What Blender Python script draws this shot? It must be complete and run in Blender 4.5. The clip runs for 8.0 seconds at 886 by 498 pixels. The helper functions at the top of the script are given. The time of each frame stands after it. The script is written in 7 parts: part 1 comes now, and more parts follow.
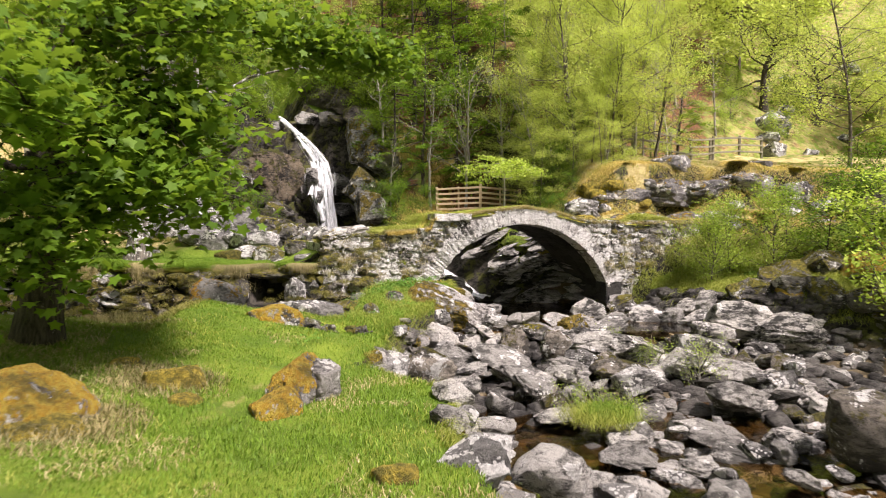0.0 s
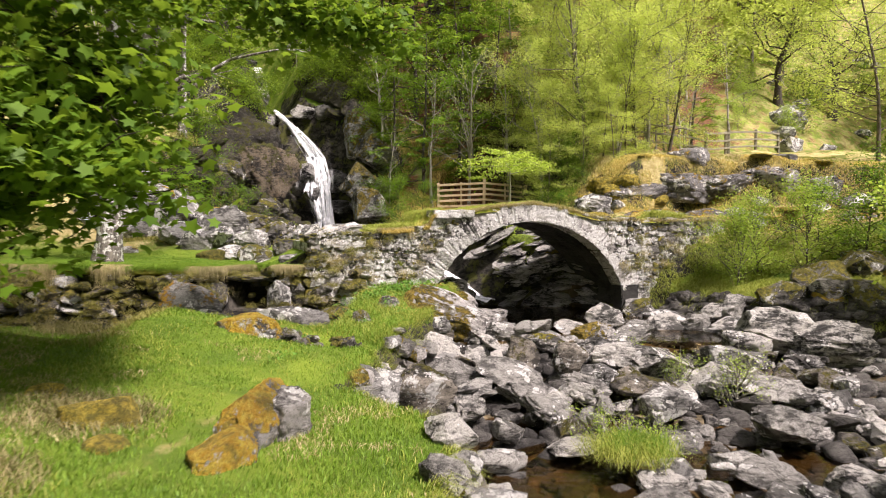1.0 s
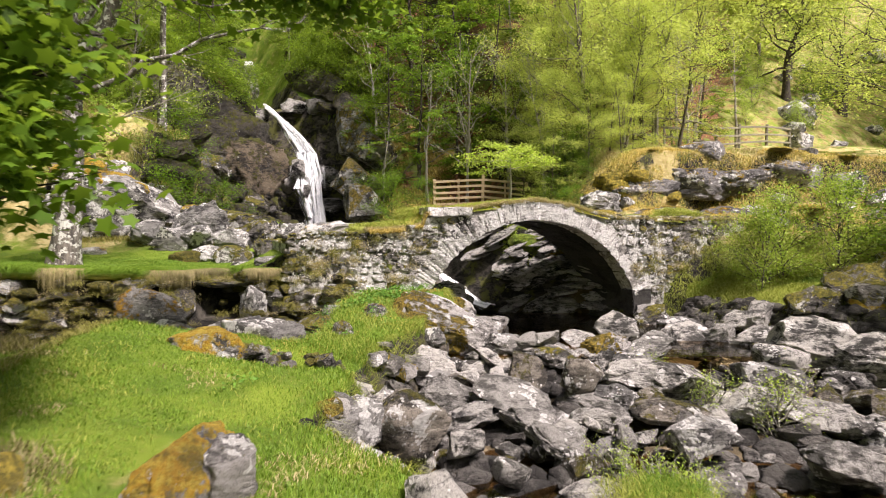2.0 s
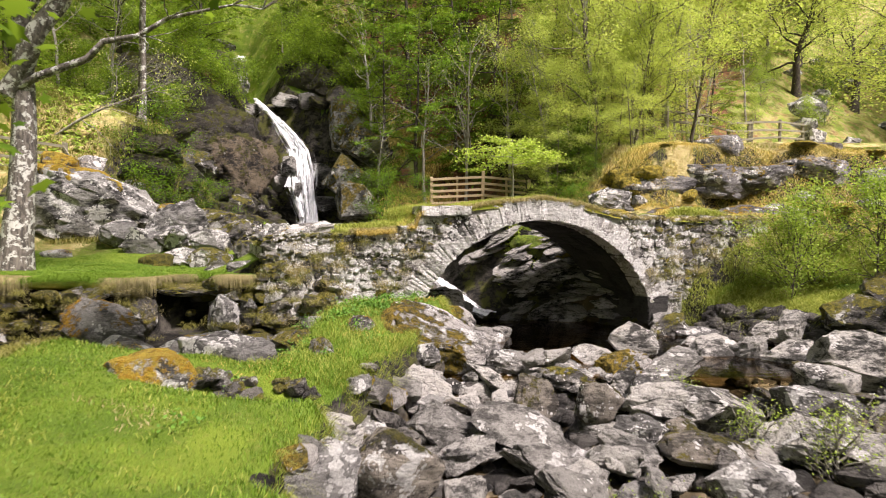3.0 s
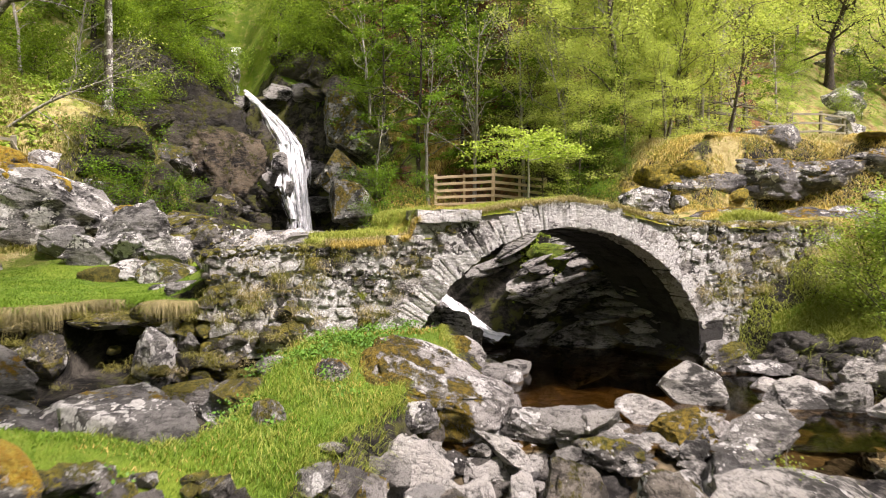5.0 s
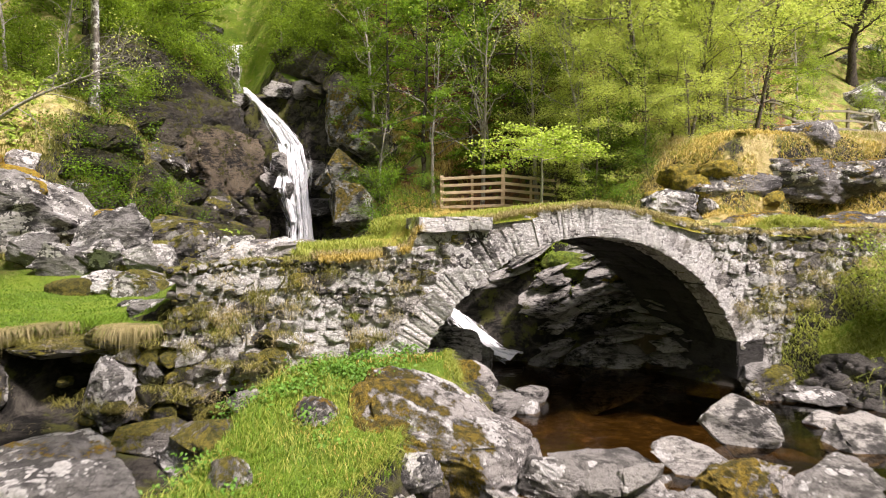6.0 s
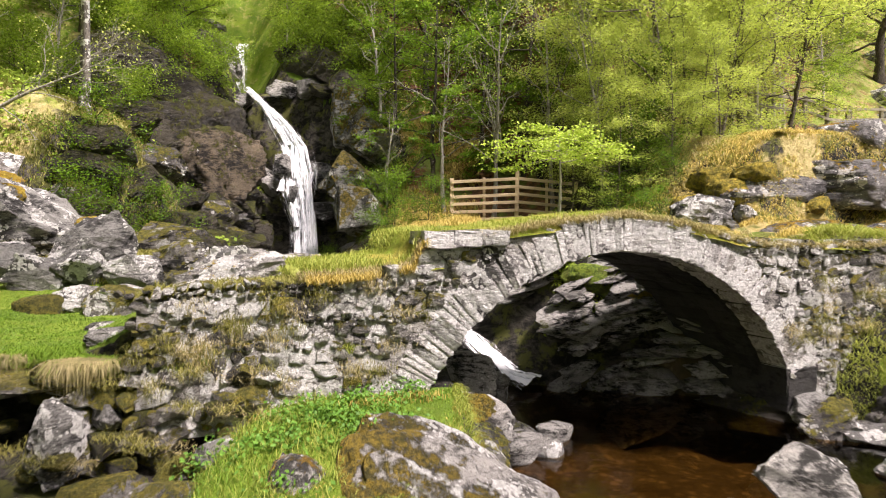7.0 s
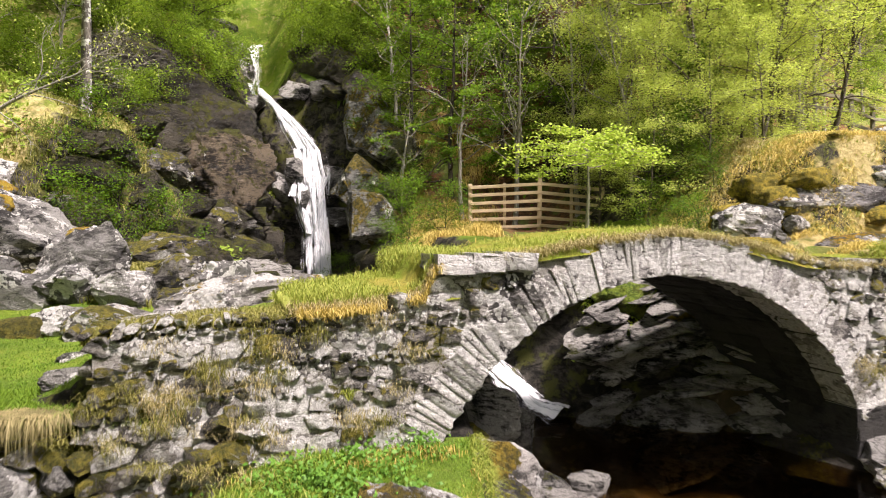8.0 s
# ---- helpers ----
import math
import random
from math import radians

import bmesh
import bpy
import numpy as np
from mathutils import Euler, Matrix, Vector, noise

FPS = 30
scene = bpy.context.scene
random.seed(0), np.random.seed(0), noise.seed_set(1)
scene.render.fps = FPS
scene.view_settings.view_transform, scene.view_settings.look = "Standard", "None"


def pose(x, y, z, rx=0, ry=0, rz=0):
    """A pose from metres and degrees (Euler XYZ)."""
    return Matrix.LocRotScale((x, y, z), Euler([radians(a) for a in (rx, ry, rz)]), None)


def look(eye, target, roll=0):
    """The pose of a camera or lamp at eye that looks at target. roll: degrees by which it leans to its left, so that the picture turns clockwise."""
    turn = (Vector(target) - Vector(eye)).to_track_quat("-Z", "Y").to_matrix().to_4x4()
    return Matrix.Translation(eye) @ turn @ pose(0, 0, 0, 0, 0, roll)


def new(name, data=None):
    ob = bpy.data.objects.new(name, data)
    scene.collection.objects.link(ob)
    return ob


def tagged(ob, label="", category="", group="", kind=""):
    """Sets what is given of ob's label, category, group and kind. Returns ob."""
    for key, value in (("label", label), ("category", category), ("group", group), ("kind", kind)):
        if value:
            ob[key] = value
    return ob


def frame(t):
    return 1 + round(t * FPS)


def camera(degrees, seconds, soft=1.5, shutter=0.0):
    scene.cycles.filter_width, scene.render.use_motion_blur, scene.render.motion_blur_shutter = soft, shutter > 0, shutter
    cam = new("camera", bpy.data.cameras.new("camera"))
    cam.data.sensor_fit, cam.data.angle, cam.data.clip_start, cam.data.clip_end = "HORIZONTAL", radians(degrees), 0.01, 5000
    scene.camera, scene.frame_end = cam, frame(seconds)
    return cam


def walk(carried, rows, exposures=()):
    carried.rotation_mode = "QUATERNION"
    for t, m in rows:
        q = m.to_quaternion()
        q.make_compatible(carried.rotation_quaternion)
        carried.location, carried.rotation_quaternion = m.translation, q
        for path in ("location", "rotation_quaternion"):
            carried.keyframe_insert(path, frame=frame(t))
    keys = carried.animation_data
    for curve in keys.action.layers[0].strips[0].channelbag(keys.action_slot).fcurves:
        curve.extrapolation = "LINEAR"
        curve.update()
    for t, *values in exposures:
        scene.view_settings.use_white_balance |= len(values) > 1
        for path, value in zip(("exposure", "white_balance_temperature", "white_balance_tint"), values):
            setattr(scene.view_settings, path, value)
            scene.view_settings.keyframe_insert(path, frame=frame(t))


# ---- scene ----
cam = camera(67.8, 8.0, soft=1.0, shutter=0.6)
# seconds, x, y, z, yaw, pitch, roll
ROWS = [
    (0.0, 0.076, -0.541, 1.645, 0.270, -1.034, 0.143),
    (0.5, 0.108, 0.199, 1.638, 0.529, -1.082, 0.139),
    (1.0, 0.143, 0.928, 1.639, 0.579, -1.128, 0.135),
    (1.5, 0.178, 1.646, 1.646, 0.531, -1.170, 0.130),
    (2.0, 0.213, 2.351, 1.659, 0.462, -1.208, 0.126),
    (2.5, 0.245, 3.045, 1.679, 0.421, -1.242, 0.122),
    (3.0, 0.274, 3.726, 1.706, 0.438, -1.270, 0.117),
    (3.5, 0.299, 4.394, 1.739, 0.521, -1.293, 0.113),
    (4.0, 0.319, 5.048, 1.779, 0.671, -1.310, 0.108),
    (4.5, 0.334, 5.688, 1.826, 0.879, -1.319, 0.104),
    (5.0, 0.343, 6.312, 1.880, 1.136, -1.321, 0.100),
    (5.5, 0.346, 6.920, 1.941, 1.437, -1.315, 0.095),
    (6.0, 0.345, 7.512, 2.010, 1.785, -1.300, 0.091),
    (6.5, 0.338, 8.085, 2.088, 2.199, -1.275, 0.087),
    (7.0, 0.326, 8.639, 2.174, 2.714, -1.241, 0.082),
    (7.5, 0.311, 9.173, 2.270, 3.393, -1.196, 0.078),
    (8.0, 0.294, 9.685, 2.376, 4.326, -1.140, 0.073),
]
walk(cam, [(t, pose(x, y, z, 90 + pitch, roll, yaw)) for t, x, y, z, yaw, pitch, roll in ROWS],
     exposures=[(0.0, 1.0, 6450.0, 25.0), (4.0, 1.0, 6450.0, 25.0), (6.5, 1.1, 6450.0, 25.0), (8.0, 1.13, 6450.0, 25.0)])

# ---- sky and sun: a bright, thinly clouded spring day ----
SUN_EL, SUN_AZ = radians(57), radians(131)      # azimuth clockwise from +y
world = bpy.data.worlds.new("sky")
scene.world = world
world.use_nodes = True
wn, wl = world.node_tree.nodes, world.node_tree.links
sky = wn.new("ShaderNodeTexSky")
sky.sky_type, sky.sun_disc = "NISHITA", False
sky.sun_elevation, sky.sun_rotation, sky.dust_density = SUN_EL, SUN_AZ, 4.0
grey = wn.new("ShaderNodeHueSaturation")
grey.inputs["Saturation"].default_value = 0.25
wl.new(sky.outputs["Color"], grey.inputs["Color"])
wl.new(grey.outputs["Color"], wn["Background"].inputs["Color"])
wn["Background"].inputs["Strength"].default_value = 0.064
sun = new("sun", bpy.data.lights.new("sun", "SUN"))
sun.data.energy, sun.data.angle, sun.data.color = 5.0, radians(9), (1.0, 0.94, 0.85)
sun_to = Vector((math.sin(SUN_AZ) * math.cos(SUN_EL), math.cos(SUN_AZ) * math.cos(SUN_EL), math.sin(SUN_EL)))
sun.matrix_world = look(sun_to * 60, (0, 0, 0))


# ---- materials ----
class Nodes:
    """A small builder of node materials."""

    def __init__(self, name):
        self.mat = bpy.data.materials.new(name)
        self.mat.use_nodes = True
        self.tree = self.mat.node_tree
        self.bsdf = self.tree.nodes["Principled BSDF"]
        self.outp = self.tree.nodes["Material Output"]

    def node(self, kind, **ins):
        n = self.tree.nodes.new("ShaderNode" + kind)
        for key, value in ins.items():
            self.put(n.inputs[key.replace("_", " ")], value)
        return n

    def put(self, socket, value):
        if isinstance(value, bpy.types.NodeSocket):
            self.tree.links.new(value, socket)
        elif isinstance(value, tuple) and len(value) == 3 and socket.type == "RGBA":
            socket.default_value = (*value, 1)
        else:
            socket.default_value = value

    def where(self, stretch=(1, 1, 1), turn=(0, 0, 0)):
        g = self.tree.nodes.new("ShaderNodeNewGeometry")
        m = self.node("Mapping", Vector=g.outputs["Position"], Scale=stretch, Rotation=turn)
        return m.outputs["Vector"]

    def noise(self, scale, detail=4, rough=0.6, vec=None, warp=0.0):
        n = self.node("TexNoise", Vector=vec or self.where(), Scale=scale, Detail=detail, Roughness=rough, Distortion=warp)
        return n.outputs["Fac"]

    def ramp(self, fac, lo, hi, a=0.0, b=1.0):
        n = self.tree.nodes.new("ShaderNodeMapRange")
        n.interpolation_type = "SMOOTHSTEP"
        for key, value in zip(("Value", "From Min", "From Max", "To Min", "To Max"), (fac, lo, hi, a, b)):
            self.put(n.inputs[key], value)
        return n.outputs["Result"]

    def mix(self, fac, a, b):
        n = self.tree.nodes.new("ShaderNodeMix")
        n.data_type = "RGBA"
        self.put(n.inputs[0], fac)
        self.put(n.inputs[6], a)
        self.put(n.inputs[7], b)
        return n.outputs[2]

    def calc(self, how, a, b=0.0):
        n = self.tree.nodes.new("ShaderNodeMath")
        n.operation = how
        self.put(n.inputs[0], a)
        self.put(n.inputs[1], b)
        return n.outputs[0]

    def attr(self, name):
        n = self.tree.nodes.new("ShaderNodeAttribute")
        n.attribute_name = name
        s = self.node("SeparateColor", Color=n.outputs["Color"])
        return s.outputs

    def up(self):
        g = self.tree.nodes.new("ShaderNodeNewGeometry")
        return self.node("SeparateXYZ", Vector=g.outputs["Normal"]).outputs["Z"]

    def rand(self):
        return self.tree.nodes.new("ShaderNodeObjectInfo").outputs["Random"]

    def island(self):
        return self.tree.nodes.new("ShaderNodeNewGeometry").outputs["Random Per Island"]

    def warped(self, scale, amount, vec=None):
        """Places pushed about by noise, for ragged cells."""
        vec = vec or self.where()
        n = self.node("TexNoise", Vector=vec, Scale=scale, Detail=3.0)
        m = self.tree.nodes.new("ShaderNodeVectorMath")
        m.operation = "MULTIPLY_ADD"
        self.put(m.inputs[0], n.outputs["Color"])
        m.inputs[1].default_value = (amount, amount, amount)
        self.put(m.inputs[2], vec)
        return m.outputs["Vector"]

    def cells(self, scale, vec, feature="F1"):
        n = self.node("TexVoronoi", Vector=vec, Scale=scale)
        n.feature = feature
        return n.outputs["Distance"]

    def bump(self, height, strength, distance):
        n = self.node("Bump", Height=height, Strength=strength, Distance=distance)
        self.put(self.bsdf.inputs["Normal"], n.outputs["Normal"])

    def done(self, color, rough=0.85, spec=0.3):
        self.put(self.bsdf.inputs["Base Color"], color)
        self.put(self.bsdf.inputs["Roughness"], rough)
        self.put(self.bsdf.inputs["Specular IOR Level"], spec)
        return self.mat


def rock_material(name, dark, light, lichen, moss, moss_a, moss_b, rough=0.8, layer=2.5, side=(0.0, 0.0)):
    """Schist: grey in streaky layers, white lichen blotches and moss, each with its own threshold (1: none)."""
    n = Nodes(name)
    big = n.noise(1.5, 5, 0.65)
    vec = n.where((1, 1, layer), (0.35, 0.25, 0))
    fine = n.noise(5, 12, 0.78, vec, 0.25)
    grain = n.noise(60, 5, 0.8)
    crack = n.ramp(n.cells(1.5, n.warped(3, 0.5, vec), "DISTANCE_TO_EDGE"), 0.0, 0.02)
    tone = n.calc("ADD", n.calc("MULTIPLY", big, 0.5), n.calc("MULTIPLY", fine, 0.6))
    c = n.mix(n.ramp(tone, 0.475, 0.585), dark, light)
    c = n.mix(n.ramp(n.rand(), 0.0, 1.0, 0.0, 0.4), c, n.mix(0.35, dark, light))
    c = n.mix(n.ramp(n.rand(), 0.5, 1.0, 0.0, 0.4), c, n.mix(0.12, dark, light))
    c = n.mix(n.ramp(grain, 0.52, 0.62, 0.0, 0.6), c, dark)
    c = n.mix(n.ramp(n.noise(14, 8, 0.8), 0.57, 0.63, 0.0, 0.7), c, dark)
    c = n.mix(n.ramp(crack, 0.0, 1.0, 0.45, 0.0), c, dark)
    # crusts of white lichen: round spots that run together where it is thick
    thick = n.noise(2.0, 4, 0.65)
    rad = n.ramp(thick, lichen - 0.06, lichen + 0.14, 0.0, 0.66)
    edge = n.cells(6.5, n.warped(11, 0.09))
    spot = n.ramp(n.calc("SUBTRACT", rad, edge), -0.02, 0.04)
    small = n.ramp(n.calc("SUBTRACT", n.calc("MULTIPLY", rad, 0.9), n.cells(22, n.warped(30, 0.025))), -0.02, 0.05)
    white = n.mix(n.ramp(n.noise(26, 5, 0.75), 0.4, 0.62), (0.80, 0.79, 0.75), (0.50, 0.49, 0.46))
    c = n.mix(n.calc("MULTIPLY", n.calc("MAXIMUM", spot, small), 0.9), c, white)
    m = n.calc("ADD", n.calc("ADD", n.calc("MULTIPLY", n.noise(2.6, 4, 0.6), 0.55), n.calc("MULTIPLY", n.noise(11, 8, 0.8), 0.45)), n.calc("MULTIPLY", n.up(), 0.09))
    if side != (0.0, 0.0):
        facing = n.node("SeparateXYZ", Vector=n.tree.nodes.new("ShaderNodeNewGeometry").outputs["Normal"])
        m = n.calc("ADD", m, n.calc("ADD", n.calc("MULTIPLY", facing.outputs["X"], side[0]), n.calc("MULTIPLY", facing.outputs["Y"], side[1])))
    mc = n.mix(n.ramp(n.noise(13, 8, 0.8), 0.40, 0.60), moss_a, moss_b)
    mc = n.mix(n.ramp(n.noise(40, 3, 0.7), 0.5, 0.75, 0.0, 0.6), mc, (0.07, 0.055, 0.015))
    mc = n.mix(n.ramp(n.noise(3.3, 5, 0.7), 0.5, 0.64, 0.0, 0.7), mc, (0.11, 0.10, 0.02))
    mm = n.ramp(m, moss - 0.04, moss + 0.02)
    c = n.mix(mm, c, mc)
    h = n.calc("ADD", n.calc("ADD", n.calc("MULTIPLY", fine, 1.5), n.calc("MULTIPLY", grain, 0.18)), n.calc("MULTIPLY", crack, 0.22))
    n.bump(n.calc("ADD", h, n.calc("MULTIPLY", mm, n.calc("ADD", n.calc("MULTIPLY", n.noise(38, 5, 0.8), 1.8), 0.3))), 1.0, 0.11)
    return n.done(c, n.mix(mm, (rough, rough, rough), (0.97, 0.97, 0.97)))


OCHRE, GOLD, MOSS, OLIVE, TAN = (0.52, 0.30, 0.022), (0.62, 0.47, 0.065), (0.12, 0.13, 0.02), (0.055, 0.06, 0.014), (0.20, 0.17, 0.03)
M_STREAM = rock_material("stream_rock", (0.028, 0.027, 0.023), (0.60, 0.575, 0.52), 0.555, 0.80, MOSS, OLIVE)
# stream stone darkened, so the gaps between boulders carry their shade as colour
M_BED_SHADE = rock_material("shaded_bed_stone", (0.010, 0.009, 0.008), (0.22, 0.205, 0.18), 0.64, 0.80, MOSS, OLIVE)
M_LICHEN = rock_material("lichen_rock", (0.04, 0.038, 0.036), (0.34, 0.33, 0.305), 0.48, 0.72, OCHRE, MOSS)
M_MOSSY = rock_material("mossy_rock", (0.05, 0.046, 0.04), (0.38, 0.36, 0.32), 0.51, 0.55, (0.11, 0.115, 0.022), (0.36, 0.30, 0.045))
M_BOULDER = rock_material("boulder_rock", (0.06, 0.056, 0.05), (0.54, 0.51, 0.47), 0.475, 0.575, (0.09, 0.078, 0.02), (0.40, 0.28, 0.035), side=(-0.26, -0.10))
M_SLAB = rock_material("ochre_stained_slab", (0.06, 0.057, 0.052), (0.58, 0.555, 0.51), 0.54, 0.60, (0.24, 0.14, 0.02), OCHRE)
M_OCHRE = rock_material("ochre_moss_rock", (0.06, 0.057, 0.052), (0.44, 0.42, 0.39), 0.46, 0.49, OCHRE, GOLD)
M_BROWN = rock_material("brown_rock", (0.035, 0.031, 0.025), (0.36, 0.32, 0.26), 0.53, 0.60, OLIVE, TAN)
M_WET = rock_material("wet_dark_rock", (0.008, 0.008, 0.008), (0.52, 0.50, 0.46), 0.62, 0.68, OLIVE, MOSS, 0.16, 4)
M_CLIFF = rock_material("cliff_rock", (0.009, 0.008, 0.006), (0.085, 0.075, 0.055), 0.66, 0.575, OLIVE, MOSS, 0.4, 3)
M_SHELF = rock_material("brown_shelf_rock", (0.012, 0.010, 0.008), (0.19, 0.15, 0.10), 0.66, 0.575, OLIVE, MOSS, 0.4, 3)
M_CRAG = rock_material("mossy_crag_rock", (0.02, 0.02, 0.018), (0.36, 0.36, 0.33), 0.56, 0.53, OLIVE, (0.26, 0.19, 0.03), 0.6, 3)
M_LEDGE = rock_material("ledge_rock", (0.018, 0.017, 0.015), (0.29, 0.27, 0.24), 0.515, 0.56, (0.09, 0.095, 0.02), (0.32, 0.28, 0.04), 0.7, 3)
M_BRIDGE = rock_material("bridge_stone", (0.06, 0.057, 0.053), (0.68, 0.65, 0.61), 0.37, 0.78, MOSS, OCHRE)
M_RUBBLE = rock_material("rubble_stone", (0.04, 0.037, 0.033), (0.48, 0.455, 0.41), 0.40, 0.61, MOSS, TAN)
# darkened bridge stone: shade under the arch is painted into vault and pier
M_VAULT_SHADE = rock_material("shaded_vault_stone", (0.010, 0.010, 0.009), (0.055, 0.052, 0.047), 0.74, 0.84, OLIVE, MOSS)
M_CUSHION = rock_material("moss_cushion", (0.05, 0.05, 0.02), (0.14, 0.14, 0.04), 0.9, 0.42, OLIVE, (0.22, 0.19, 0.03))
M_HUMP = rock_material("ochre_moss_hump", (0.13, 0.10, 0.035), (0.34, 0.27, 0.09), 0.8, 0.45, (0.20, 0.18, 0.03), GOLD)
M_GREENMOSS = rock_material("green_moss_hump", (0.04, 0.05, 0.02), (0.16, 0.17, 0.05), 0.8, 0.42, (0.10, 0.17, 0.02), (0.34, 0.46, 0.05))
M_CAPROCK = rock_material("pale_lichen_rock", (0.06, 0.056, 0.052), (0.40, 0.38, 0.35), 0.47, 0.66, GOLD, OCHRE)


def ground_material():
    n = Nodes("ground_cover")
    r, g, b = n.attr("cover")[:3]
    lawn = n.mix(n.ramp(n.noise(0.9, 4, 0.6), 0.35, 0.65), (0.085, 0.15, 0.012), (0.17, 0.24, 0.022))
    lawn = n.mix(n.ramp(n.noise(7, 5, 0.7), 0.5, 0.75, 0, 0.6), lawn, (0.22, 0.23, 0.05))
    dry = n.mix(n.ramp(n.noise(2.2, 5, 0.7), 0.35, 0.65), (0.32, 0.25, 0.09), (0.50, 0.42, 0.20))
    dry = n.mix(n.ramp(n.noise(1.3, 4, 0.65), 0.48, 0.6), dry, (0.13, 0.14, 0.03))
    litter = n.mix(n.ramp(n.noise(6, 6, 0.75), 0.35, 0.65), (0.05, 0.032, 0.017), (0.22, 0.10, 0.045))
    litter = n.mix(n.ramp(n.noise(0.8, 5, 0.65), 0.5, 0.6), litter, (0.12, 0.15, 0.03))
    vec = n.where((1, 1, 1.7), (0.35, 0.3, 0.5))
    streak = n.noise(2.1, 11, 0.78, vec, 0.5)
    stone = n.mix(n.ramp(streak, 0.42, 0.66), (0.008, 0.0075, 0.006), (0.10, 0.09, 0.072))
    stone = n.mix(n.ramp(n.noise(1.6, 5, 0.7), 0.50, 0.60, 0, 0.9), stone, (0.085, 0.09, 0.02))
    jit = n.calc("MULTIPLY", n.calc("SUBTRACT", n.noise(2.5, 5, 0.7), 0.5), 0.9)
    c = n.mix(n.ramp(n.calc("ADD", g, jit), 0.35, 0.65), lawn, dry)
    c = n.mix(n.ramp(n.calc("ADD", b, jit), 0.35, 0.65), c, litter)
    rk = n.ramp(n.calc("ADD", r, jit), 0.42, 0.58)
    c = n.mix(rk, c, stone)
    peb = n.node("TexVoronoi", Vector=n.where(), Scale=7.0)
    pebble = n.mix(n.ramp(n.noise(2.5, 5, 0.7), 0.35, 0.65), (0.08, 0.06, 0.032), (0.26, 0.205, 0.12))
    pebble = n.mix(n.ramp(peb.outputs["Distance"], 0.25, 0.5, 0.0, 0.7), pebble, (0.07, 0.055, 0.03))
    bed_at = n.tree.nodes.new("ShaderNodeAttribute")
    bed_at.attribute_name = "cover"
    c = n.mix(n.ramp(bed_at.outputs["Alpha"], 0.5, 0.9), c, pebble)
    n.bump(n.calc("ADD", n.noise(14, 6, 0.8), n.calc("MULTIPLY", streak, 1.5)), 0.9, 0.06)
    return n.done(c, 0.9, 0.2)


def bark_material(name, dark, light, lichen, moss):
    n = Nodes(name)
    vec = n.where((1, 1, 0.25))
    f = n.noise(22, 5, 0.7, vec, 0.4)
    c = n.mix(n.ramp(f, 0.35, 0.65), dark, light)
    c = n.mix(n.ramp(n.noise(7, 5, 0.7), lichen, lichen + 0.06), c, (0.46, 0.46, 0.42))
    c = n.mix(n.ramp(n.noise(3, 4, 0.7), moss, moss + 0.1), c, (0.075, 0.085, 0.02))
    n.bump(f, 0.9, 0.03)
    return n.done(c, 0.9)


def leaf_material(name, a, b, through_part=0.45, clump_shade=0.0):
    """Thin leaves: they scatter light and let some through; each leaf and each tree differs a little."""
    n = Nodes(name)
    c = n.mix(n.island(), a, b)
    c = n.mix(n.ramp(n.rand(), 0, 1, 0.0, 0.35), c, b)
    # shaded clumps painted into the leaf colour by noise, and darker trees among lighter ones
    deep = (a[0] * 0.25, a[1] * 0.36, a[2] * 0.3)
    c = n.mix(n.ramp(n.noise(0.9, 5, 0.7), 0.44, 0.60, 0.0, clump_shade * 0.6), c, deep)
    c = n.mix(n.ramp(n.noise(3.7, 3, 0.6), 0.45, 0.62, 0.0, clump_shade * 0.7), c, deep)
    d = n.node("BsdfPrincipled", Base_Color=c, Roughness=0.55)
    d.inputs["Specular IOR Level"].default_value = 0.25
    t = n.node("BsdfTranslucent", Color=n.mix(0.3, c, (0.35, 0.45, 0.03)))
    m = n.node("MixShader", Fac=through_part)
    n.tree.links.new(d.outputs[0], m.inputs[1])
    n.tree.links.new(t.outputs[0], m.inputs[2])
    n.tree.links.new(m.outputs[0], n.outp.inputs["Surface"])
    return n.mat


def water_material(name, tint, wave, strength):
    n = Nodes(name)
    clear = n.node("BsdfTransparent", Color=tint)
    gloss = n.node("BsdfGlossy", Roughness=0.06)
    bump = n.node("Bump", Height=n.noise(wave, 3, 0.5, n.where((1, 2.2, 1))), Strength=strength, Distance=0.02)
    n.tree.links.new(bump.outputs["Normal"], gloss.inputs["Normal"])
    fr = n.node("Fresnel", IOR=1.33)
    n.tree.links.new(bump.outputs["Normal"], fr.inputs["Normal"])
    m = n.node("MixShader", Fac=fr.outputs[0])
    n.tree.links.new(clear.outputs[0], m.inputs[1])
    n.tree.links.new(gloss.outputs[0], m.inputs[2])
    n.tree.links.new(m.outputs[0], n.outp.inputs["Surface"])
    return n.mat


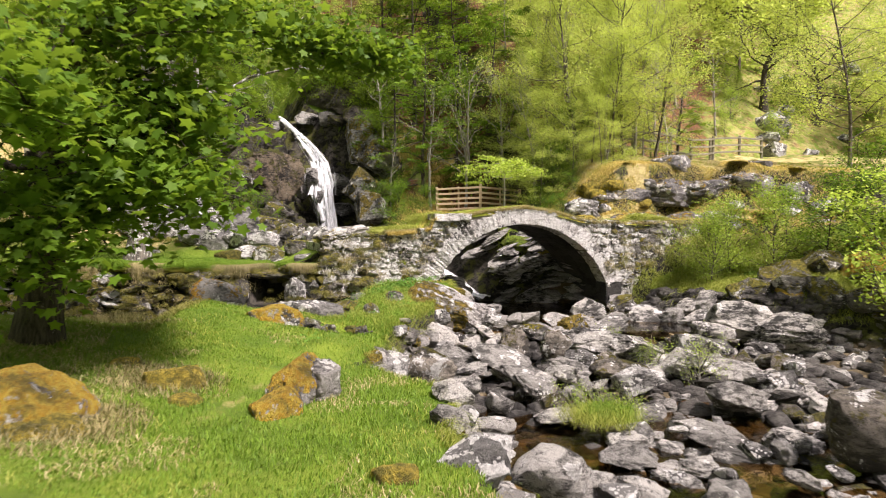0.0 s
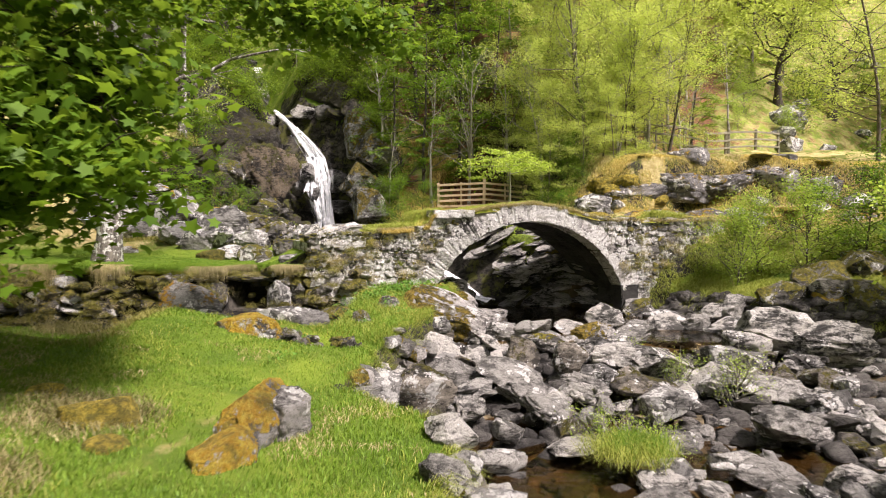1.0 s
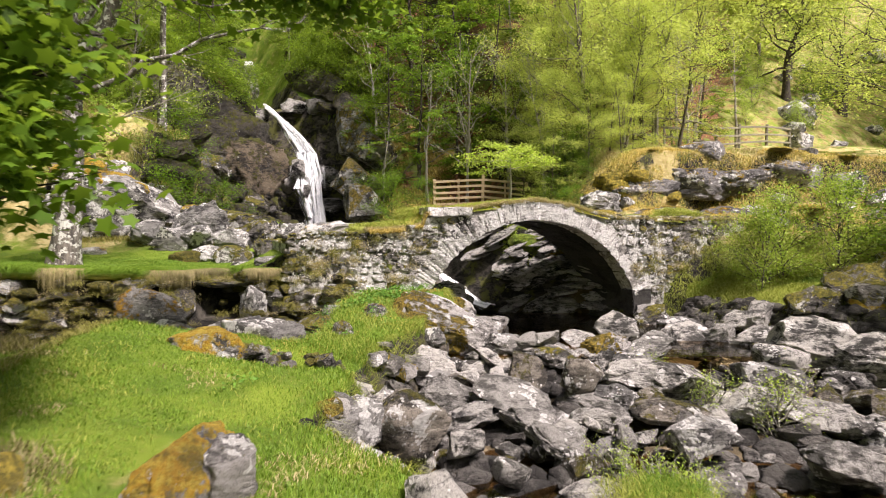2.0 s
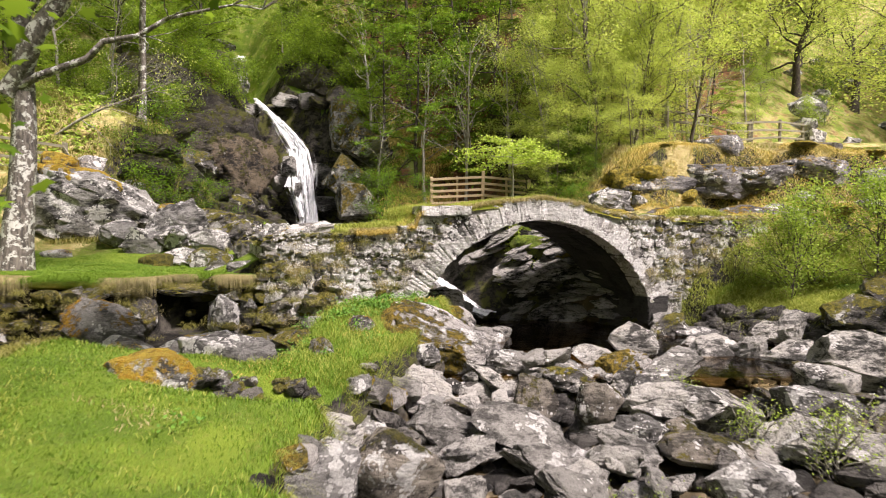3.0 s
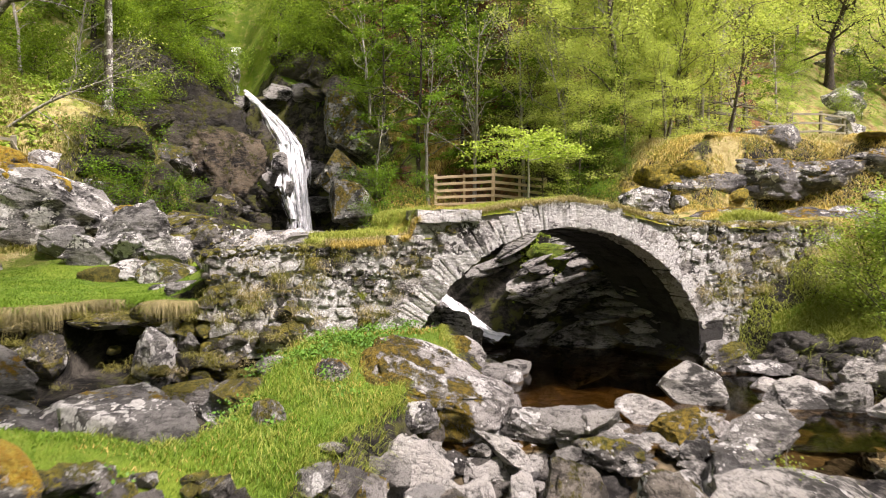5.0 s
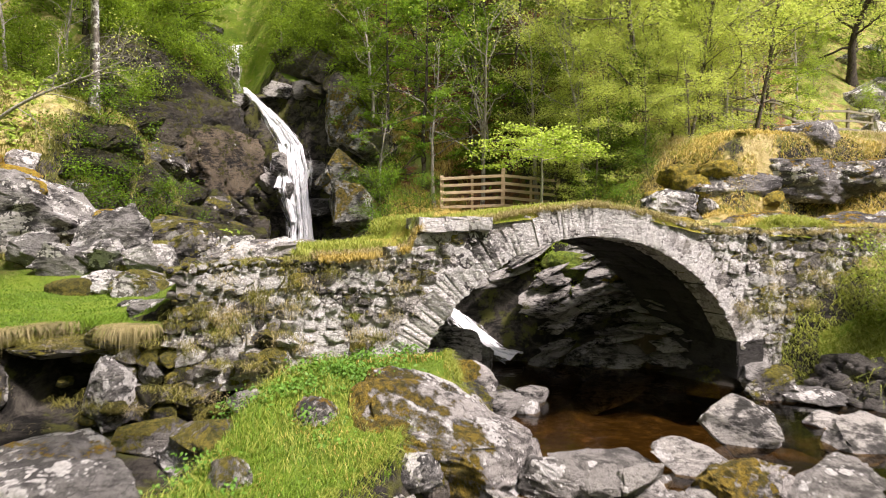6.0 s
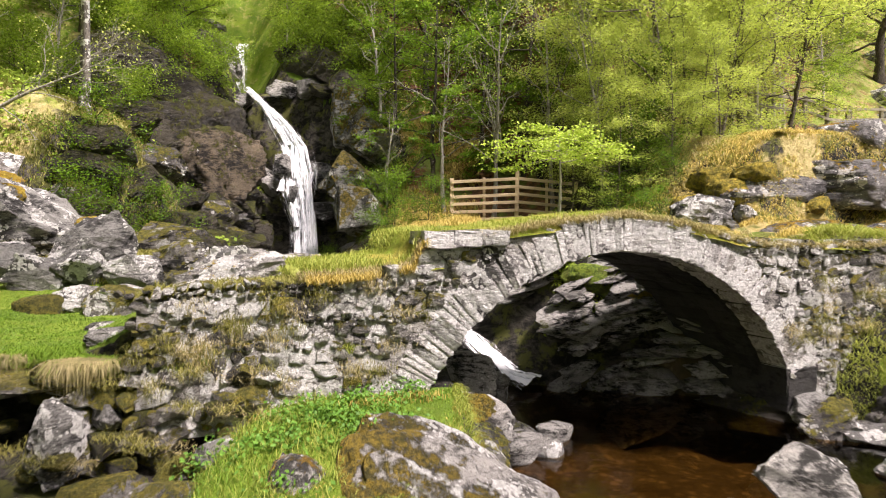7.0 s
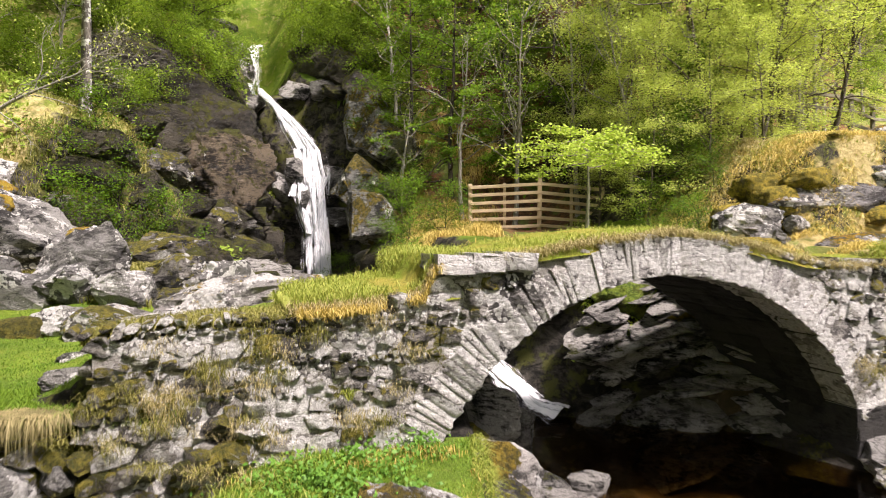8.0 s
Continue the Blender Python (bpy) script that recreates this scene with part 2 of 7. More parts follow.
def foam_material(name, cover):
    """Falling water: white streaks drawn out along the fall, with clear gaps between."""
    n = Nodes(name)
    g = n.tree.nodes.new("ShaderNodeUVMap")
    m = n.node("Mapping", Vector=g.outputs["UV"], Scale=(10, 3.2, 1))
    s = n.noise(1.0, 8, 0.75, m.outputs["Vector"], 0.9)
    w = n.node("Mapping", Vector=g.outputs["UV"], Scale=(3.5, 3.0, 1))
    broad = n.noise(1.0, 4, 0.6, w.outputs["Vector"], 0.6)
    edge = n.node("SeparateXYZ", Vector=g.outputs["UV"]).outputs["X"]
    mid = n.calc("SUBTRACT", 1.0, n.calc("MULTIPLY", n.calc("ABSOLUTE", n.calc("SUBTRACT", edge, 0.5)), 2.0))
    body = n.calc("ADD", n.calc("MULTIPLY", s, 0.8), n.calc("MULTIPLY", broad, 0.55))
    a = n.ramp(n.calc("ADD", body, n.calc("MULTIPLY", n.ramp(mid, 0.0, 0.8), 0.22)), cover, cover + 0.2)
    n.put(n.bsdf.inputs["Alpha"], a)
    n.bump(n.calc("ADD", s, broad), 0.5, 0.12)
    return n.done(n.mix(n.ramp(body, 0.5, 0.8), (0.74, 0.77, 0.80), (0.98, 0.98, 0.98)), 0.6)


def wood_material(name, a, b):
    n = Nodes(name)
    f = n.noise(16, 5, 0.7, n.where((0.15, 0.15, 1)), 0.3)
    c = n.mix(n.ramp(f, 0.3, 0.7), a, b)
    c = n.mix(n.ramp(n.rand(), 0, 1, 0, 0.5), c, a)
    n.bump(f, 0.5, 0.01)
    return n.done(c, 0.85)


M_GROUND = ground_material()
M_BARK = bark_material("bark_grey", (0.045, 0.037, 0.03), (0.16, 0.135, 0.11), 0.60, 0.62)
M_BARK_LICHEN = bark_material("bark_lichen", (0.045, 0.04, 0.034), (0.17, 0.15, 0.125), 0.515, 0.64)
M_BARK_DARK = bark_material("bark_dark", (0.02, 0.017, 0.013), (0.085, 0.07, 0.052), 0.66, 0.60)
M_TWIG = bark_material("bark_pale", (0.15, 0.135, 0.11), (0.34, 0.32, 0.27), 0.62, 0.8)
M_LEAF_SYC = leaf_material("sycamore_leaf", (0.03, 0.085, 0.008), (0.14, 0.25, 0.018), 0.55)
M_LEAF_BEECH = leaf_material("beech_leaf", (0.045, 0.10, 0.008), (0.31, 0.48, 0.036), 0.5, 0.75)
# darker leaf: the shade of the wood's interior is put into its colour
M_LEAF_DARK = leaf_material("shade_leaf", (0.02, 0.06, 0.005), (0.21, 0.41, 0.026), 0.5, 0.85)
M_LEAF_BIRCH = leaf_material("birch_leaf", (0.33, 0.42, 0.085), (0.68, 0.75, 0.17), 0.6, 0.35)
M_LEAF_LIME = leaf_material("bright_leaf", (0.30, 0.45, 0.04), (0.48, 0.58, 0.09))
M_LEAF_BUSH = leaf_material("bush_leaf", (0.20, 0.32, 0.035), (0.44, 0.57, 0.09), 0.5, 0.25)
M_LEAF_HERB = leaf_material("herb_leaf", (0.05, 0.14, 0.018), (0.13, 0.27, 0.035), 0.3)
M_BLADE = leaf_material("grass_blade", (0.065, 0.15, 0.011), (0.18, 0.29, 0.028), 0.35)
M_STRAW = leaf_material("dry_grass_blade", (0.27, 0.21, 0.085), (0.54, 0.46, 0.25), 0.3)
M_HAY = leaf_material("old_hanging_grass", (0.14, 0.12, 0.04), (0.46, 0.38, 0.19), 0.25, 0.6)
M_PALEGREEN = leaf_material("pale_grass_blade", (0.20, 0.27, 0.035), (0.38, 0.39, 0.085), 0.35)
M_OCHREGRASS = leaf_material("ochre_grass_blade", (0.37, 0.26, 0.055), (0.64, 0.50, 0.16), 0.3)
M_OLIVEGRASS = leaf_material("olive_grass_blade", (0.13, 0.13, 0.025), (0.33, 0.30, 0.09), 0.3)
M_RUST = leaf_material("dead_fern_blade", (0.16, 0.06, 0.02), (0.34, 0.15, 0.05), 0.3)
M_POOL = water_material("pool_water", (0.50, 0.38, 0.19), 3.0, 0.25)
M_BROOK = water_material("brook_water", (0.60, 0.47, 0.28), 5.0, 0.5)
M_FALL = foam_material("falling_water", 0.70)
M_ROPE = foam_material("white_falling_water", 0.55)
M_CHURN = foam_material("tumbling_water", 0.71)
M_WOOD = wood_material("fence_wood", (0.40, 0.30, 0.19), (0.62, 0.49, 0.32))
M_GREYWOOD = wood_material("weathered_wood", (0.13, 0.12, 0.085), (0.26, 0.24, 0.17))

# ---- numbers and noise ----
GRID = np.random.RandomState(11).rand(256, 256)


def vnoise(x, y):
    xi, yi = np.floor(x).astype(int), np.floor(y).astype(int)
    fx, fy = x - xi, y - yi
    fx, fy = fx * fx * (3 - 2 * fx), fy * fy * (3 - 2 * fy)
    a, b = GRID[xi % 256, yi % 256], GRID[(xi + 1) % 256, yi % 256]
    c, d = GRID[xi % 256, (yi + 1) % 256], GRID[(xi + 1) % 256, (yi + 1) % 256]
    return (a * (1 - fx) + b * fx) * (1 - fy) + (c * (1 - fx) + d * fx) * fy


def fbm(x, y, scale, octaves=4):
    total, amp = 0.0, 0.5
    for k in range(octaves):
        total = total + amp * (vnoise(x * scale + 17.3 * k, y * scale + 9.1 * k) - 0.5) * 2
        scale, amp = scale * 2.03, amp * 0.5
    return total


def sm(a, b, x):
    u = np.clip((x - a) / (b - a), 0, 1)
    return u * u * (3 - 2 * u)


def lerp(a, b, u):
    return a + (b - a) * u


# ---- the lie of the land ----
# The bridge's near face runs from A along U; N points through it, away from the walker.
BA, BU = np.array((-0.5, 15.35)), np.array((0.9162, 0.4008))
BN = np.array((-BU[1], BU[0]))
POOL_Z = -0.30


def along(x, y):
    return (x - BA[0]) * BU[0] + (y - BA[1]) * BU[1], (x - BA[0]) * BN[0] + (y - BA[1]) * BN[1]


def bank_left(y):
    return np.interp(y, (0, 4, 5.2, 6.5, 7.6, 8.6, 9.6, 10.6, 11.6, 12.4, 14.5, 15.6, 16.6, 18.0, 19.0),
                     (1.4, 0.5, 0.1, 0.25, -0.1, -1.1, -0.75, -1.15, -0.8, -0.45, 0.3, 0.2, 0.05, -0.05, 0.3))


def bank_right(y):
    return np.interp(y, (0, 6, 10, 12.5, 14.5, 16.0, 17.2, 18.0, 19.3), (11, 11, 10.8, 9.6, 7.2, 5.9, 5.3, 4.9, 4.6))


def gorge_line(y):
    return np.interp(y, (16, 18.3, 19.5, 21, 22.5, 26, 30, 33, 36, 46, 60, 400), (1.0, 0.75, 0.35, -1.1, -2.5, -4.0, -5.2, -5.9, -8.9, -13.2, -18, -60))


def gorge_floor(y):
    return np.interp(y, (16, 18.4, 19.2, 19.6, 20.2, 21, 30, 32.4, 33.4, 34.2, 35.4, 36.2, 45.4, 46.8, 60, 400),
                     (-0.9, -0.7, -0.55, -0.15, 0.22, 0.45, 0.9, 1.0, 3.6, 4.6, 7.6, 7.9, 9.8, 12.8, 19, 120))


def terrace_edge(x):
    return np.interp(x, (-30, -9, -7.3, -4.5, -2.6, -1.5), (11.5, 12.6, 13.15, 13.95, 14.75, 15.1)) + 0.75 * np.exp(-((x + 3.9) / 0.42) ** 4)


def ground(x, y, rough=True):
    x, y = np.asarray(x, float), np.asarray(y, float)
    s, n = along(x, y)
    # lawn, then the saddle that climbs to the bridge
    z = -0.12 + 0.13 * np.clip(-1.4 - x, 0, 5) + 0.22 * sm(8.3, 10.3, y) + 0.42 * sm(11.6, 15.2, y)
    z = z - 0.62 * sm(11.2, 12.3, y - 0.18 * (x + 4)) * sm(-1.5, -2.4, x) - 0.25 * sm(3, 0, y)
    z = z - 0.5 * np.exp(-((y - 10.8 - 0.15 * (x + 1.5)) / 0.42) ** 2) * sm(-2.9, -1.9, x)
    # rough low ground between the lawn's far side and the terrace
    z = z - 0.5 * sm(-4.1, -5.2, x) * sm(8.7, 9.9, y)
    # the stone-edged terrace
    e = terrace_edge(x)
    z = lerp(z, 1.0 + 0.005 * np.clip(y - e, 0, 5) + 0.16 * np.clip(y - e - 5, 0, 4) + 0.08 * sm(-4, -8, x), sm(e - 0.2, e + 0.2, y) * sm(-1.6, -2.3, x))
    # filling behind the bridge's left wall
    z = lerp(z, 1.78 - 0.16 * np.clip(-0.4 - s, 0, 3), sm(0.15, 0.35, n) * sm(-3.4, -2.0, s) * (1 - sm(2.2, 3.2, n)) * (1 - sm(0.3, 0.6, s)))
    # left of the gorge: boulder slope, rock step, wooded hill
    p = np.clip(-x - np.interp(y, (20, 22.7, 25), (9.9, 9.6, 7.0)), 0, 60)
    cap = np.interp(y, (20, 23, 25), (1.2, 1.2, 2.6))
    left = 1.7 + 1.35 * np.minimum(p, cap) + np.interp(y, (23, 26), (0.12, 0.42)) * np.clip(p - cap, 0, 60) + 2.7 * sm(30.2, 31.8, y) + 0.66 * np.clip(y - 32, 0, 130)
    z = lerp(z, np.maximum(z, left), sm(18.5, 21.5, y))
    # right of the gorge: fenced bank, wooded hill
    y0 = np.interp(x, (-4, 0, 4, 8, 14, 22, 30), (28.0, 28.4, 29.0, 33.0, 38.5, 40.7, 44.0))
    right = 2.05 + 0.06 * np.clip(y - 20, 0, 8) + 0.78 * np.clip(y - y0, 0, 130)
    knoll = sm(3.9, 6.2, x + 0.25 * (y - 21))
    shelf = 2.55 + 0.05 * (y - 20) + 1.45 * sm(20.75, 21.45, y + 0.25 * fbm(x, y, 0.5)) + 0.09 * np.clip(y - 22, 0, 30) - 0.25 * sm(9.5, 12, x)
    right = lerp(right, shelf + 0.72 * np.clip(y - y0, 0, 130), knoll)
    wall = sm(19.0, 20.8, y + 0.25 * np.sin(x * 1.7)) if np.ndim(x) else sm(19.0, 20.8, y)
    z = np.where(x > gorge_line(y), lerp(z, right, wall), z)
    # the cut of the gorge
    d = np.abs(x - gorge_line(y))
    cut = gorge_floor(y) + np.interp(y, (18, 30, 34, 40), (1.5, 1.7, 2.6, 1.6)) * np.clip(d - np.interp(y, (18, 22, 30, 36, 50), (1.0, 1.2, 1.7, 0.7, 0.9)), 0, 99)
    z = np.where(y > 17.6, lerp(np.minimum(z, cut), z, sm(47, 54, y)), z)
    # right bank beside the stream
    xr = bank_right(y)
    rb = 0.05 + 0.30 * np.clip(x - xr, 0, 9) + 0.5 * np.clip(x - 14, 0, 40)
    rb = lerp(rb, np.maximum(rb, 2.45), sm(17.6, 19.6, y - 0.12 * (x - 7)))
    z = np.where(x > 3.5, lerp(rb, z, sm(18.4, 20.2, y)), z)
    # filling behind the bridge's right wall
    z = lerp(z, 2.15, sm(0.15, 0.4, n) * (1 - sm(1.9, 2.6, n)) * sm(5.6, 6.0, s) * (1 - sm(9.0, 12.0, s)))
    # stream bed
    bed = np.interp(y, (-5, 0, 6, 8, 10, 12.6, 14, 18.2, 19.4), (-1.6, -1.5, -1.35, -1.25, -1.05, -0.72, -0.85, -0.9, -0.7)) + 0.38 * sm(12.4, 13.0, y) * (1 - sm(13.5, 14.3, y + 0.25 * x - 0.3)) * (1 - sm(2.6, 3.6, x))
    xl = bank_left(y) + 0.12 * fbm(x * 0 + 3, y, 1.3)
    m = sm(xl - 0.1, xl + 0.4, x) * (1 - sm(xr - 0.7, xr + 0.8, x)) * (1 - sm(18.6, 20.0, y + 0.3 * np.sin(x * 1.9)))
    z = lerp(z, bed, m)
    # valley sides out of sight
    z = z + 0.5 * np.clip(-16 - x, 0, 90) * (1 - sm(20, 34, y)) + 0.45 * np.clip(-20 - y, 0, 80)
    if rough:
        far = sm(16, 30, y)
        z = z + (0.08 + 0.27 * far) * fbm(x, y, 0.55) + 0.035 * fbm(x, y, 2.7) + 0.10 * m * fbm(x, y, 1.9)
        z = z + 0.45 * sm(26, 29, y) * (1 - sm(38, 44, y)) * sm(5.5, 2.5, np.abs(x - gorge_line(y) + 1.0)) * (0.5 - np.abs(fbm(x, y, 0.9, 3)) * 2.2)
        z = z + far * 0.45 * np.abs(fbm(x + 40, y, 0.33)) * sm(22, 30, y)
    return z


def steep(x, y, e=0.12):
    gx = (ground(x + e, y, False) - ground(x - e, y, False)) / (2 * e)
    gy = (ground(x, y + e, False) - ground(x, y - e, False)) / (2 * e)
    return np.hypot(gx, gy)


def axis(parts):
    out = [np.arange(a, b, step) for a, b, step in parts]
    return np.concatenate(out)


def spread(start, stop, first):
    """Steps that widen outwards."""
    out, step = [], first
    while start < stop:
        out.append(start)
        start, step = start + step, step * 1.16
    return np.array(out + [stop])


def mesh_from(name, verts, faces, material, uv=None):
    """A mesh from arrays: faces has 3 or 4 columns."""
    me = bpy.data.meshes.new(name)
    k = faces.shape[1]
    me.vertices.add(len(verts))
    me.vertices.foreach_set("co", np.ascontiguousarray(verts, np.float32).ravel())
    me.loops.add(faces.size)
    me.loops.foreach_set("vertex_index", np.ascontiguousarray(faces, np.int32).ravel())
    me.polygons.add(len(faces))
    me.polygons.foreach_set("loop_start", np.arange(0, faces.size, k, dtype=np.int32))
    me.update(calc_edges=True)
    me.materials.append(material)
    if uv is not None:
        layer = me.uv_layers.new(name="UVMap")
        layer.data.foreach_set("uv", np.ascontiguousarray(uv[faces.ravel()], np.float32).ravel())
    return me


def smooth(me):
    me.polygons.foreach_set("use_smooth", np.ones(len(me.polygons), bool))
    return me


def sheet(name, xs, ys, height, material):
    gx, gy = np.meshgrid(xs, ys)
    v = np.stack([gx.ravel(), gy.ravel(), height(gx, gy).ravel()], 1)
    nx, ny = len(xs), len(ys)
    i = (np.arange(ny - 1)[:, None] * nx + np.arange(nx - 1)[None]).ravel()
    f = np.stack([i, i + 1, i + nx + 1, i + nx], 1)
    return smooth(mesh_from(name, v, f, material)), gx.ravel(), gy.ravel()


xs = np.concatenate([-spread(13.0, 320, 0.3)[::-1], axis([(-12.8, -9, 0.2), (-9, 9, 0.09), (9, 14, 0.18)]), spread(14.0, 320, 0.3)])
ys = np.concatenate([-spread(1.0, 200, 0.4)[::-1], axis([(-0.8, 4, 0.2), (4, 22, 0.09), (22, 48, 0.18)]), spread(48.0, 420, 0.3)])
gmesh, gx, gy = sheet("ground", xs, ys, ground, M_GROUND)
st = steep(gx, gy)
bedmask = sm(0.1, 0.4, gx - bank_left(gy)) * (1 - sm(-0.5, 0.3, gx - bank_right(gy))) * (1 - sm(19.0, 20.0, gy))
gd = np.abs(gx - gorge_line(gy))
rockiness = np.clip(np.maximum(sm(0.85, 1.35, st - 0.6 * sm(27, 30, gy) - 0.9 * sm(31.5, 34, gy) * sm(1.4, 2.4, gd)), np.maximum(bedmask, sm(3.2 - 1.3 * sm(31.5, 34, gy), 1.4 - 0.6 * sm(31.5, 34, gy), gd) * sm(18, 20, gy) * (1 - sm(44, 48, gy)))), 0, 1)
rockiness = np.maximum(rockiness, 0.75 * sm(-11.5, -9.5, gx) * sm(-4.6, -6.0, gx) * sm(26, 29, gy) * (1 - sm(31.6, 32.4, gy)))
gul = sm(11.3, 12.0, gy - 0.18 * (gx + 4)) * sm(-1.5, -2.2, gx) * (1 - sm(-0.1, 0.1, gy - terrace_edge(gx)))
rockiness = np.maximum(rockiness, 0.8 * gul)
rockiness = np.maximum(rockiness, 0.85 * np.exp(-((gy - 10.85 - 0.15 * (gx + 1.5)) / 0.34) ** 2) * sm(-2.8, -1.9, gx) * (gx < 1))
bs, bn = along(gx, gy)
rockiness = np.maximum(rockiness, sm(0.0, 0.2, bn) * (1 - sm(3.0, 3.4, bn)) * sm(0.1, 0.4, bs) * (1 - sm(5.6, 6.0, bs)))
rockiness = np.maximum(rockiness, 0.78 * sm(20.5, 22, gy) * (1 - sm(30, 31, gy)) * sm(-9.6, -8.4, gx) * (1 - sm(-4.5, -3.0, gx)))
dryness = np.maximum(sm(4.0, 6.0, gx) * sm(17.0, 19.5, gy), 0.75 * sm(-5, -8, gx) * sm(17.5, 20, gy))
dryness = dryness * (1 - 0.35 * sm(22.5, 26, gy)) * (1 - 0.22 * sm(30, 36, gy)) + 0.25 * sm(6.5, 3.5, gy) * sm(-1.0, -2.5, gx)
woody = sm(22, 26, gy) * (1 - sm(1.5, 4, gx)) * sm(-4.5, -2.0, gx - gorge_line(gy) * 0.2)
woody = np.maximum(woody, 0.42 * sm(32, 37, gy) * sm(0, 4, gx))
woody = np.maximum(woody, 0.9 * sm(29, 33, gy) * sm(0.52, 0.38, gx / np.maximum(gy - 4, 1)) * sm(-6, -4, gx - gorge_line(gy)))
woody = woody * (1 - sm(30, 32, gy) * sm(5.0, 3.0, gd))
dryness = np.maximum(dryness, 0.42 * np.exp(-((gx + 2.1 - 0.05 * (gy - 6)) / 0.17) ** 2) * sm(4.6, 5.4, gy) * (1 - sm(7.6, 8.6, gy)))
rockiness = rockiness * (1 - 0.85 * sm(-9.6, -11.2, gx) * sm(21, 23, gy))
kn = sm(3.8, 5.0, gx) * sm(18.8, 19.6, gy)
rockiness = rockiness * (1 - kn) + kn * np.clip(rockiness * (0.75 + 1.1 * fbm(gx, gy, 0.8)), 0, 1)
cols = np.stack([rockiness, dryness, woody, bedmask], 1).astype(np.float32)
layer = gmesh.color_attributes.new("cover", "FLOAT_COLOR", "POINT")
layer.data.foreach_set("color", cols.ravel())
tagged(new("ground", gmesh), "grassy stream bank rising into a rocky wooded hillside", "ground", kind="structure")


def height(x, y):
    return float(ground(np.array([x]), np.array([y]))[0])


# ---- water ----
pool, _, _ = sheet("pool_water", axis([(-0.8, 7.2, 0.1)]), axis([(12.9, 20.3, 0.1)]), lambda x, y: POOL_Z + 0 * x, M_POOL)
tagged(new("pool_water", pool), "still brown peaty pool under the bridge", "water", kind="structure")


def brook_height(x, y):
    return np.interp(y, (-30, 4, 7, 8.8, 9.3, 11.0, 12.9), (-1.36, -1.24, -1.08, -1.06, -1.04, -1.0, -0.95))


brook, _, _ = sheet("brook_water", axis([(-1.6, 12.4, 0.14)]), axis([(-30, -4, 0.5), (-4, 12.95, 0.07)]), brook_height, M_BROOK)
tagged(new("brook_water", brook), "shallow clear brown brook trickling between the rocks", "water", kind="structure")


def part(name, me, parent, label=""):
    ob = new(name, me)
    ob.parent = parent
    return tagged(ob, label)


def empty(name, m=Matrix()):
    ob = new(name)
    ob.matrix_world = m
    return ob


def ribbon(name, line, widths, material, seg=10, bulge=0.15):
    """A band of water that follows a line of places."""
    line = np.array(line)
    k = 8
    t = np.linspace(0, len(line) - 1, (len(line) - 1) * k + 1)
    pts = np.stack([np.interp(t, range(len(line)), line[:, c]) for c in range(3)], 1)
    w = np.interp(t, range(len(line)), widths)
    tangent = np.gradient(pts, axis=0)
    side = np.stack([tangent[:, 1] * 0 + 0.93, tangent[:, 1] * 0 + 0.25, tangent[:, 1] * 0], 1)
    v, uv = [], []
    run = np.concatenate([[0], np.cumsum(np.linalg.norm(np.diff(pts, axis=0), axis=1))])
    for j in range(seg + 1):
        u = j / seg
        jig = 0.06 * np.sin(run * 7 + j * 2.1) + 0.04 * np.sin(run * 17 + j)
        off = side * ((u - 0.5) * w)[:, None] + np.array((0.1, -1, 0.25))[None] * (bulge * (1 - (2 * u - 1) ** 2) + jig)[:, None]
        v.append(pts + off)
        uv.append(np.stack([np.full(len(run), u), run * 0.25], 1))
    v, uv = np.concatenate(v), np.concatenate(uv)
    m = len(run)
    i = (np.arange(seg)[:, None] * m + np.arange(m - 1)[None]).ravel()
    return smooth(mesh_from(name, v, np.stack([i, i + m, i + m + 1, i + 1], 1), material, uv))


fall = empty("waterfall")
tagged(fall, "white waterfall splitting over a dark wet rock face", "waterfall", kind="structure")
part("upper_cascade", ribbon("upper_cascade", ((-13.4, 47.6, 13.5), (-13.2, 46.2, 12.9), (-13.0, 45.2, 11.2), (-12.9, 44.9, 9.9)), (0.9, 1.1, 1.3, 1.4), M_FALL), fall)
part("main_stream", ribbon("main_stream", ((-9.1, 36.0, 8.25), (-8.64, 35.0, 7.85), (-7.75, 34.2, 7.05), (-6.95, 33.5, 6.2), (-6.35, 32.95, 5.4), (-6.2, 32.5, 4.4), (-6.1, 32.3, 3.7), (-5.8, 32.0, 2.4), (-5.62, 31.5, 0.9)),
                           (0.3, 0.55, 0.75, 1.1, 1.35, 1.75, 1.6, 1.05, 1.1), M_FALL, 28, 0.2), fall)
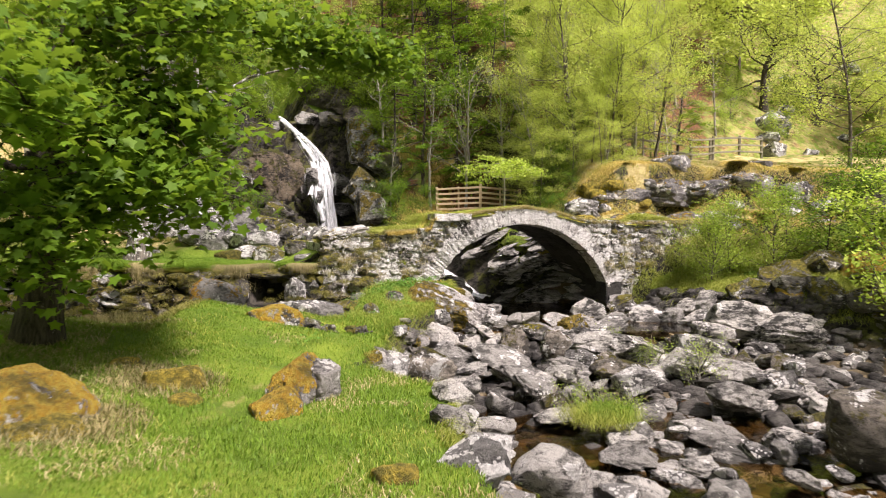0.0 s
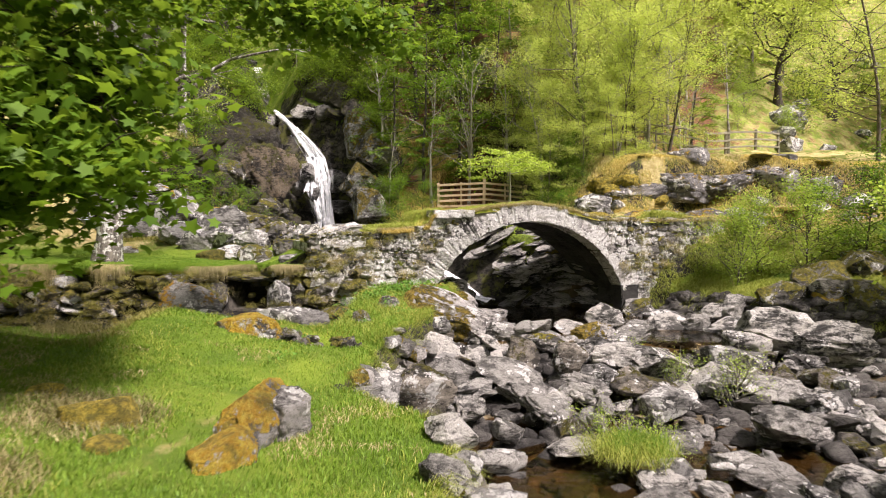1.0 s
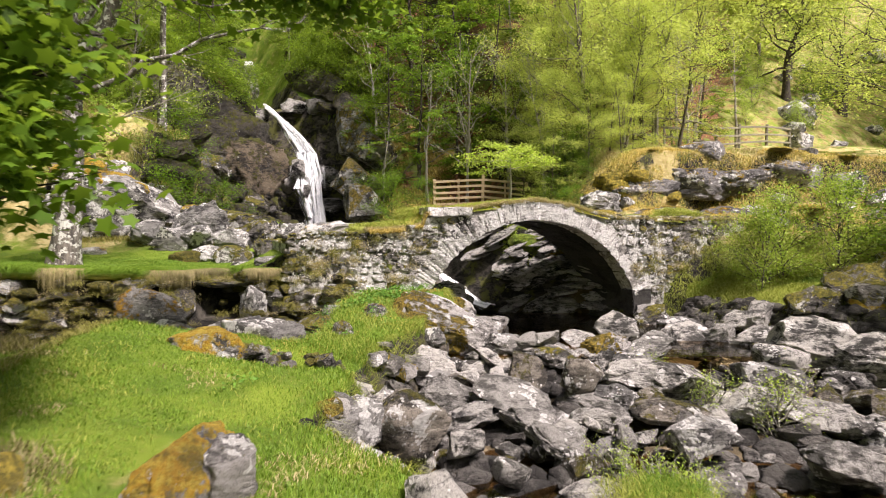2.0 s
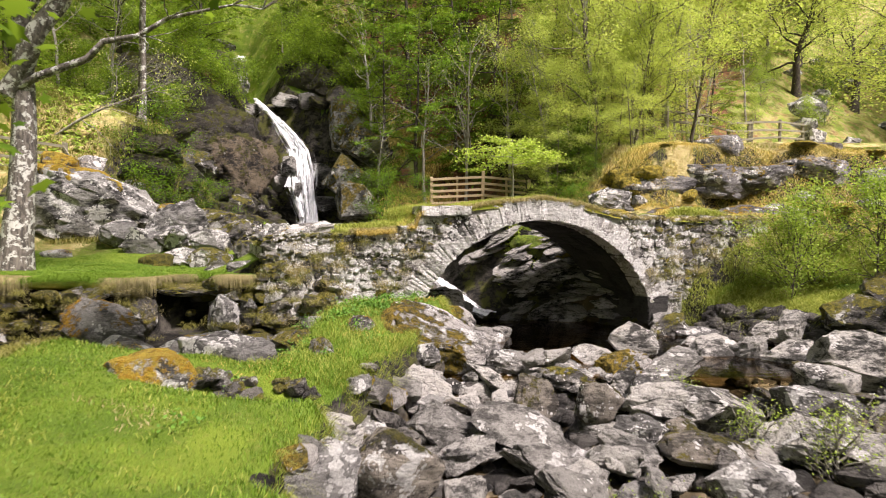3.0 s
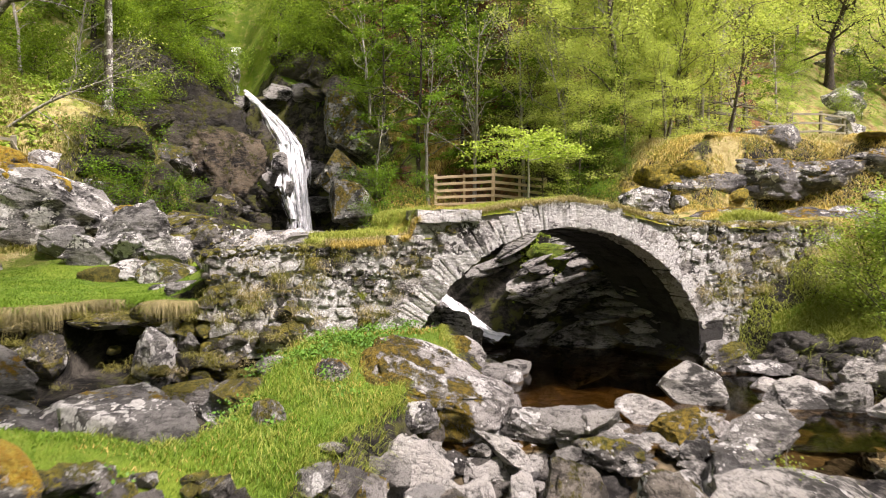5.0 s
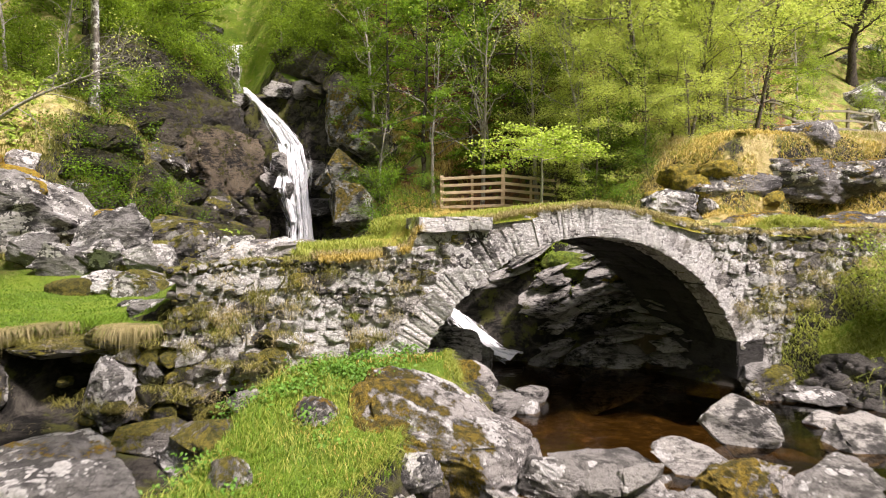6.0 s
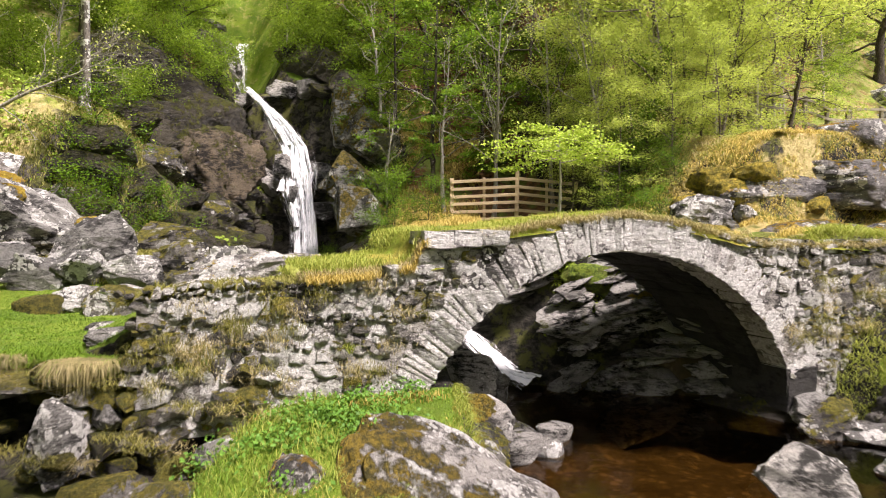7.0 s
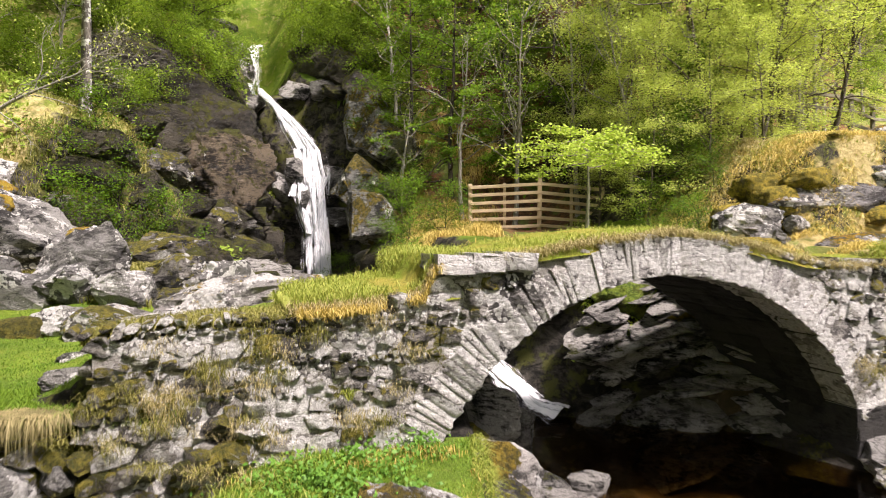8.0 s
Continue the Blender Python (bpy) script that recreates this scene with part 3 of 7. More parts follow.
# ropes of whiter water in the veil: each a start and an end across the stream, and a width
for n, (top, low, u0, u1, w) in enumerate(((0, 8, 0.15, 0.2, 0.2), (0, 8, 0.3, 0.55, 0.26), (2, 8, 0.55, 0.8, 0.24), (3, 6, -0.1, -0.62, 0.2), (3, 7, 0.05, -0.35, 0.16), (4, 7, -0.45, -0.2, 0.16), (1, 4, -0.3, -0.2, 0.2), (4, 8, 0.5, 0.1, 0.18), (5, 8, 0.75, 0.5, 0.16))):
    mids = ((-9.1, 36.0, 8.25), (-8.64, 35.0, 7.85), (-7.75, 34.2, 7.05), (-6.95, 33.5, 6.2), (-6.35, 32.95, 5.4), (-6.2, 32.5, 4.4), (-6.1, 32.3, 3.7), (-5.8, 32.0, 2.4), (-5.62, 31.5, 0.9))[top:low + 1]
    wide = (0.3, 0.55, 0.75, 1.1, 1.35, 1.75, 1.6, 1.05, 1.1)[top:low + 1]
    line = []
    for q, (p, b) in enumerate(zip(mids, wide)):
        u = (u0 + (u1 - u0) * q / (len(mids) - 1) + 0.09 * math.sin(q * 2.3 + n)) * b / 2
        line.append((p[0] + 0.93 * u, p[1] + 0.25 * u - 0.24, p[2] + 0.04))
    part("water_rope", ribbon("water_rope", line, [w * 0.7] + [w * (0.8 + 0.35 * math.sin(q * 1.7 + n)) for q in range(len(mids) - 2)] + [w * 1.3], M_ROPE, 8, 0.07), fall)


def chute(name, line, widths, material, seed, seg=28, k=22):
    """Tumbling water that runs down a line of places, lumpy and spreading sideways."""
    line = np.array(line)
    t = np.linspace(0, len(line) - 1, (len(line) - 1) * k + 1)
    pts = np.stack([np.interp(t, range(len(line)), line[:, c]) for c in range(3)], 1)
    w = np.interp(t, range(len(line)), widths)
    tangent = np.gradient(pts, axis=0)
    side = np.stack([-tangent[:, 1], tangent[:, 0], 0 * t], 1)
    side /= np.linalg.norm(side, axis=1)[:, None]
    run = np.concatenate([[0], np.cumsum(np.linalg.norm(np.diff(pts, axis=0), axis=1))])
    v, uv = [], []
    for q in range(seg + 1):
        u = q / seg
        p = pts + side * ((u - 0.5) * w * (1 + 0.25 * fbm(run + seed, run * 0 + u, 3.0)))[:, None]
        p[:, 2] += 0.12 * (1 - (2 * u - 1) ** 2) + 0.05 * fbm(run * 1.2 + seed, run * 0 + u * 2, 3.0) + 0.025 * fbm(run * 4 + seed, run * 0 + u * 7, 4.0)
        v.append(p)
        uv.append(np.stack([np.full(len(run), u), run * 0.4], 1))
    v, uv = np.concatenate(v), np.concatenate(uv)
    m = len(run)
    i = (np.arange(seg)[:, None] * m + np.arange(m - 1)[None]).ravel()
    return smooth(mesh_from(name, v, np.stack([i, i + m, i + m + 1, i + 1], 1), material, uv))


part("foot_cascade", chute("foot_cascade", ((0.0, 20.5, 0.50), (0.24, 20.1, 0.34), (0.42, 19.85, 0.18), (0.62, 19.65, 0.04), (0.9, 19.45, -0.17), (1.3, 19.25, -0.26)),
                           (0.5, 0.65, 0.8, 0.95, 1.15, 1.4), M_CHURN, 3.0), fall, "white water tumbling between the rocks into the pool")

# ---- rocks ----
ROCKS = {}


def broken_mesh(seed, corners, sub, strata):
    """A freshly broken block: the hull of a few corners, its edges chipped, its faces rough."""
    key = ("broken", seed, corners, sub, strata)
    if key in ROCKS:
        return ROCKS[key]
    rnd = np.random.RandomState(seed)
    pts = rnd.normal(size=(corners, 3))
    pts /= (np.abs(pts) ** 3.2).sum(1)[:, None] ** (1 / 3.2)
    pts *= rnd.uniform(0.78, 1.0, (corners, 1))
    bm = bmesh.new()
    for q in pts:
        bm.verts.new(q)
    bmesh.ops.convex_hull(bm, input=bm.verts[:])
    bmesh.ops.delete(bm, geom=[v for v in bm.verts if not v.link_faces], context="VERTS")
    bmesh.ops.dissolve_limit(bm, angle_limit=0.12, verts=bm.verts[:], edges=bm.edges[:])
    bmesh.ops.bevel(bm, geom=bm.edges[:], offset=0.045, segments=1, affect="EDGES", clamp_overlap=True)
    bmesh.ops.triangulate(bm, faces=bm.faces[:])
    for _ in range(sub - 2):
        long = [e for e in bm.edges if e.calc_length() > (0.36 if _ == 0 else 0.2)]
        bmesh.ops.subdivide_edges(bm, edges=long, cuts=1)
        bmesh.ops.triangulate(bm, faces=[f for f in bm.faces if len(f.verts) > 3])
    off = Vector(rnd.uniform(-50, 50, 3))
    lay = rnd.normal(size=3) * 0.35 + np.array((0, 0, 1))
    lay = Vector(lay / np.linalg.norm(lay))
    for v in bm.verts:
        q = v.co.copy()
        k = noise.noise(q * 2.3 + off) * 0.07 + (abs(noise.noise(q * 4.2 + off)) - 0.2) * 0.19 + noise.noise(q * 10 + off) * 0.07
        if strata:
            h = q.dot(lay) * 5 + noise.noise(q * 1.3 + off) * 1.2
            k += strata * ((h % 1.0) - 0.5)
        v.co = q * (1 + k)
    c = np.array([v.co[:] for v in bm.verts])
    mid, half = (c.max(0) + c.min(0)) / 2, (c.max(0) - c.min(0)) / 2
    for v, q in zip(bm.verts, (c - mid) / half):
        v.co = q
    bmesh.ops.recalc_face_normals(bm, faces=bm.faces[:])
    for f in bm.faces:
        f.smooth = True
    for e in bm.edges:
        if len(e.link_faces) == 2 and e.calc_face_angle(0) > 0.22:
            e.smooth = False
    me = bpy.data.meshes.new("rock")
    bm.to_mesh(me)
    bm.free()
    ROCKS[key] = me
    return me


def rock_mesh(seed, cuts, rounding, sub, strata=0.0):
    """A boulder: a ball broken by planes, then worn, layered and cracked."""
    if rounding < 0.15:
        return broken_mesh(seed, 15 + cuts // 2, sub, strata)
    key = (seed, cuts, rounding, sub, strata)
    if key in ROCKS:
        return ROCKS[key]
    rnd = np.random.RandomState(seed)
    bm = bmesh.new()
    bmesh.ops.create_icosphere(bm, subdivisions=sub, radius=1.0)
    v = np.array([p.co[:] for p in bm.verts])
    skew = Matrix.Rotation(rnd.uniform(0, 3), 3, "Z") @ Matrix.Rotation(rnd.uniform(-0.4, 0.4), 3, "X")
    blocky = [np.array(skew @ Vector(a)) for a in ((1, 0, 0), (-1, 0, 0), (0, 1, 0), (0, -1, 0), (0, 0, 1), (0, 0, -1))]
    for k in range(cuts + 6):
        a = rnd.normal(size=3) if k >= 6 else blocky[k] + rnd.normal(size=3) * 0.22
        a /= np.linalg.norm(a)
        depth = rnd.uniform(0.5, 0.85) if k >= 6 else rnd.uniform(0.45, 0.72)
        over = v @ a - depth
        v = v - np.clip(over, 0, None)[:, None] * a * (1 - rounding)
    v -= (v.max(0) + v.min(0)) / 2
    v /= np.abs(v).max(0)
    off = Vector(rnd.uniform(-50, 50, 3))
    lay = rnd.normal(size=3) * 0.3 + np.array((0, 0, 1))
    lay /= np.linalg.norm(lay)
    for i, p in enumerate(v):
        q = Vector(p)
        k = noise.fractal(q * 1.9 + off, 1.0, 2.0, 3) * (0.04 + 0.16 * rounding) + noise.noise(q * 6 + off) * 0.045 + noise.noise(q * 13 + off) * 0.02
        k -= 0.07 * max(0.0, 1 - abs(noise.noise(q * 1.6 - off)) * 9)
        if strata:
            h = float(p @ lay) * 8 + noise.noise(q * 1.5 + off) * 1.4
            k += strata * 1.2 * ((h % 1.0) - 0.5)
        v[i] = p * (1 + k)
    for p, c in zip(bm.verts, v):
        p.co = c
    for f in bm.faces:
        f.smooth = True
    for e in bm.edges:
        if len(e.link_faces) == 2 and e.calc_face_angle(0) > 0.42:
            e.smooth = False
    me = bpy.data.meshes.new("rock")
    bm.to_mesh(me)
    bm.free()
    ROCKS[key] = me
    return me


def coated(me, mat):
    """The same mesh in another material, made once."""
    key = (me.name, mat.name)
    if key not in ROCKS:
        ROCKS[key] = me.copy()
        ROCKS[key].materials.clear()
        ROCKS[key].materials.append(mat)
    return ROCKS[key]


def rock(label, x, y, z, sx, sy, sz, rz=0, rx=0, ry=0, mat=None, seed=1, cuts=11, rounding=0.12, sub=4, strata=0.0, name="boulder", group="boulders in the stream"):
    """A rock of the given full size; z is the height of its middle."""
    me = coated(rock_mesh(seed, cuts, rounding, sub, strata), mat)
    ob = new(name, me)
    ob.matrix_world = pose(x, y, z, rx, ry, rz) @ Matrix.Diagonal((sx / 2, sy / 2, sz / 2, 1))
    return tagged(ob, label, "rock", group)


PALE = "pale grey angular schist block in the stream bed"
# round the pool and the dam
big_one = rock("large boulder half covered in ochre and olive moss", 0.05, 13.75, 0.02, 2.1, 1.45, 1.56, 4, 0, 0, M_BOULDER, 29, 9, 0.18, 6, 0.02)
big_one.data = big_one.data.copy()
for p in big_one.data.vertices:     # a steep end with the peak over it, and a long back that falls away
    x, y, z = p.co
    x = math.copysign(abs(x) ** 0.78, x)
    if z > 0:
        z *= float(np.interp(x, (-1.05, -0.86, -0.62, -0.3, 1.05), (0.25, 0.85, 1.06, 0.92, 0.12)))
    p.co = (x - 0.10 * z, y + 0.15 * z, z)
rock("small rock with an ochre moss crown beside the large boulder", -0.98, 13.5, 0.2, 0.5, 0.5, 0.62, 20, 0, -10, M_SLAB, 10, 9, 0.25, 4, 0.03)
rock(PALE, 1.21, 13.35, -0.24, 0.74, 0.56, 0.52, 25, 0, 8, M_STREAM, 7, 12, 0.05, 4, 0.05)
rock("flat pale slab between the mossy boulder and the pool", 1.75, 14.0, -0.29, 1.2, 0.8, 0.16, 5, 6, 2, M_STREAM, 8, 12, 0.05, 4, 0.05)
rock("tilted pale slab on the pool's rim", 2.62, 14.0, -0.22, 0.86, 0.5, 0.27, -14, 14, 16, M_STREAM, 18, 12, 0.05, 4, 0.05)
rock("pointed pale rock standing in the brown pool", 3.42, 14.95, -0.12, 0.86, 0.6, 0.62, -15, 10, 14, M_STREAM, 9, 12, 0.04, 4, 0.05)
rock("pale rock with ochre and orange moss", 2.85, 13.4, -0.24, 0.88, 0.70, 0.50, 10, 0, -16, M_BOULDER, 10, 12, 0.1, 4, 0.05)
rock("long dark grey slab tilted on the pool's rim", 3.49, 13.15, -0.22, 0.91, 0.69, 0.29, 18, 18, -20, M_STREAM, 19, 12, 0.04, 4, 0.05)
rock("rock under an olive and golden moss cap", 1.81, 12.89, -0.27, 0.75, 0.57, 0.33, 10, 0, 6, M_MOSSY, 12, 12, 0.2, 4, 0.05)
rock("brown mossy rounded boulder standing on end", 1.37, 11.92, -0.40, 0.59, 0.44, 0.64, 10, -12, 18, M_BROWN, 24, 12, 0.2, 4, 0.05)
rock("grey boulder with a patch of green moss", 2.11, 11.85, -0.40, 0.56, 0.42, 0.57, 0, -5, 22, M_BROWN, 22, 12, 0.18, 4, 0.05)
rock("very large pale flat-topped schist slab", 3.31, 11.86, -0.44, 1.77, 1.06, 0.58, -6, -6, 6, M_STREAM, 14, 12, 0.04, 4, 0.05)
rock("dark grey block beside the large slab", 2.84, 12.40, -0.38, 0.52, 0.39, 0.47, 25, 0, 4, M_LICHEN, 5, 12, 0.06, 4, 0.05)
rock(PALE, 0.63, 12.77, -0.52, 0.60, 0.45, 0.43, 30, 0, -10, M_STREAM, 6, 12, 0.05, 4, 0.05)
rock(PALE, 0.19, 11.62, -0.64, 0.91, 0.68, 0.50, -25, 12, 14, M_STREAM, 6, 12, 0.05, 4, 0.05)
rock("tall grey schist block standing beside the mossy boulder", -0.09, 12.59, -0.42, 0.84, 0.63, 0.77, 20, 5, -10, M_STREAM, 5, 12, 0.05, 4, 0.05)
rock("long grey slab lying across smaller stones", 1.15, 11.38, -0.57, 1.25, 0.94, 0.23, -24, 8, 22, M_STREAM, 15, 12, 0.05, 4, 0.05)
rock("long low slab leaning up to its neighbour", 0.50, 11.00, -0.72, 0.83, 0.63, 0.16, 20, 8, -24, M_STREAM, 27, 12, 0.05, 4, 0.05)
rock("brown-stained grey boulder at the foot of the bank", -0.66, 10.78, -0.64, 0.81, 0.60, 0.42, 15, 0, 10, M_BROWN, 23, 12, 0.12, 4, 0.05)
rock("smooth grey stone of the bed", -0.07, 10.77, -0.74, 0.49, 0.36, 0.22, 0, 0, 4, M_STREAM, 13, 12, 0.3, 4, 0.05)
rock("grey block flecked with green lichen", 2.50, 11.28, -0.57, 0.67, 0.50, 0.41, -10, 0, 10, M_LICHEN, 16, 12, 0.06, 4, 0.05)
rock("brown low boulder with ochre stains", 3.07, 10.86, -0.64, 1.05, 0.79, 0.32, 5, 0, 4, M_BROWN, 3, 12, 0.18, 4, 0.05)
rock("pale broken block of the bed", 2.22, 10.78, -0.74, 0.70, 0.53, 0.20, -8, 0, -10, M_STREAM, 17, 12, 0.05, 4, 0.05)
rock("dark boulder over a shaded hollow", 4.88, 12.07, -0.44, 1.06, 0.80, 0.41, 8, 0, 10, M_LICHEN, 24, 12, 0.12, 4, 0.05)
rock("rounded grey-brown boulder of the dam", 5.47, 12.90, -0.34, 0.86, 0.65, 0.41, -10, 0, 10, M_BROWN, 13, 12, 0.3, 4, 0.05)
rock("angular grey block with a shaded face", 5.73, 14.17, -0.22, 0.83, 0.62, 0.46, 25, 0, -8, M_STREAM, 25, 12, 0.06, 4, 0.05)
rock("pale layered block at the pool's end", 5.24, 14.56, -0.20, 0.64, 0.48, 0.46, 0, 8, -20, M_STREAM, 16, 12, 0.05, 4, 0.05)
rock("pale layered slab at the pool's end", 4.76, 14.81, -0.22, 0.97, 0.73, 0.34, 20, 10, -14, M_STREAM, 15, 12, 0.05, 4, 0.05)
rock("upended grey slab on the far shore", 6.38, 15.52, -0.04, 0.76, 0.57, 0.63, 30, 20, -34, M_STREAM, 19, 12, 0.04, 4, 0.05)
rock("upended pale slab on the far shore", 5.96, 15.51, -0.07, 0.60, 0.45, 0.49, 10, 12, -26, M_STREAM, 8, 12, 0.04, 4, 0.05)
rock("mossy grey rock at the water's edge", 5.24, 16.68, -0.22, 0.94, 0.70, 0.20, 10, 0, 4, M_LICHEN, 18, 12, 0.08, 4, 0.05)
rock("large grey block on the far shore", 7.36, 15.53, -0.04, 0.85, 0.64, 0.65, 15, 0, 12, M_STREAM, 25, 12, 0.08, 4, 0.05)
rock("mossy grey slab sloping into the pool under the arch foot", 4.95, 17.55, -0.22, 1.0, 1.9, 0.5, -4, 4, 16, M_LICHEN, 14, 12, 0.06, 4, 0.05)
rock("small dark stone in the pool shallows", 1.3, 16.6, -0.25, 0.5, 0.36, 0.3, 20, 0, 0, M_WET, 13, 8, 0.3, 3)
rock("dark wet stone on the pool's shore", 0.85, 16.35, -0.22, 0.55, 0.45, 0.35, 0, 0, 10, M_WET, 10, 9, 0.2, 3)
rock("small pale rock in the pool beside the bridge pier", 4.75, 15.6, -0.28, 0.6, 0.4, 0.26, 10, 0, 10, M_STREAM, 9, 12, 0.05, 4)
rock("lichen-spotted mossy rock on the pool's shore", 0.34, 16.3, 0.0, 0.9, 0.7, 0.75, 10, 0, 5, M_BOULDER, 24, 10, 0.18, 4)
rock("rounded grey stone on the pool's shore", 0.72, 15.85, -0.2, 0.8, 0.5, 0.36, 10, 0, -6, M_WET, 13, 8, 0.3, 4)
rock("small rounded stone on the pool's shore", 1.16, 16.1, -0.27, 0.46, 0.36, 0.28, 30, 0, 0, M_STREAM, 10, 9, 0.3, 3)
rock("narrow dark rock leaning on the triangular one", 0.6, 17.75, -0.08, 0.4, 0.5, 0.75, 10, 6, 12, M_WET, 7, 12, 0.08, 4)
rock("dark triangular rock standing under the arch foot", 0.1, 17.7, 0.07, 1.15, 0.8, 1.12, -18, 0, 8, M_WET, 21, 12, 0.08, 4)
rock("dark wet ledge along the pier's foot", 4.3, 18.0, -0.27, 1.0, 1.9, 0.45, 24, 0, -14, M_CLIFF, 18, 12, 0.06, 4, 0.06)
rock("mossy grey rock below the pier", 4.75, 17.0, -0.15, 0.9, 0.6, 0.5, 30, 0, -20, M_LEDGE, 16, 12, 0.06, 4, 0.05)
rock("mossy rock on the bank's edge", 0.38, 15.0, 0.0, 0.6, 0.5, 0.5, 20, 0, 10, M_MOSSY, 5, 12, 0.1, 4)
rock("lichen-spotted rock on the bank's edge", 0.42, 15.5, -0.06, 0.65, 0.55, 0.55, 70, 0, 10, M_LEDGE, 7, 12, 0.1, 4)
rock("dark mossy rock on the bank's edge", 0.1, 16.85, 0.05, 0.6, 0.55, 0.6, 120, 0, 10, M_MOSSY, 9, 12, 0.1, 4)
# the boulder field downstream
rock("dark grey lichen-spotted boulder below the grass edge", -0.95, 9.25, -0.45, 1.0, 0.8, 0.75, 20, 0, -8, M_LICHEN, 22, 10, 0.15, 4)
rock("brown rounded boulder below the grass edge", -0.24, 9.6, -0.45, 0.95, 0.8, 0.8, 5, 0, 8, M_BROWN, 23, 9, 0.25, 4)
rock("pale layered boulder at the brook's bend", 4.44, 11.11, -0.64, 1.36, 0.81, 0.59, 14, 4, 6, M_STREAM, 27, 12, 0.06, 4, 0.05)
rock("long grey slab across the brook", 4.99, 10.75, -0.64, 1.45, 0.87, 0.26, -14, 6, 12, M_STREAM, 18, 12, 0.05, 4, 0.05)
rock("pale angular boulder beside the brown shallows", 4.40, 9.26, -0.74, 0.96, 0.72, 0.46, 10, 0, 8, M_STREAM, 26, 12, 0.06, 4, 0.05)
rock("dark lichen-flecked rock behind the willow sprig", 3.07, 9.80, -0.62, 0.83, 0.62, 0.45, 12, 0, -8, M_LICHEN, 24, 12, 0.12, 4, 0.05)
rock("grey block on the far shore", 6.46, 13.28, -0.17, 1.95, 1.17, 0.89, 8, 0, 12, M_STREAM, 14, 12, 0.06, 4, 0.05)
rock("rounded pale boulder on the far shore", 5.43, 12.66, -0.32, 0.93, 0.70, 0.45, 0, 0, 8, M_STREAM, 13, 12, 0.3, 4, 0.05)
rock("broad pale slab of the far shore", 6.91, 12.68, -0.32, 1.40, 0.84, 0.98, -12, 0, 8, M_STREAM, 25, 12, 0.08, 4, 0.05)
rock("pale stone of the bed", 0.42, 9.85, -0.74, 0.49, 0.37, 0.36, 30, 0, -12, M_STREAM, 6, 12, 0.05, 4, 0.05)
rock("pale stone of the bed", 1.45, 9.96, -0.74, 0.77, 0.58, 0.31, -10, 6, 8, M_STREAM, 7, 12, 0.05, 4, 0.05)
rock("smooth upright stone of the bed", 0.88, 9.19, -0.84, 0.49, 0.36, 0.27, 30, 0, 24, M_STREAM, 13, 12, 0.2, 4, 0.05)
rock("flat grey stone at the brown shallows", 1.70, 8.96, -0.94, 0.74, 0.56, 0.14, 4, 0, -4, M_STREAM, 15, 12, 0.06, 4, 0.05)
rock("smooth grey stone in the brown shallows", 0.74, 8.50, -0.97, 0.63, 0.47, 0.24, 8, 0, 0, M_STREAM, 13, 12, 0.3, 4, 0.05)
rock("grey lichen-flecked stone of the bed", -0.51, 8.62, -0.64, 0.76, 0.57, 0.24, 8, 0, 6, M_LICHEN, 16, 12, 0.1, 4, 0.05)
rock("flat pale stone of the brook", 2.5, 8, -1, 0.70, 0.46, 0.26, 16, 0, 0, M_STREAM, 16, 12, 0.08, 4)
rock("flat grey stone in the brook", 3.6, 8.15, -0.98, 0.76, 0.52, 0.33, -8, 0, 5, M_STREAM, 9, 12, 0.08, 4, 0.05)
rock("dark grey boulder with white lichen at the grass edge", 0.1, 5.75, -0.45, 1.3, 0.75, 0.55, -8, 0, 6, M_LICHEN, 22, 11, 0.1, 5)
rock("grey boulder beside the brown shallows", 1.15, 6.0, -0.72, 0.9, 0.7, 0.55, 10, 0, 10, M_STREAM, 23, 10, 0.15, 4)
rock("smooth round boulder on the far shore", 5.0, 7.0, -0.62, 1.15, 0.9, 0.9, 0, 0, 10, M_BROWN, 13, 8, 0.3, 4)
rock("pale angular stone of the brook", 2.25, 7.3, -0.98, 0.71, 0.46, 0.33, -12, 0, 8, M_STREAM, 5, 12, 0.08, 4)
rock("pale angular stone of the brook", 1.68, 6.5, -1.02, 0.46, 0.42, 0.33, 18, 0, 0, M_STREAM, 6, 12, 0.08, 4)
rock("pale angular stone of the brook", 3, 7, -1.05, 0.59, 0.42, 0.31, 30, 0, 0, M_STREAM, 7, 12, 0.08, 4)
rock("pale angular stone of the brook", 4.45, 7.9, -0.98, 0.67, 0.50, 0.33, 0, 0, 0, M_STREAM, 17, 12, 0.08, 4)
rock("pale angular stone of the brook", 3.12, 6.4, -1.08, 0.42, 0.38, 0.28, 60, 0, 0, M_STREAM, 11, 9, 0.2, 4)
# stones below the ledge
random.seed(14)
for k in range(70):
    x = random.uniform(-8.5, -1.9)
    y = float(terrace_edge(x)) - random.uniform(0.3, 1.6)
    if y < 11.7 or -5.8 < x < -3.2:
        continue
    w = random.uniform(0.2, 0.6)
    rock("dark mossy stone fallen below the ledge", x, y, height(x, y) + 0.1 * w, w * 1.4, w, w * 0.7, random.uniform(0, 180), random.uniform(-20, 20), random.uniform(-20, 20),
         random.choice((M_LEDGE, M_LEDGE, M_MOSSY, M_LICHEN)), random.choice((5, 6, 7, 8, 15, 16, 24)), 15, 0.02, 3, 0.0, "fallen_stone", "fallen stones below the ledge")
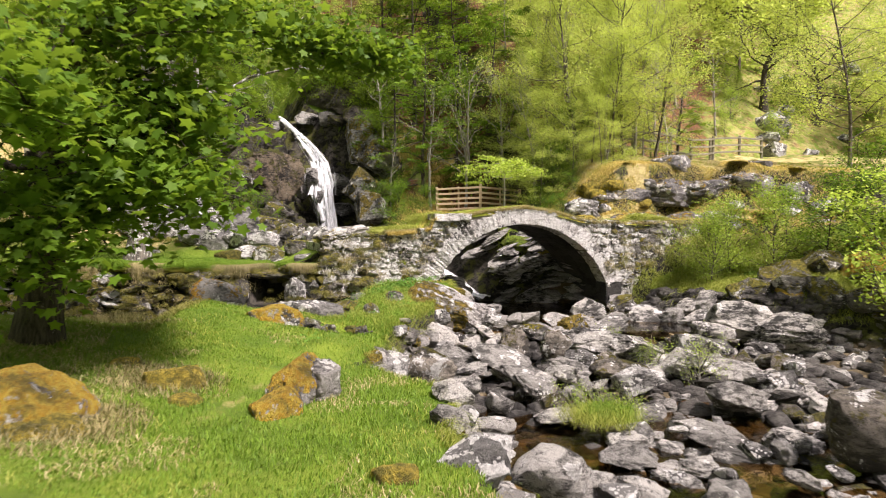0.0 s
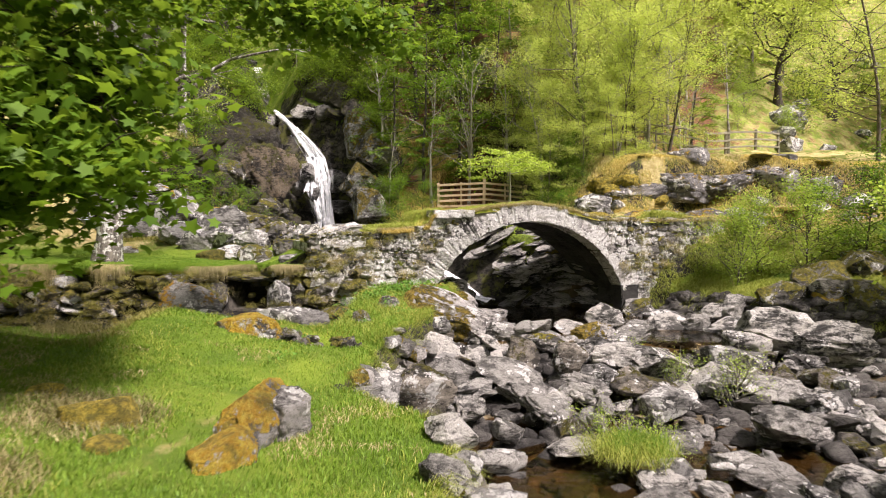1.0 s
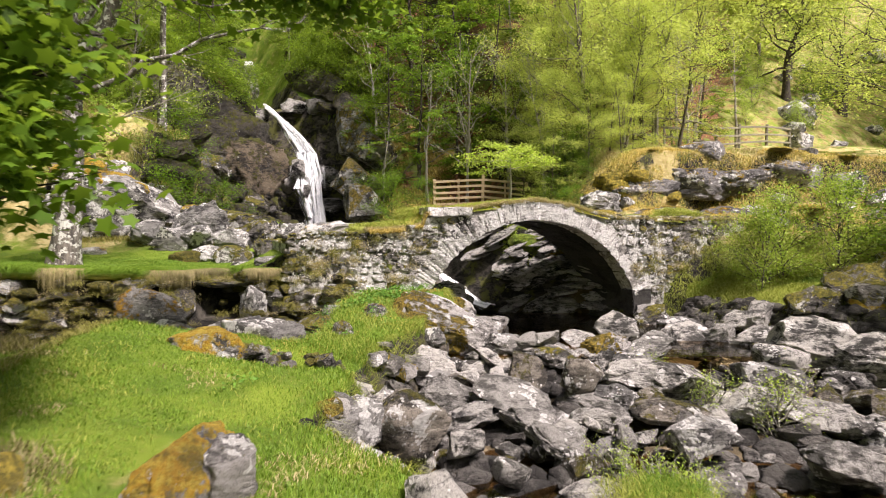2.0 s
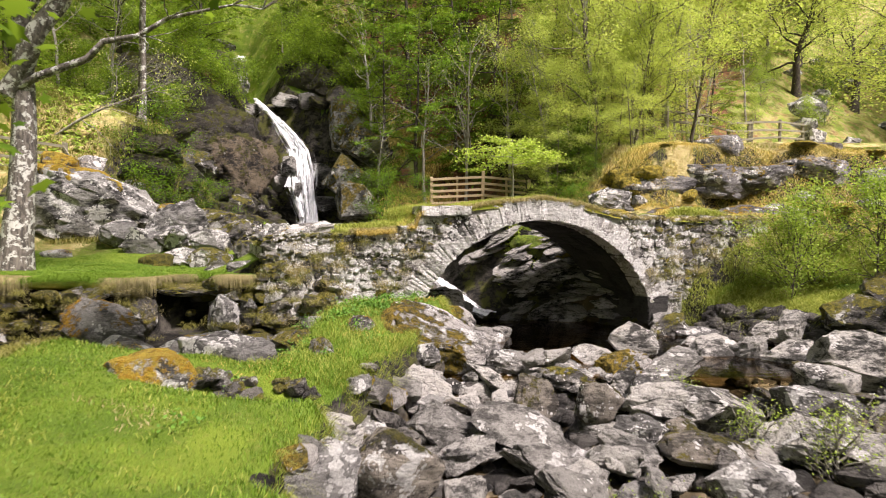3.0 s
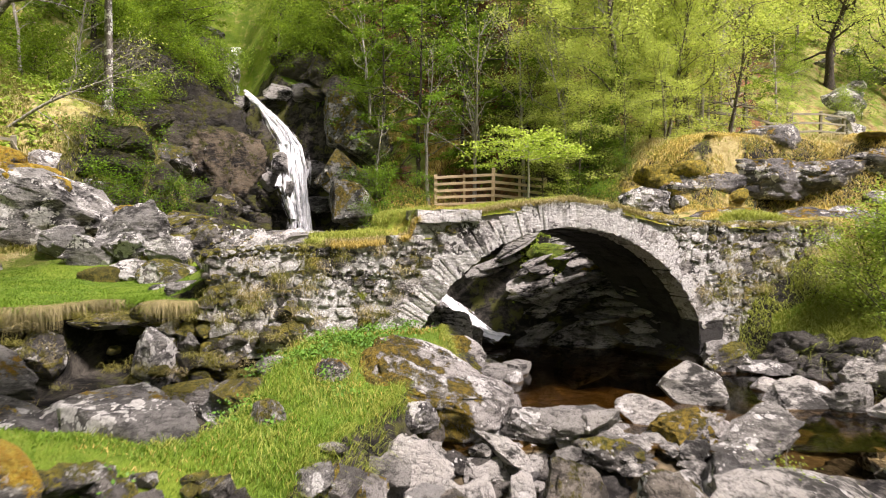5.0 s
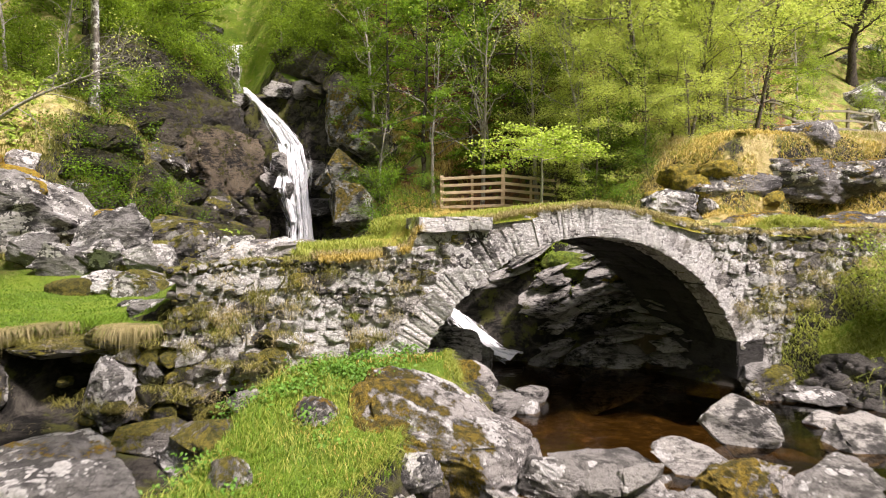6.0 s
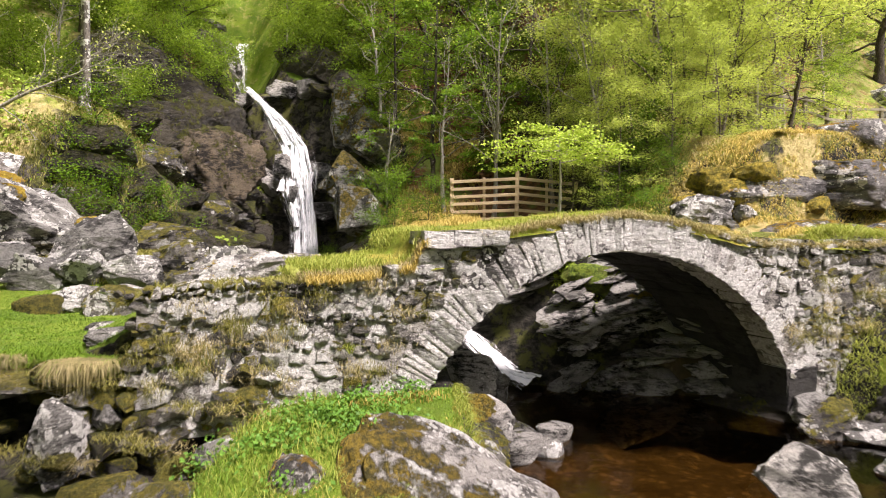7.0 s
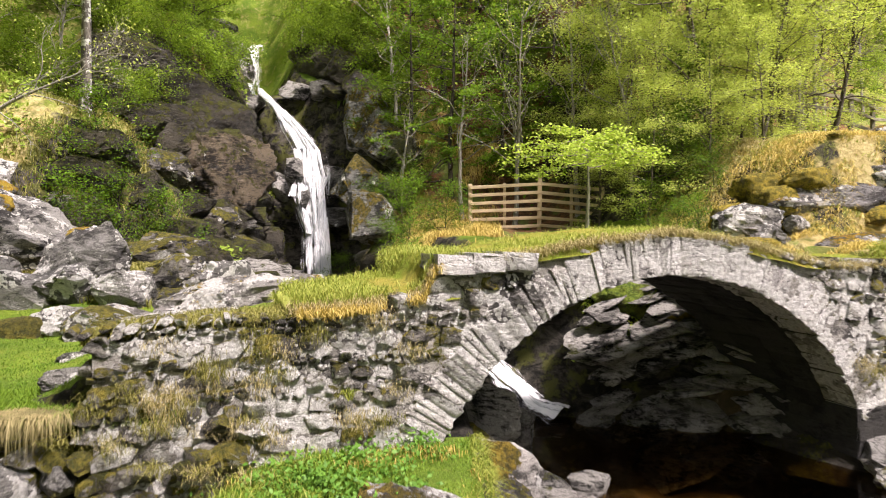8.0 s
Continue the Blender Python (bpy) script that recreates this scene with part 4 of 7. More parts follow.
# on the lawn and the ledge
LAWN = "rocks on the grass"
rock("long rock under a thick ochre moss cushion with white lichen", -1.56, 6.75, -0.05, 0.56, 1.1, 0.72, -10, 6, 4, M_OCHRE, 3, 12, 0.22, 5, 0.03, group=LAWN)
rock("lobe of ochre moss trailing down a rock", -1.6, 6.0, -0.14, 0.5, 0.85, 0.5, -14, 8, 0, M_OCHRE, 28, 12, 0.3, 5, 0.02, group=LAWN)
rock("white lichen-crusted rock beside the ochre moss", -1.36, 6.9, -0.04, 0.46, 0.75, 0.62, 25, 0, -8, M_CAPROCK, 22, 12, 0.22, 5, group=LAWN)
rock("low mossy rock in a dry tussock", -2.85, 6.5, 0.03, 0.72, 0.55, 0.5, 10, 0, 0, M_HUMP, 12, 9, 0.3, 4, group=LAWN)
rock("ochre mossy rock at the tussock's edge", -3.5, 4.95, 0.1, 1.1, 1.2, 0.95, 10, 0, 0, M_OCHRE, 3, 11, 0.3, 5, group=LAWN)
rock("small rock capped with orange moss", -2.8, 10.5, 0.14, 1.05, 0.8, 0.76, -15, 0, 0, M_OCHRE, 28, 9, 0.25, 4, group=LAWN)
rock("long pale slab flush with the lawn's crest", -4.0, 11.15, 0.13, 2.0, 0.6, 0.36, -4, 0, -9, M_LICHEN, 8, 12, 0.1, 4, 0.04, group=LAWN)
for x, y, w in ((-3.6, 6.95, 0.4), (-2.5, 5.95, 0.36), (-3.1, 4.6, 0.6), (-0.3, 4.3, 0.4), (0.2, 4.9, 0.3)):
    rock("low cushion of ochre moss in the lawn", x, y, height(x, y) - 0.01, w, w * 0.8, w * 0.55, x * 50, 0, 0, M_HUMP, 12, 7, 0.4, 3, 0.0, "moss_cushion", "moss cushions in the lawn")
rock("low lichen-white rock beyond the lawn", -2.5, 11.9, 0.1, 1.35, 0.8, 0.75, -5, 0, 0, M_LICHEN, 24, 10, 0.12, 4, group=LAWN)
rock("pale lichen-crusted slab in the grassy hollow", -3.1, 12.6, 0.12, 1.25, 0.8, 0.5, 12, 0, -8, M_CAPROCK, 14, 12, 0.06, 4, 0.04, group=LAWN)
rock("pale tilted rock in the grassy hollow", -3.95, 12.45, 0.1, 0.9, 0.6, 0.45, -20, 0, 14, M_CAPROCK, 8, 12, 0.06, 4, 0.04, group=LAWN)
rock("dark low rock beyond the lawn", -1.95, 11.75, -0.12, 0.7, 0.6, 0.5, 15, 0, 0, M_CLIFF, 16, 10, 0.12, 4, group=LAWN)
rock("tilted grey slab with orange moss below the ledge", -4.62, 13.0, 0.46, 1.2, 0.7, 0.62, 10, 14, 26, M_SLAB, 18, 11, 0.06, 4, 0.05, group=LAWN)
rock("flat grey rock flush with the turf", -4.3, 12.25, 0.02, 2.0, 0.8, 0.36, -10, 0, -8, M_LICHEN, 8, 12, 0.1, 4, 0.04, group=LAWN)
rock("small grey rock in the grass saddle", -1.4, 12.35, 0.16, 0.4, 0.34, 0.42, 0, 0, 0, M_MOSSY, 16, 9, 0.2, 3, group=LAWN)
TERR = "boulders on the terrace"
rock("huge lichen-white boulder with orange moss on its shoulder", -8.95, 20.9, 2.3, 4.1, 2.2, 2.1, 10, 0, 12, M_LICHEN, 14, 11, 0.08, 5, 0.05, group=TERR)
for x, y, z, w in ((-9.6, 20.7, 3.2, 1.5), (-8.6, 20.7, 2.98, 0.9), (-10.5, 20.8, 3.4, 1.2), (-9.7, 22.0, 3.3, 1.3), (-10.6, 22.2, 3.75, 1.4), (-7.2, 21.3, 2.4, 0.7)):
    rock("cushion of orange and olive moss on a boulder", x, y, z, w, w * 0.7, w * 0.42, x * 40, 0, 8, M_OCHRE, 12, 7, 0.4, 4, 0.0, "moss_cushion", "moss cushions on the boulders")
rock("large leaning lichen-covered rock", -6.75, 20.5, 1.75, 2.0, 1.1, 1.4, 10, 0, -26, M_LICHEN, 25, 12, 0.06, 4, 0.04, group=TERR)
for x, y, w, q in ((-6.4, 19.6, 0.9, 5), (-5.4, 19.7, 0.8, 9), (-4.9, 20.3, 1.0, 16), (-6.9, 19.2, 0.8, 7), (-4.4, 19.4, 0.7, 6), (-7.7, 19.6, 0.9, 17), (-4.0, 20.2, 0.9, 25), (-5.0, 18.2, 0.7, 8)):
    rock("grey lichen-spotted rock of the boulder pile", x, y, height(x, y) + 0.2 * w, w * 1.3, w, w * 0.9, w * 300, 10, -15, M_LICHEN if q % 2 else M_LEDGE, q, 12, 0.06, 4, 0.04, group=TERR)
rock("grey rock on the terrace", -5.9, 20.3, 1.45, 0.9, 0.7, 0.7, 30, 0, 0, M_LICHEN, 7, 12, 0.08, 4, group=TERR)
rock("pale lichen rock with a mossy cap", -5.75, 18.4, 1.1, 1.0, 0.8, 0.6, -20, 0, -20, M_LICHEN, 6, 12, 0.08, 4, group=TERR)
rock("pale lichen-covered rock on the terrace", -5.15, 18.85, 1.15, 0.95, 0.7, 0.5, 15, 0, 0, M_CAPROCK, 5, 12, 0.08, 4, group=TERR)
rock("white stone in the terrace grass", -8.6, 18.6, 1.2, 0.7, 0.5, 0.36, 0, 0, 0, M_CAPROCK, 13, 8, 0.3, 3, group=TERR)
rock("flat lichen rock in the terrace grass", -3.95, 16.6, 0.98, 1.1, 0.5, 0.28, 0, 0, 0, M_LICHEN, 8, 12, 0.1, 4, group=TERR)
rock("broad pale lichen slab sloping beside the turf", -2.3, 16.9, 1.55, 2.5, 1.5, 0.85, 16, -6, -6, M_CAPROCK, 14, 12, 0.1, 5, 0.03, group=TERR)
rock("lichen-white block below the turf", -1.82, 15.62, 1.5, 0.58, 0.4, 0.36, 18, 0, 4, M_CAPROCK, 7, 12, 0.06, 4, group=TERR)
rock("mound of green and orange moss over a rock", -6.1, 18.2, 1.05, 0.9, 0.8, 0.5, 20, 0, 0, M_CUSHION, 12, 7, 0.4, 4, group=TERR)
rock("flat lichen rock at the terrace edge", -3.1, 15.1, 1.12, 0.9, 0.45, 0.3, 20, 0, 0, M_LICHEN, 8, 12, 0.1, 4, group=TERR)
rock("pale lichen block at the end of the wall", -2.35, 15.25, 1.4, 0.6, 0.5, 0.55, 20, 0, 0, M_CAPROCK, 16, 12, 0.1, 4, group=TERR)
rock("pale rock among orange moss on the slope", -10.0, 22.6, 3.6, 1.0, 0.8, 0.8, 0, 0, 0, M_CAPROCK, 7, 12, 0.08, 4, group=TERR)
KN = "rock outcrops on the knoll"
M_OUTCROP = rock_material("outcrop_rock", (0.035, 0.033, 0.033), (0.36, 0.345, 0.335), 0.525, 0.61, OCHRE, MOSS)
random.seed(19)
BAND = "dark purple-grey outcrop spotted with white lichen under ochre grass"
rock(BAND, 5.85, 21.5, 3.0, 2.3, 1.3, 0.9, 6, 0, -4, M_OUTCROP, 3, 9, 0.25, 5, 0.03, "outcrop", KN)
rock(BAND, 7.35, 21.45, 3.1, 2.5, 1.3, 0.95, -6, 0, 5, M_OUTCROP, 28, 9, 0.25, 5, 0.03, "outcrop", KN)
rock(BAND, 8.8, 21.5, 3.18, 2.3, 1.3, 0.85, 8, 0, -5, M_OUTCROP, 22, 9, 0.2, 5, 0.04, "outcrop", KN)
rock("bulging purple-grey outcrop with a white lichen crown", 10.0, 21.5, 3.38, 2.1, 1.4, 1.15, -8, 0, 6, M_OUTCROP, 29, 9, 0.2, 5, 0.03, "outcrop", KN)
rock(BAND, 11.5, 21.5, 3.0, 1.6, 1.2, 0.9, 14, 0, -6, M_OUTCROP, 12, 9, 0.25, 4, 0.03, "outcrop", KN)
rock("rounded grey outcrop standing on the crest", 7.8, 22.0, 4.12, 1.5, 1.0, 0.72, 0, 0, 5, M_OUTCROP, 10, 8, 0.25, 4, 0.03, "outcrop", KN)
rock("low grey outcrop on the crest", 10.9, 22.6, height(10.9, 22.6) + 0.05, 1.2, 0.8, 0.4, 0, 0, 0, M_OUTCROP, 13, 8, 0.25, 4, 0.03, "outcrop", KN)
SLAB = "broad grey slab outcrop sloping out of yellow grass"
for x, y, w, h, rz, q in ((6.1, 19.95, 1.7, 0.55, 6, 14), (7.35, 20.05, 1.8, 0.6, -4, 22), (8.6, 20.1, 1.5, 0.5, 8, 27), (10.6, 19.9, 1.2, 0.55, -10, 3), (11.9, 20.2, 1.1, 0.5, 12, 12)):
    rock(SLAB, x, y, height(x, y) - 0.08, w, 1.25, h, rz, 20, -5, M_OUTCROP, q, 10, 0.3, 5, 0.02, "outcrop", KN)
for x, y, z, w, h in ((4.5, 21.5, 2.62, 0.9, 0.6), (5.0, 21.2, 2.95, 0.8, 0.5), (5.5, 21.2, 3.3, 0.9, 0.4), (6.5, 21.0, 2.7, 0.6, 0.35), (4.9, 21.6, 3.2, 0.9, 0.5)):
    rock("hump of ochre, rust and green moss over rock", x, y, z, w, w * 0.8, h, x * 70, 0, 0, M_HUMP, 12, 7, 0.4, 4, 0.0, "moss_mound", "moss mounds on the knoll")
for x, y, w, q in ((4.25, 20.95, 0.5, 5), (4.7, 20.75, 0.6, 16), (5.2, 20.8, 0.45, 7), (11.0, 20.6, 0.6, 6), (12.4, 20.9, 0.8, 16), (9.4, 20.75, 0.5, 9)):
    rock("white-spotted block in rusty moss at the outcrop's foot", x, y, height(x, y) + 0.1, w * 1.3, w, w * 0.8, w * 200, 0, 8, M_LICHEN, q, 12, 0.08, 4, 0.0, "outcrop", KN)
rock("white-spotted rock in rusty moss at the knoll's foot", 4.5, 20.9, 2.62, 1.2, 0.7, 0.6, 0, 0, 0, M_LICHEN, 16, 10, 0.12, 4, 0.0, "outcrop", KN)
rock("hump of bright green moss on the shelf behind the pool", 2.35, 20.0, 1.42, 1.1, 0.6, 0.5, 10, 0, 12, M_GREENMOSS, 12, 7, 0.35, 4, 0.0, "moss_mound")
rock("hump of ochre moss on the shelf behind the pool", 3.0, 19.85, 1.2, 0.8, 0.5, 0.45, -10, 0, 16, M_HUMP, 10, 7, 0.35, 4, 0.0, "moss_mound")
rock("small hump of ochre moss behind the pool", 3.4, 19.8, 1.0, 0.55, 0.4, 0.4, 20, 0, 20, M_HUMP, 13, 7, 0.35, 4, 0.0, "moss_mound")
rock("pale crag below a gnarled tree", 21.6, 43.4, 8.9, 2.3, 1.7, 2.3, 0, 0, 14, M_LICHEN, 25, 12, 0.1, 4, 0.05, group=KN)

# cliffs round the fall and behind the pool: slabs bedded in the slope
random.seed(5)
CL = "wet slabs of the gorge"
for k in range(520):
    x = random.uniform(0.7, 5.3)
    y = random.uniform(18.6, 21.0)
    z = height(x, y)
    if x < 1.6 and y < 20.3 or x < 1.0 or x < 2.6 and y < 19.2 or z > 1.75:
        continue
    w = random.choice((0.35, 0.5, 0.7, 0.9, 1.1))
    rock("dark wet layered slab behind the pool", x, y - 0.16, z + 0.12, w, random.uniform(0.3, 0.55), random.uniform(0.05, 0.06 + 0.09 * w), random.uniform(-12, 26), random.uniform(4, 30), random.uniform(-32, -8) if x < 3.2 else random.uniform(-14, 10),
         M_WET, random.choice((8, 15, 18, 19, 27)), 16, 0.0, 3, 0.05, "ledge_rock", CL)
for k in range(60):
    y = random.uniform(19.5, 36.5)
    d = random.uniform(0.8, 3.4)
    x = float(gorge_line(y)) + random.choice((-1, 1)) * d
    if (x > -2.6 and y < 27.5) or (x < -4.5 and y < 23):
        continue
    z = height(x, y)
    big = random.uniform(0.7, 1.7)
    rock("dark wet rock beside the fall", x, y, z - 0.1 * big, big * 1.4, big, big * random.uniform(0.5, 0.9), random.uniform(0, 90), random.uniform(-15, 15), random.uniform(-20, 20),
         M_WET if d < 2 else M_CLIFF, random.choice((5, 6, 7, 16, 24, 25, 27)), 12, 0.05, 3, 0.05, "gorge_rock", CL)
for k in range(20):
    x, y = random.uniform(-12.4, -9.0), random.uniform(28.6, 31.8)
    z = height(x, y)
    big = random.uniform(1.3, 2.2)
    rock("dark bulging rock face beside the fall", x, y, z - 0.25 * big, big * 1.9, big * 1.1, big * 1.15, random.uniform(-25, 30), random.uniform(-10, 12), random.uniform(-14, 8),
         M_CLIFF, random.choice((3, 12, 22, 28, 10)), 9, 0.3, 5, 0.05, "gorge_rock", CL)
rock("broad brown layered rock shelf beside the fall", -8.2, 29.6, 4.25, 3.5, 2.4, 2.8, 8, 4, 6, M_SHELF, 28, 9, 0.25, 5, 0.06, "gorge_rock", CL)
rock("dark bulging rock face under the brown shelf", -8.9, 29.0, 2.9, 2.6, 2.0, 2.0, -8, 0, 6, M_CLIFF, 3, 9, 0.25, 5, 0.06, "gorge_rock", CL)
rock("dark wet bulge below the side stream", -7.5, 31.6, 2.0, 1.5, 1.2, 1.5, 10, 0, -6, M_CLIFF, 22, 9, 0.2, 5, 0.05, "gorge_rock", CL)
rock("dark wet boulder that splits the fall", -6.55, 32.05, 4.6, 0.72, 0.6, 1.05, 10, 0, -12, M_WET, 6, 10, 0.12, 4, 0.03, "gorge_rock", CL)
rock("dark wet rock showing through the fall", -6.2, 31.95, 3.6, 0.42, 0.5, 0.75, 0, 0, 14, M_WET, 7, 10, 0.12, 4, 0.03, "gorge_rock", CL)
rock("brown rock step at the fall's lip", -9.6, 32.4, 6.0, 2.6, 1.6, 1.0, 10, 0, 6, M_SHELF, 12, 9, 0.25, 4, 0.06, "gorge_rock", CL)
for k in range(22):
    x, y = random.uniform(-11.5, -7.2), random.uniform(27.0, 30.4)
    z = height(x, y)
    big = random.uniform(0.7, 1.3)
    rock("dark wet slab beside the fall", x, y, z - 0.1 * big, big * 1.9, big, big * 0.4, random.uniform(-25, 30), random.uniform(-10, 20), random.uniform(-22, 5),
         random.choice((M_CLIFF, M_WET)), random.choice((14, 24, 25, 27, 19)), 16, 0.0, 4, 0.06, "gorge_rock", CL)
for x, y, z, w, h in ((-3.7, 29.8, 3.9, 1.5, 1.7), (-3.1, 30.9, 5.4, 1.6, 1.5), (-3.9, 31.9, 6.0, 1.5, 1.6), (-3.2, 28.6, 2.9, 1.3, 1.4), (-4.2, 33.4, 6.8, 1.5, 1.6)):
    rock("mossy grey crag beside the fall", x, y, z, w * 1.25, 1.7, h * 1.15, 20, 0, 12, M_CRAG, random.choice((14, 24, 25, 27)), 12, 0.05, 4, 0.07, "gorge_rock", CL)

for x, y, w, h in ((-6.6, 36.2, 2.0, 1.8), (-5.4, 35.4, 1.7, 1.6), (-4.6, 34.4, 1.5, 1.3), (-6.0, 37.6, 2.0, 1.7), (-7.6, 37.6, 1.8, 1.5), (-4.9, 37.0, 1.7, 1.5)):
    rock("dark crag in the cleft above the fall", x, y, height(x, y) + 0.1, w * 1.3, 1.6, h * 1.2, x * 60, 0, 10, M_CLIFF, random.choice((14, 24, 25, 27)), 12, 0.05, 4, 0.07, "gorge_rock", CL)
for k in range(44):
    x, y = random.uniform(-9.5, -4.2), random.uniform(21.8, 29.0)
    if abs(x - float(gorge_line(y))) < 0.8:
        continue
    big = random.uniform(0.5, 1.3)
    rock("dark lichen-flecked rock of the gorge side", x, y, height(x, y) + 0.1 * big, big * 1.5, big, big * 0.9, random.uniform(0, 90), random.uniform(-15, 15), random.uniform(-25, 25),
         random.choice((M_LEDGE, M_CLIFF, M_CLIFF)), random.choice((5, 6, 7, 16, 24, 25, 27)), 16, 0.03, 3, 0.04, "gorge_rock", CL)
for k in range(24):
    x, y = random.uniform(4.2, 12.5), random.uniform(19.8, 23.2)
    big = random.uniform(0.35, 0.9)
    if float(steep(np.array(x), np.array(y))) > 0.9:
        continue
    rock("low mound of ochre and olive moss on the knoll", x, y, height(x, y), big * 1.6, big, big * 0.26, random.uniform(0, 90), 0, 0, M_HUMP, random.choice((10, 12, 13, 28)), 7, 0.4, 3, 0.0, "moss_mound", "moss mounds on the knoll")

# loose stones of the bed, each a thing of its own where the walker passes, and gravel between them
random.seed(8)
placed = 0
while placed < 290:
    y = 4.2 + 11.2 * random.random() ** 1.15
    x = random.uniform(float(bank_left(y)) - 0.05, min(float(bank_right(y)) + 0.3, 8.5))
    if y > 13.6 and not (x > 4.6 + 0.3 * (15.4 - y) or (x < 1.6 and y < 14.2)):
        continue
    if y < 9 and 0.9 < x < 2.0 and y > 6.8:
        continue
    big = random.choice((0.16, 0.2, 0.25, 0.3, 0.36, 0.42)) if y > 9.5 else random.choice((0.2, 0.26, 0.32, 0.4, 0.5, 0.58))
    z = height(x, y)
    rock("loose grey stone of the stream bed", x, y, z + 0.12 * big, big * random.uniform(1.0, 1.7), big * random.uniform(0.7, 1.1), big * random.uniform(0.45, 0.9), random.uniform(0, 180), random.uniform(-25, 25), random.uniform(-25, 25),
         random.choice((M_STREAM, M_STREAM, M_STREAM, M_STREAM, M_LICHEN, M_BROWN)), random.choice((5, 6, 7, 8, 9, 15, 16, 17, 18, 19)), random.choice((14, 16)), 0.02, 3, 0.05, "stone", "loose stones of the stream bed")
    placed += 1


random.seed(44)
for k in range(150):
    y = random.uniform(9.6, 13.6)
    x = random.uniform(float(bank_left(y)) + 0.1, 6.6)
    if y > 13.1 and 1.4 < x < 4.4:
        continue
    big = random.choice((0.22, 0.28, 0.34, 0.42, 0.52))
    rock("grey block wedged between larger boulders", x, y, height(x, y) + random.uniform(0.12, 0.3), big * random.uniform(1.1, 1.9), big * random.uniform(0.7, 1.0), big * random.uniform(0.4, 0.8), random.uniform(0, 180), random.uniform(-28, 28), random.uniform(-28, 28),
         random.choice((M_STREAM, M_STREAM, M_STREAM, M_LICHEN, M_BROWN, M_BED_SHADE)), random.choice((5, 6, 7, 8, 9, 15, 16, 17, 18, 19, 27)), 14, 0.02, 3, 0.05, "wedged_block", "blocks wedged between the boulders")
for k in range(26):
    x = random.uniform(-2.7, -0.5)
    y = 10.85 + 0.15 * (x + 1.5) + random.uniform(-0.25, 0.45)
    big = random.uniform(0.14, 0.32)
    rock("dark mossy stone in the gully below the lawn", x, y, height(x, y) + 0.15 * big, big * 1.4, big, big * 0.8, random.uniform(0, 180), random.uniform(-25, 25), random.uniform(-25, 25),
         random.choice((M_LEDGE, M_LEDGE, M_LICHEN, M_MOSSY, M_BED_SHADE)), random.choice((5, 6, 7, 16, 17, 24)), 14, 0.03, 3, 0.04, "gully_stone", "stones of the gully")


random.seed(45)
for k in range(190):
    y = random.uniform(3.6, 8.4)
    x = random.uniform(1.5, 7.5)
    if 0.9 < x < 2.3 and 7.2 < y:
        continue
    big = random.choice((0.16, 0.2, 0.26, 0.32, 0.4))
    rock("pale broken stone of the brook", x, y, max(height(x, y), -1.3) + random.uniform(0.12, 0.32), big * random.uniform(1.1, 1.8), big * random.uniform(0.7, 1.0), big * random.uniform(0.45, 0.8), random.uniform(0, 180), random.uniform(-18, 18), random.uniform(-18, 18),
         random.choice((M_STREAM, M_STREAM, M_STREAM, M_LICHEN)), random.choice((5, 6, 7, 8, 9, 15, 16, 17, 18, 19, 27)), 14, 0.02, 3, 0.05, "brook_stone", "pale stones of the brook")
random.seed(43)
for k in range(46):
    y = random.uniform(5.0, 13.2)
    x = float(bank_left(y)) + random.uniform(-0.02, 0.45)
    big = random.uniform(0.22, 0.5)
    rock("grey mossy stone at the foot of the bank", x, y, height(x, y) + 0.1 * big, big * 1.3, big, big * 0.75, random.uniform(0, 180), random.uniform(-20, 20), random.uniform(-20, 20),
         random.choice((M_LICHEN, M_BROWN, M_STREAM, M_BOULDER)), random.choice((5, 6, 7, 16, 17, 24)), 14, 0.03, 3, 0.04, "bank_stone", "stones at the foot of the bank")


random.seed(53)
for k in range(22):
    x, y = random.uniform(7.2, 12.5), random.uniform(12.8, 16.2)
    if x < float(bank_right(y)) - 0.2:
        continue
    big = random.uniform(0.4, 1.0)
    rock("mossy rock on the rough far bank", x, y, height(x, y) + 0.1 * big, big * 1.4, big, big * 0.75, random.uniform(0, 180), random.uniform(-12, 12), random.uniform(-12, 12),
         random.choice((M_MOSSY, M_MOSSY, M_LEDGE, M_OCHRE)), random.choice((5, 6, 16, 24)), 12, 0.05, 3, 0.03, "bank_rock", "mossy rocks of the far bank")
random.seed(47)
for k in range(60):
    x, y = random.uniform(0.9, 2.9), random.uniform(12.9, 14.2)
    if y > 14.3 - 0.25 * x:
        continue
    big = random.uniform(0.12, 0.42)
    rock("pale stone of the little beach beside the pool", x, y, -0.36 + 0.25 * big * random.random() - 0.05 * (y - 13), big * 1.4, big, big * 0.6, random.uniform(0, 180), random.uniform(-15, 15), random.uniform(-15, 15),
         M_STREAM, random.choice((5, 6, 7, 8, 9, 15)), 14, 0.03, 3, 0.04, "beach_stone", "pale stones of the beach")


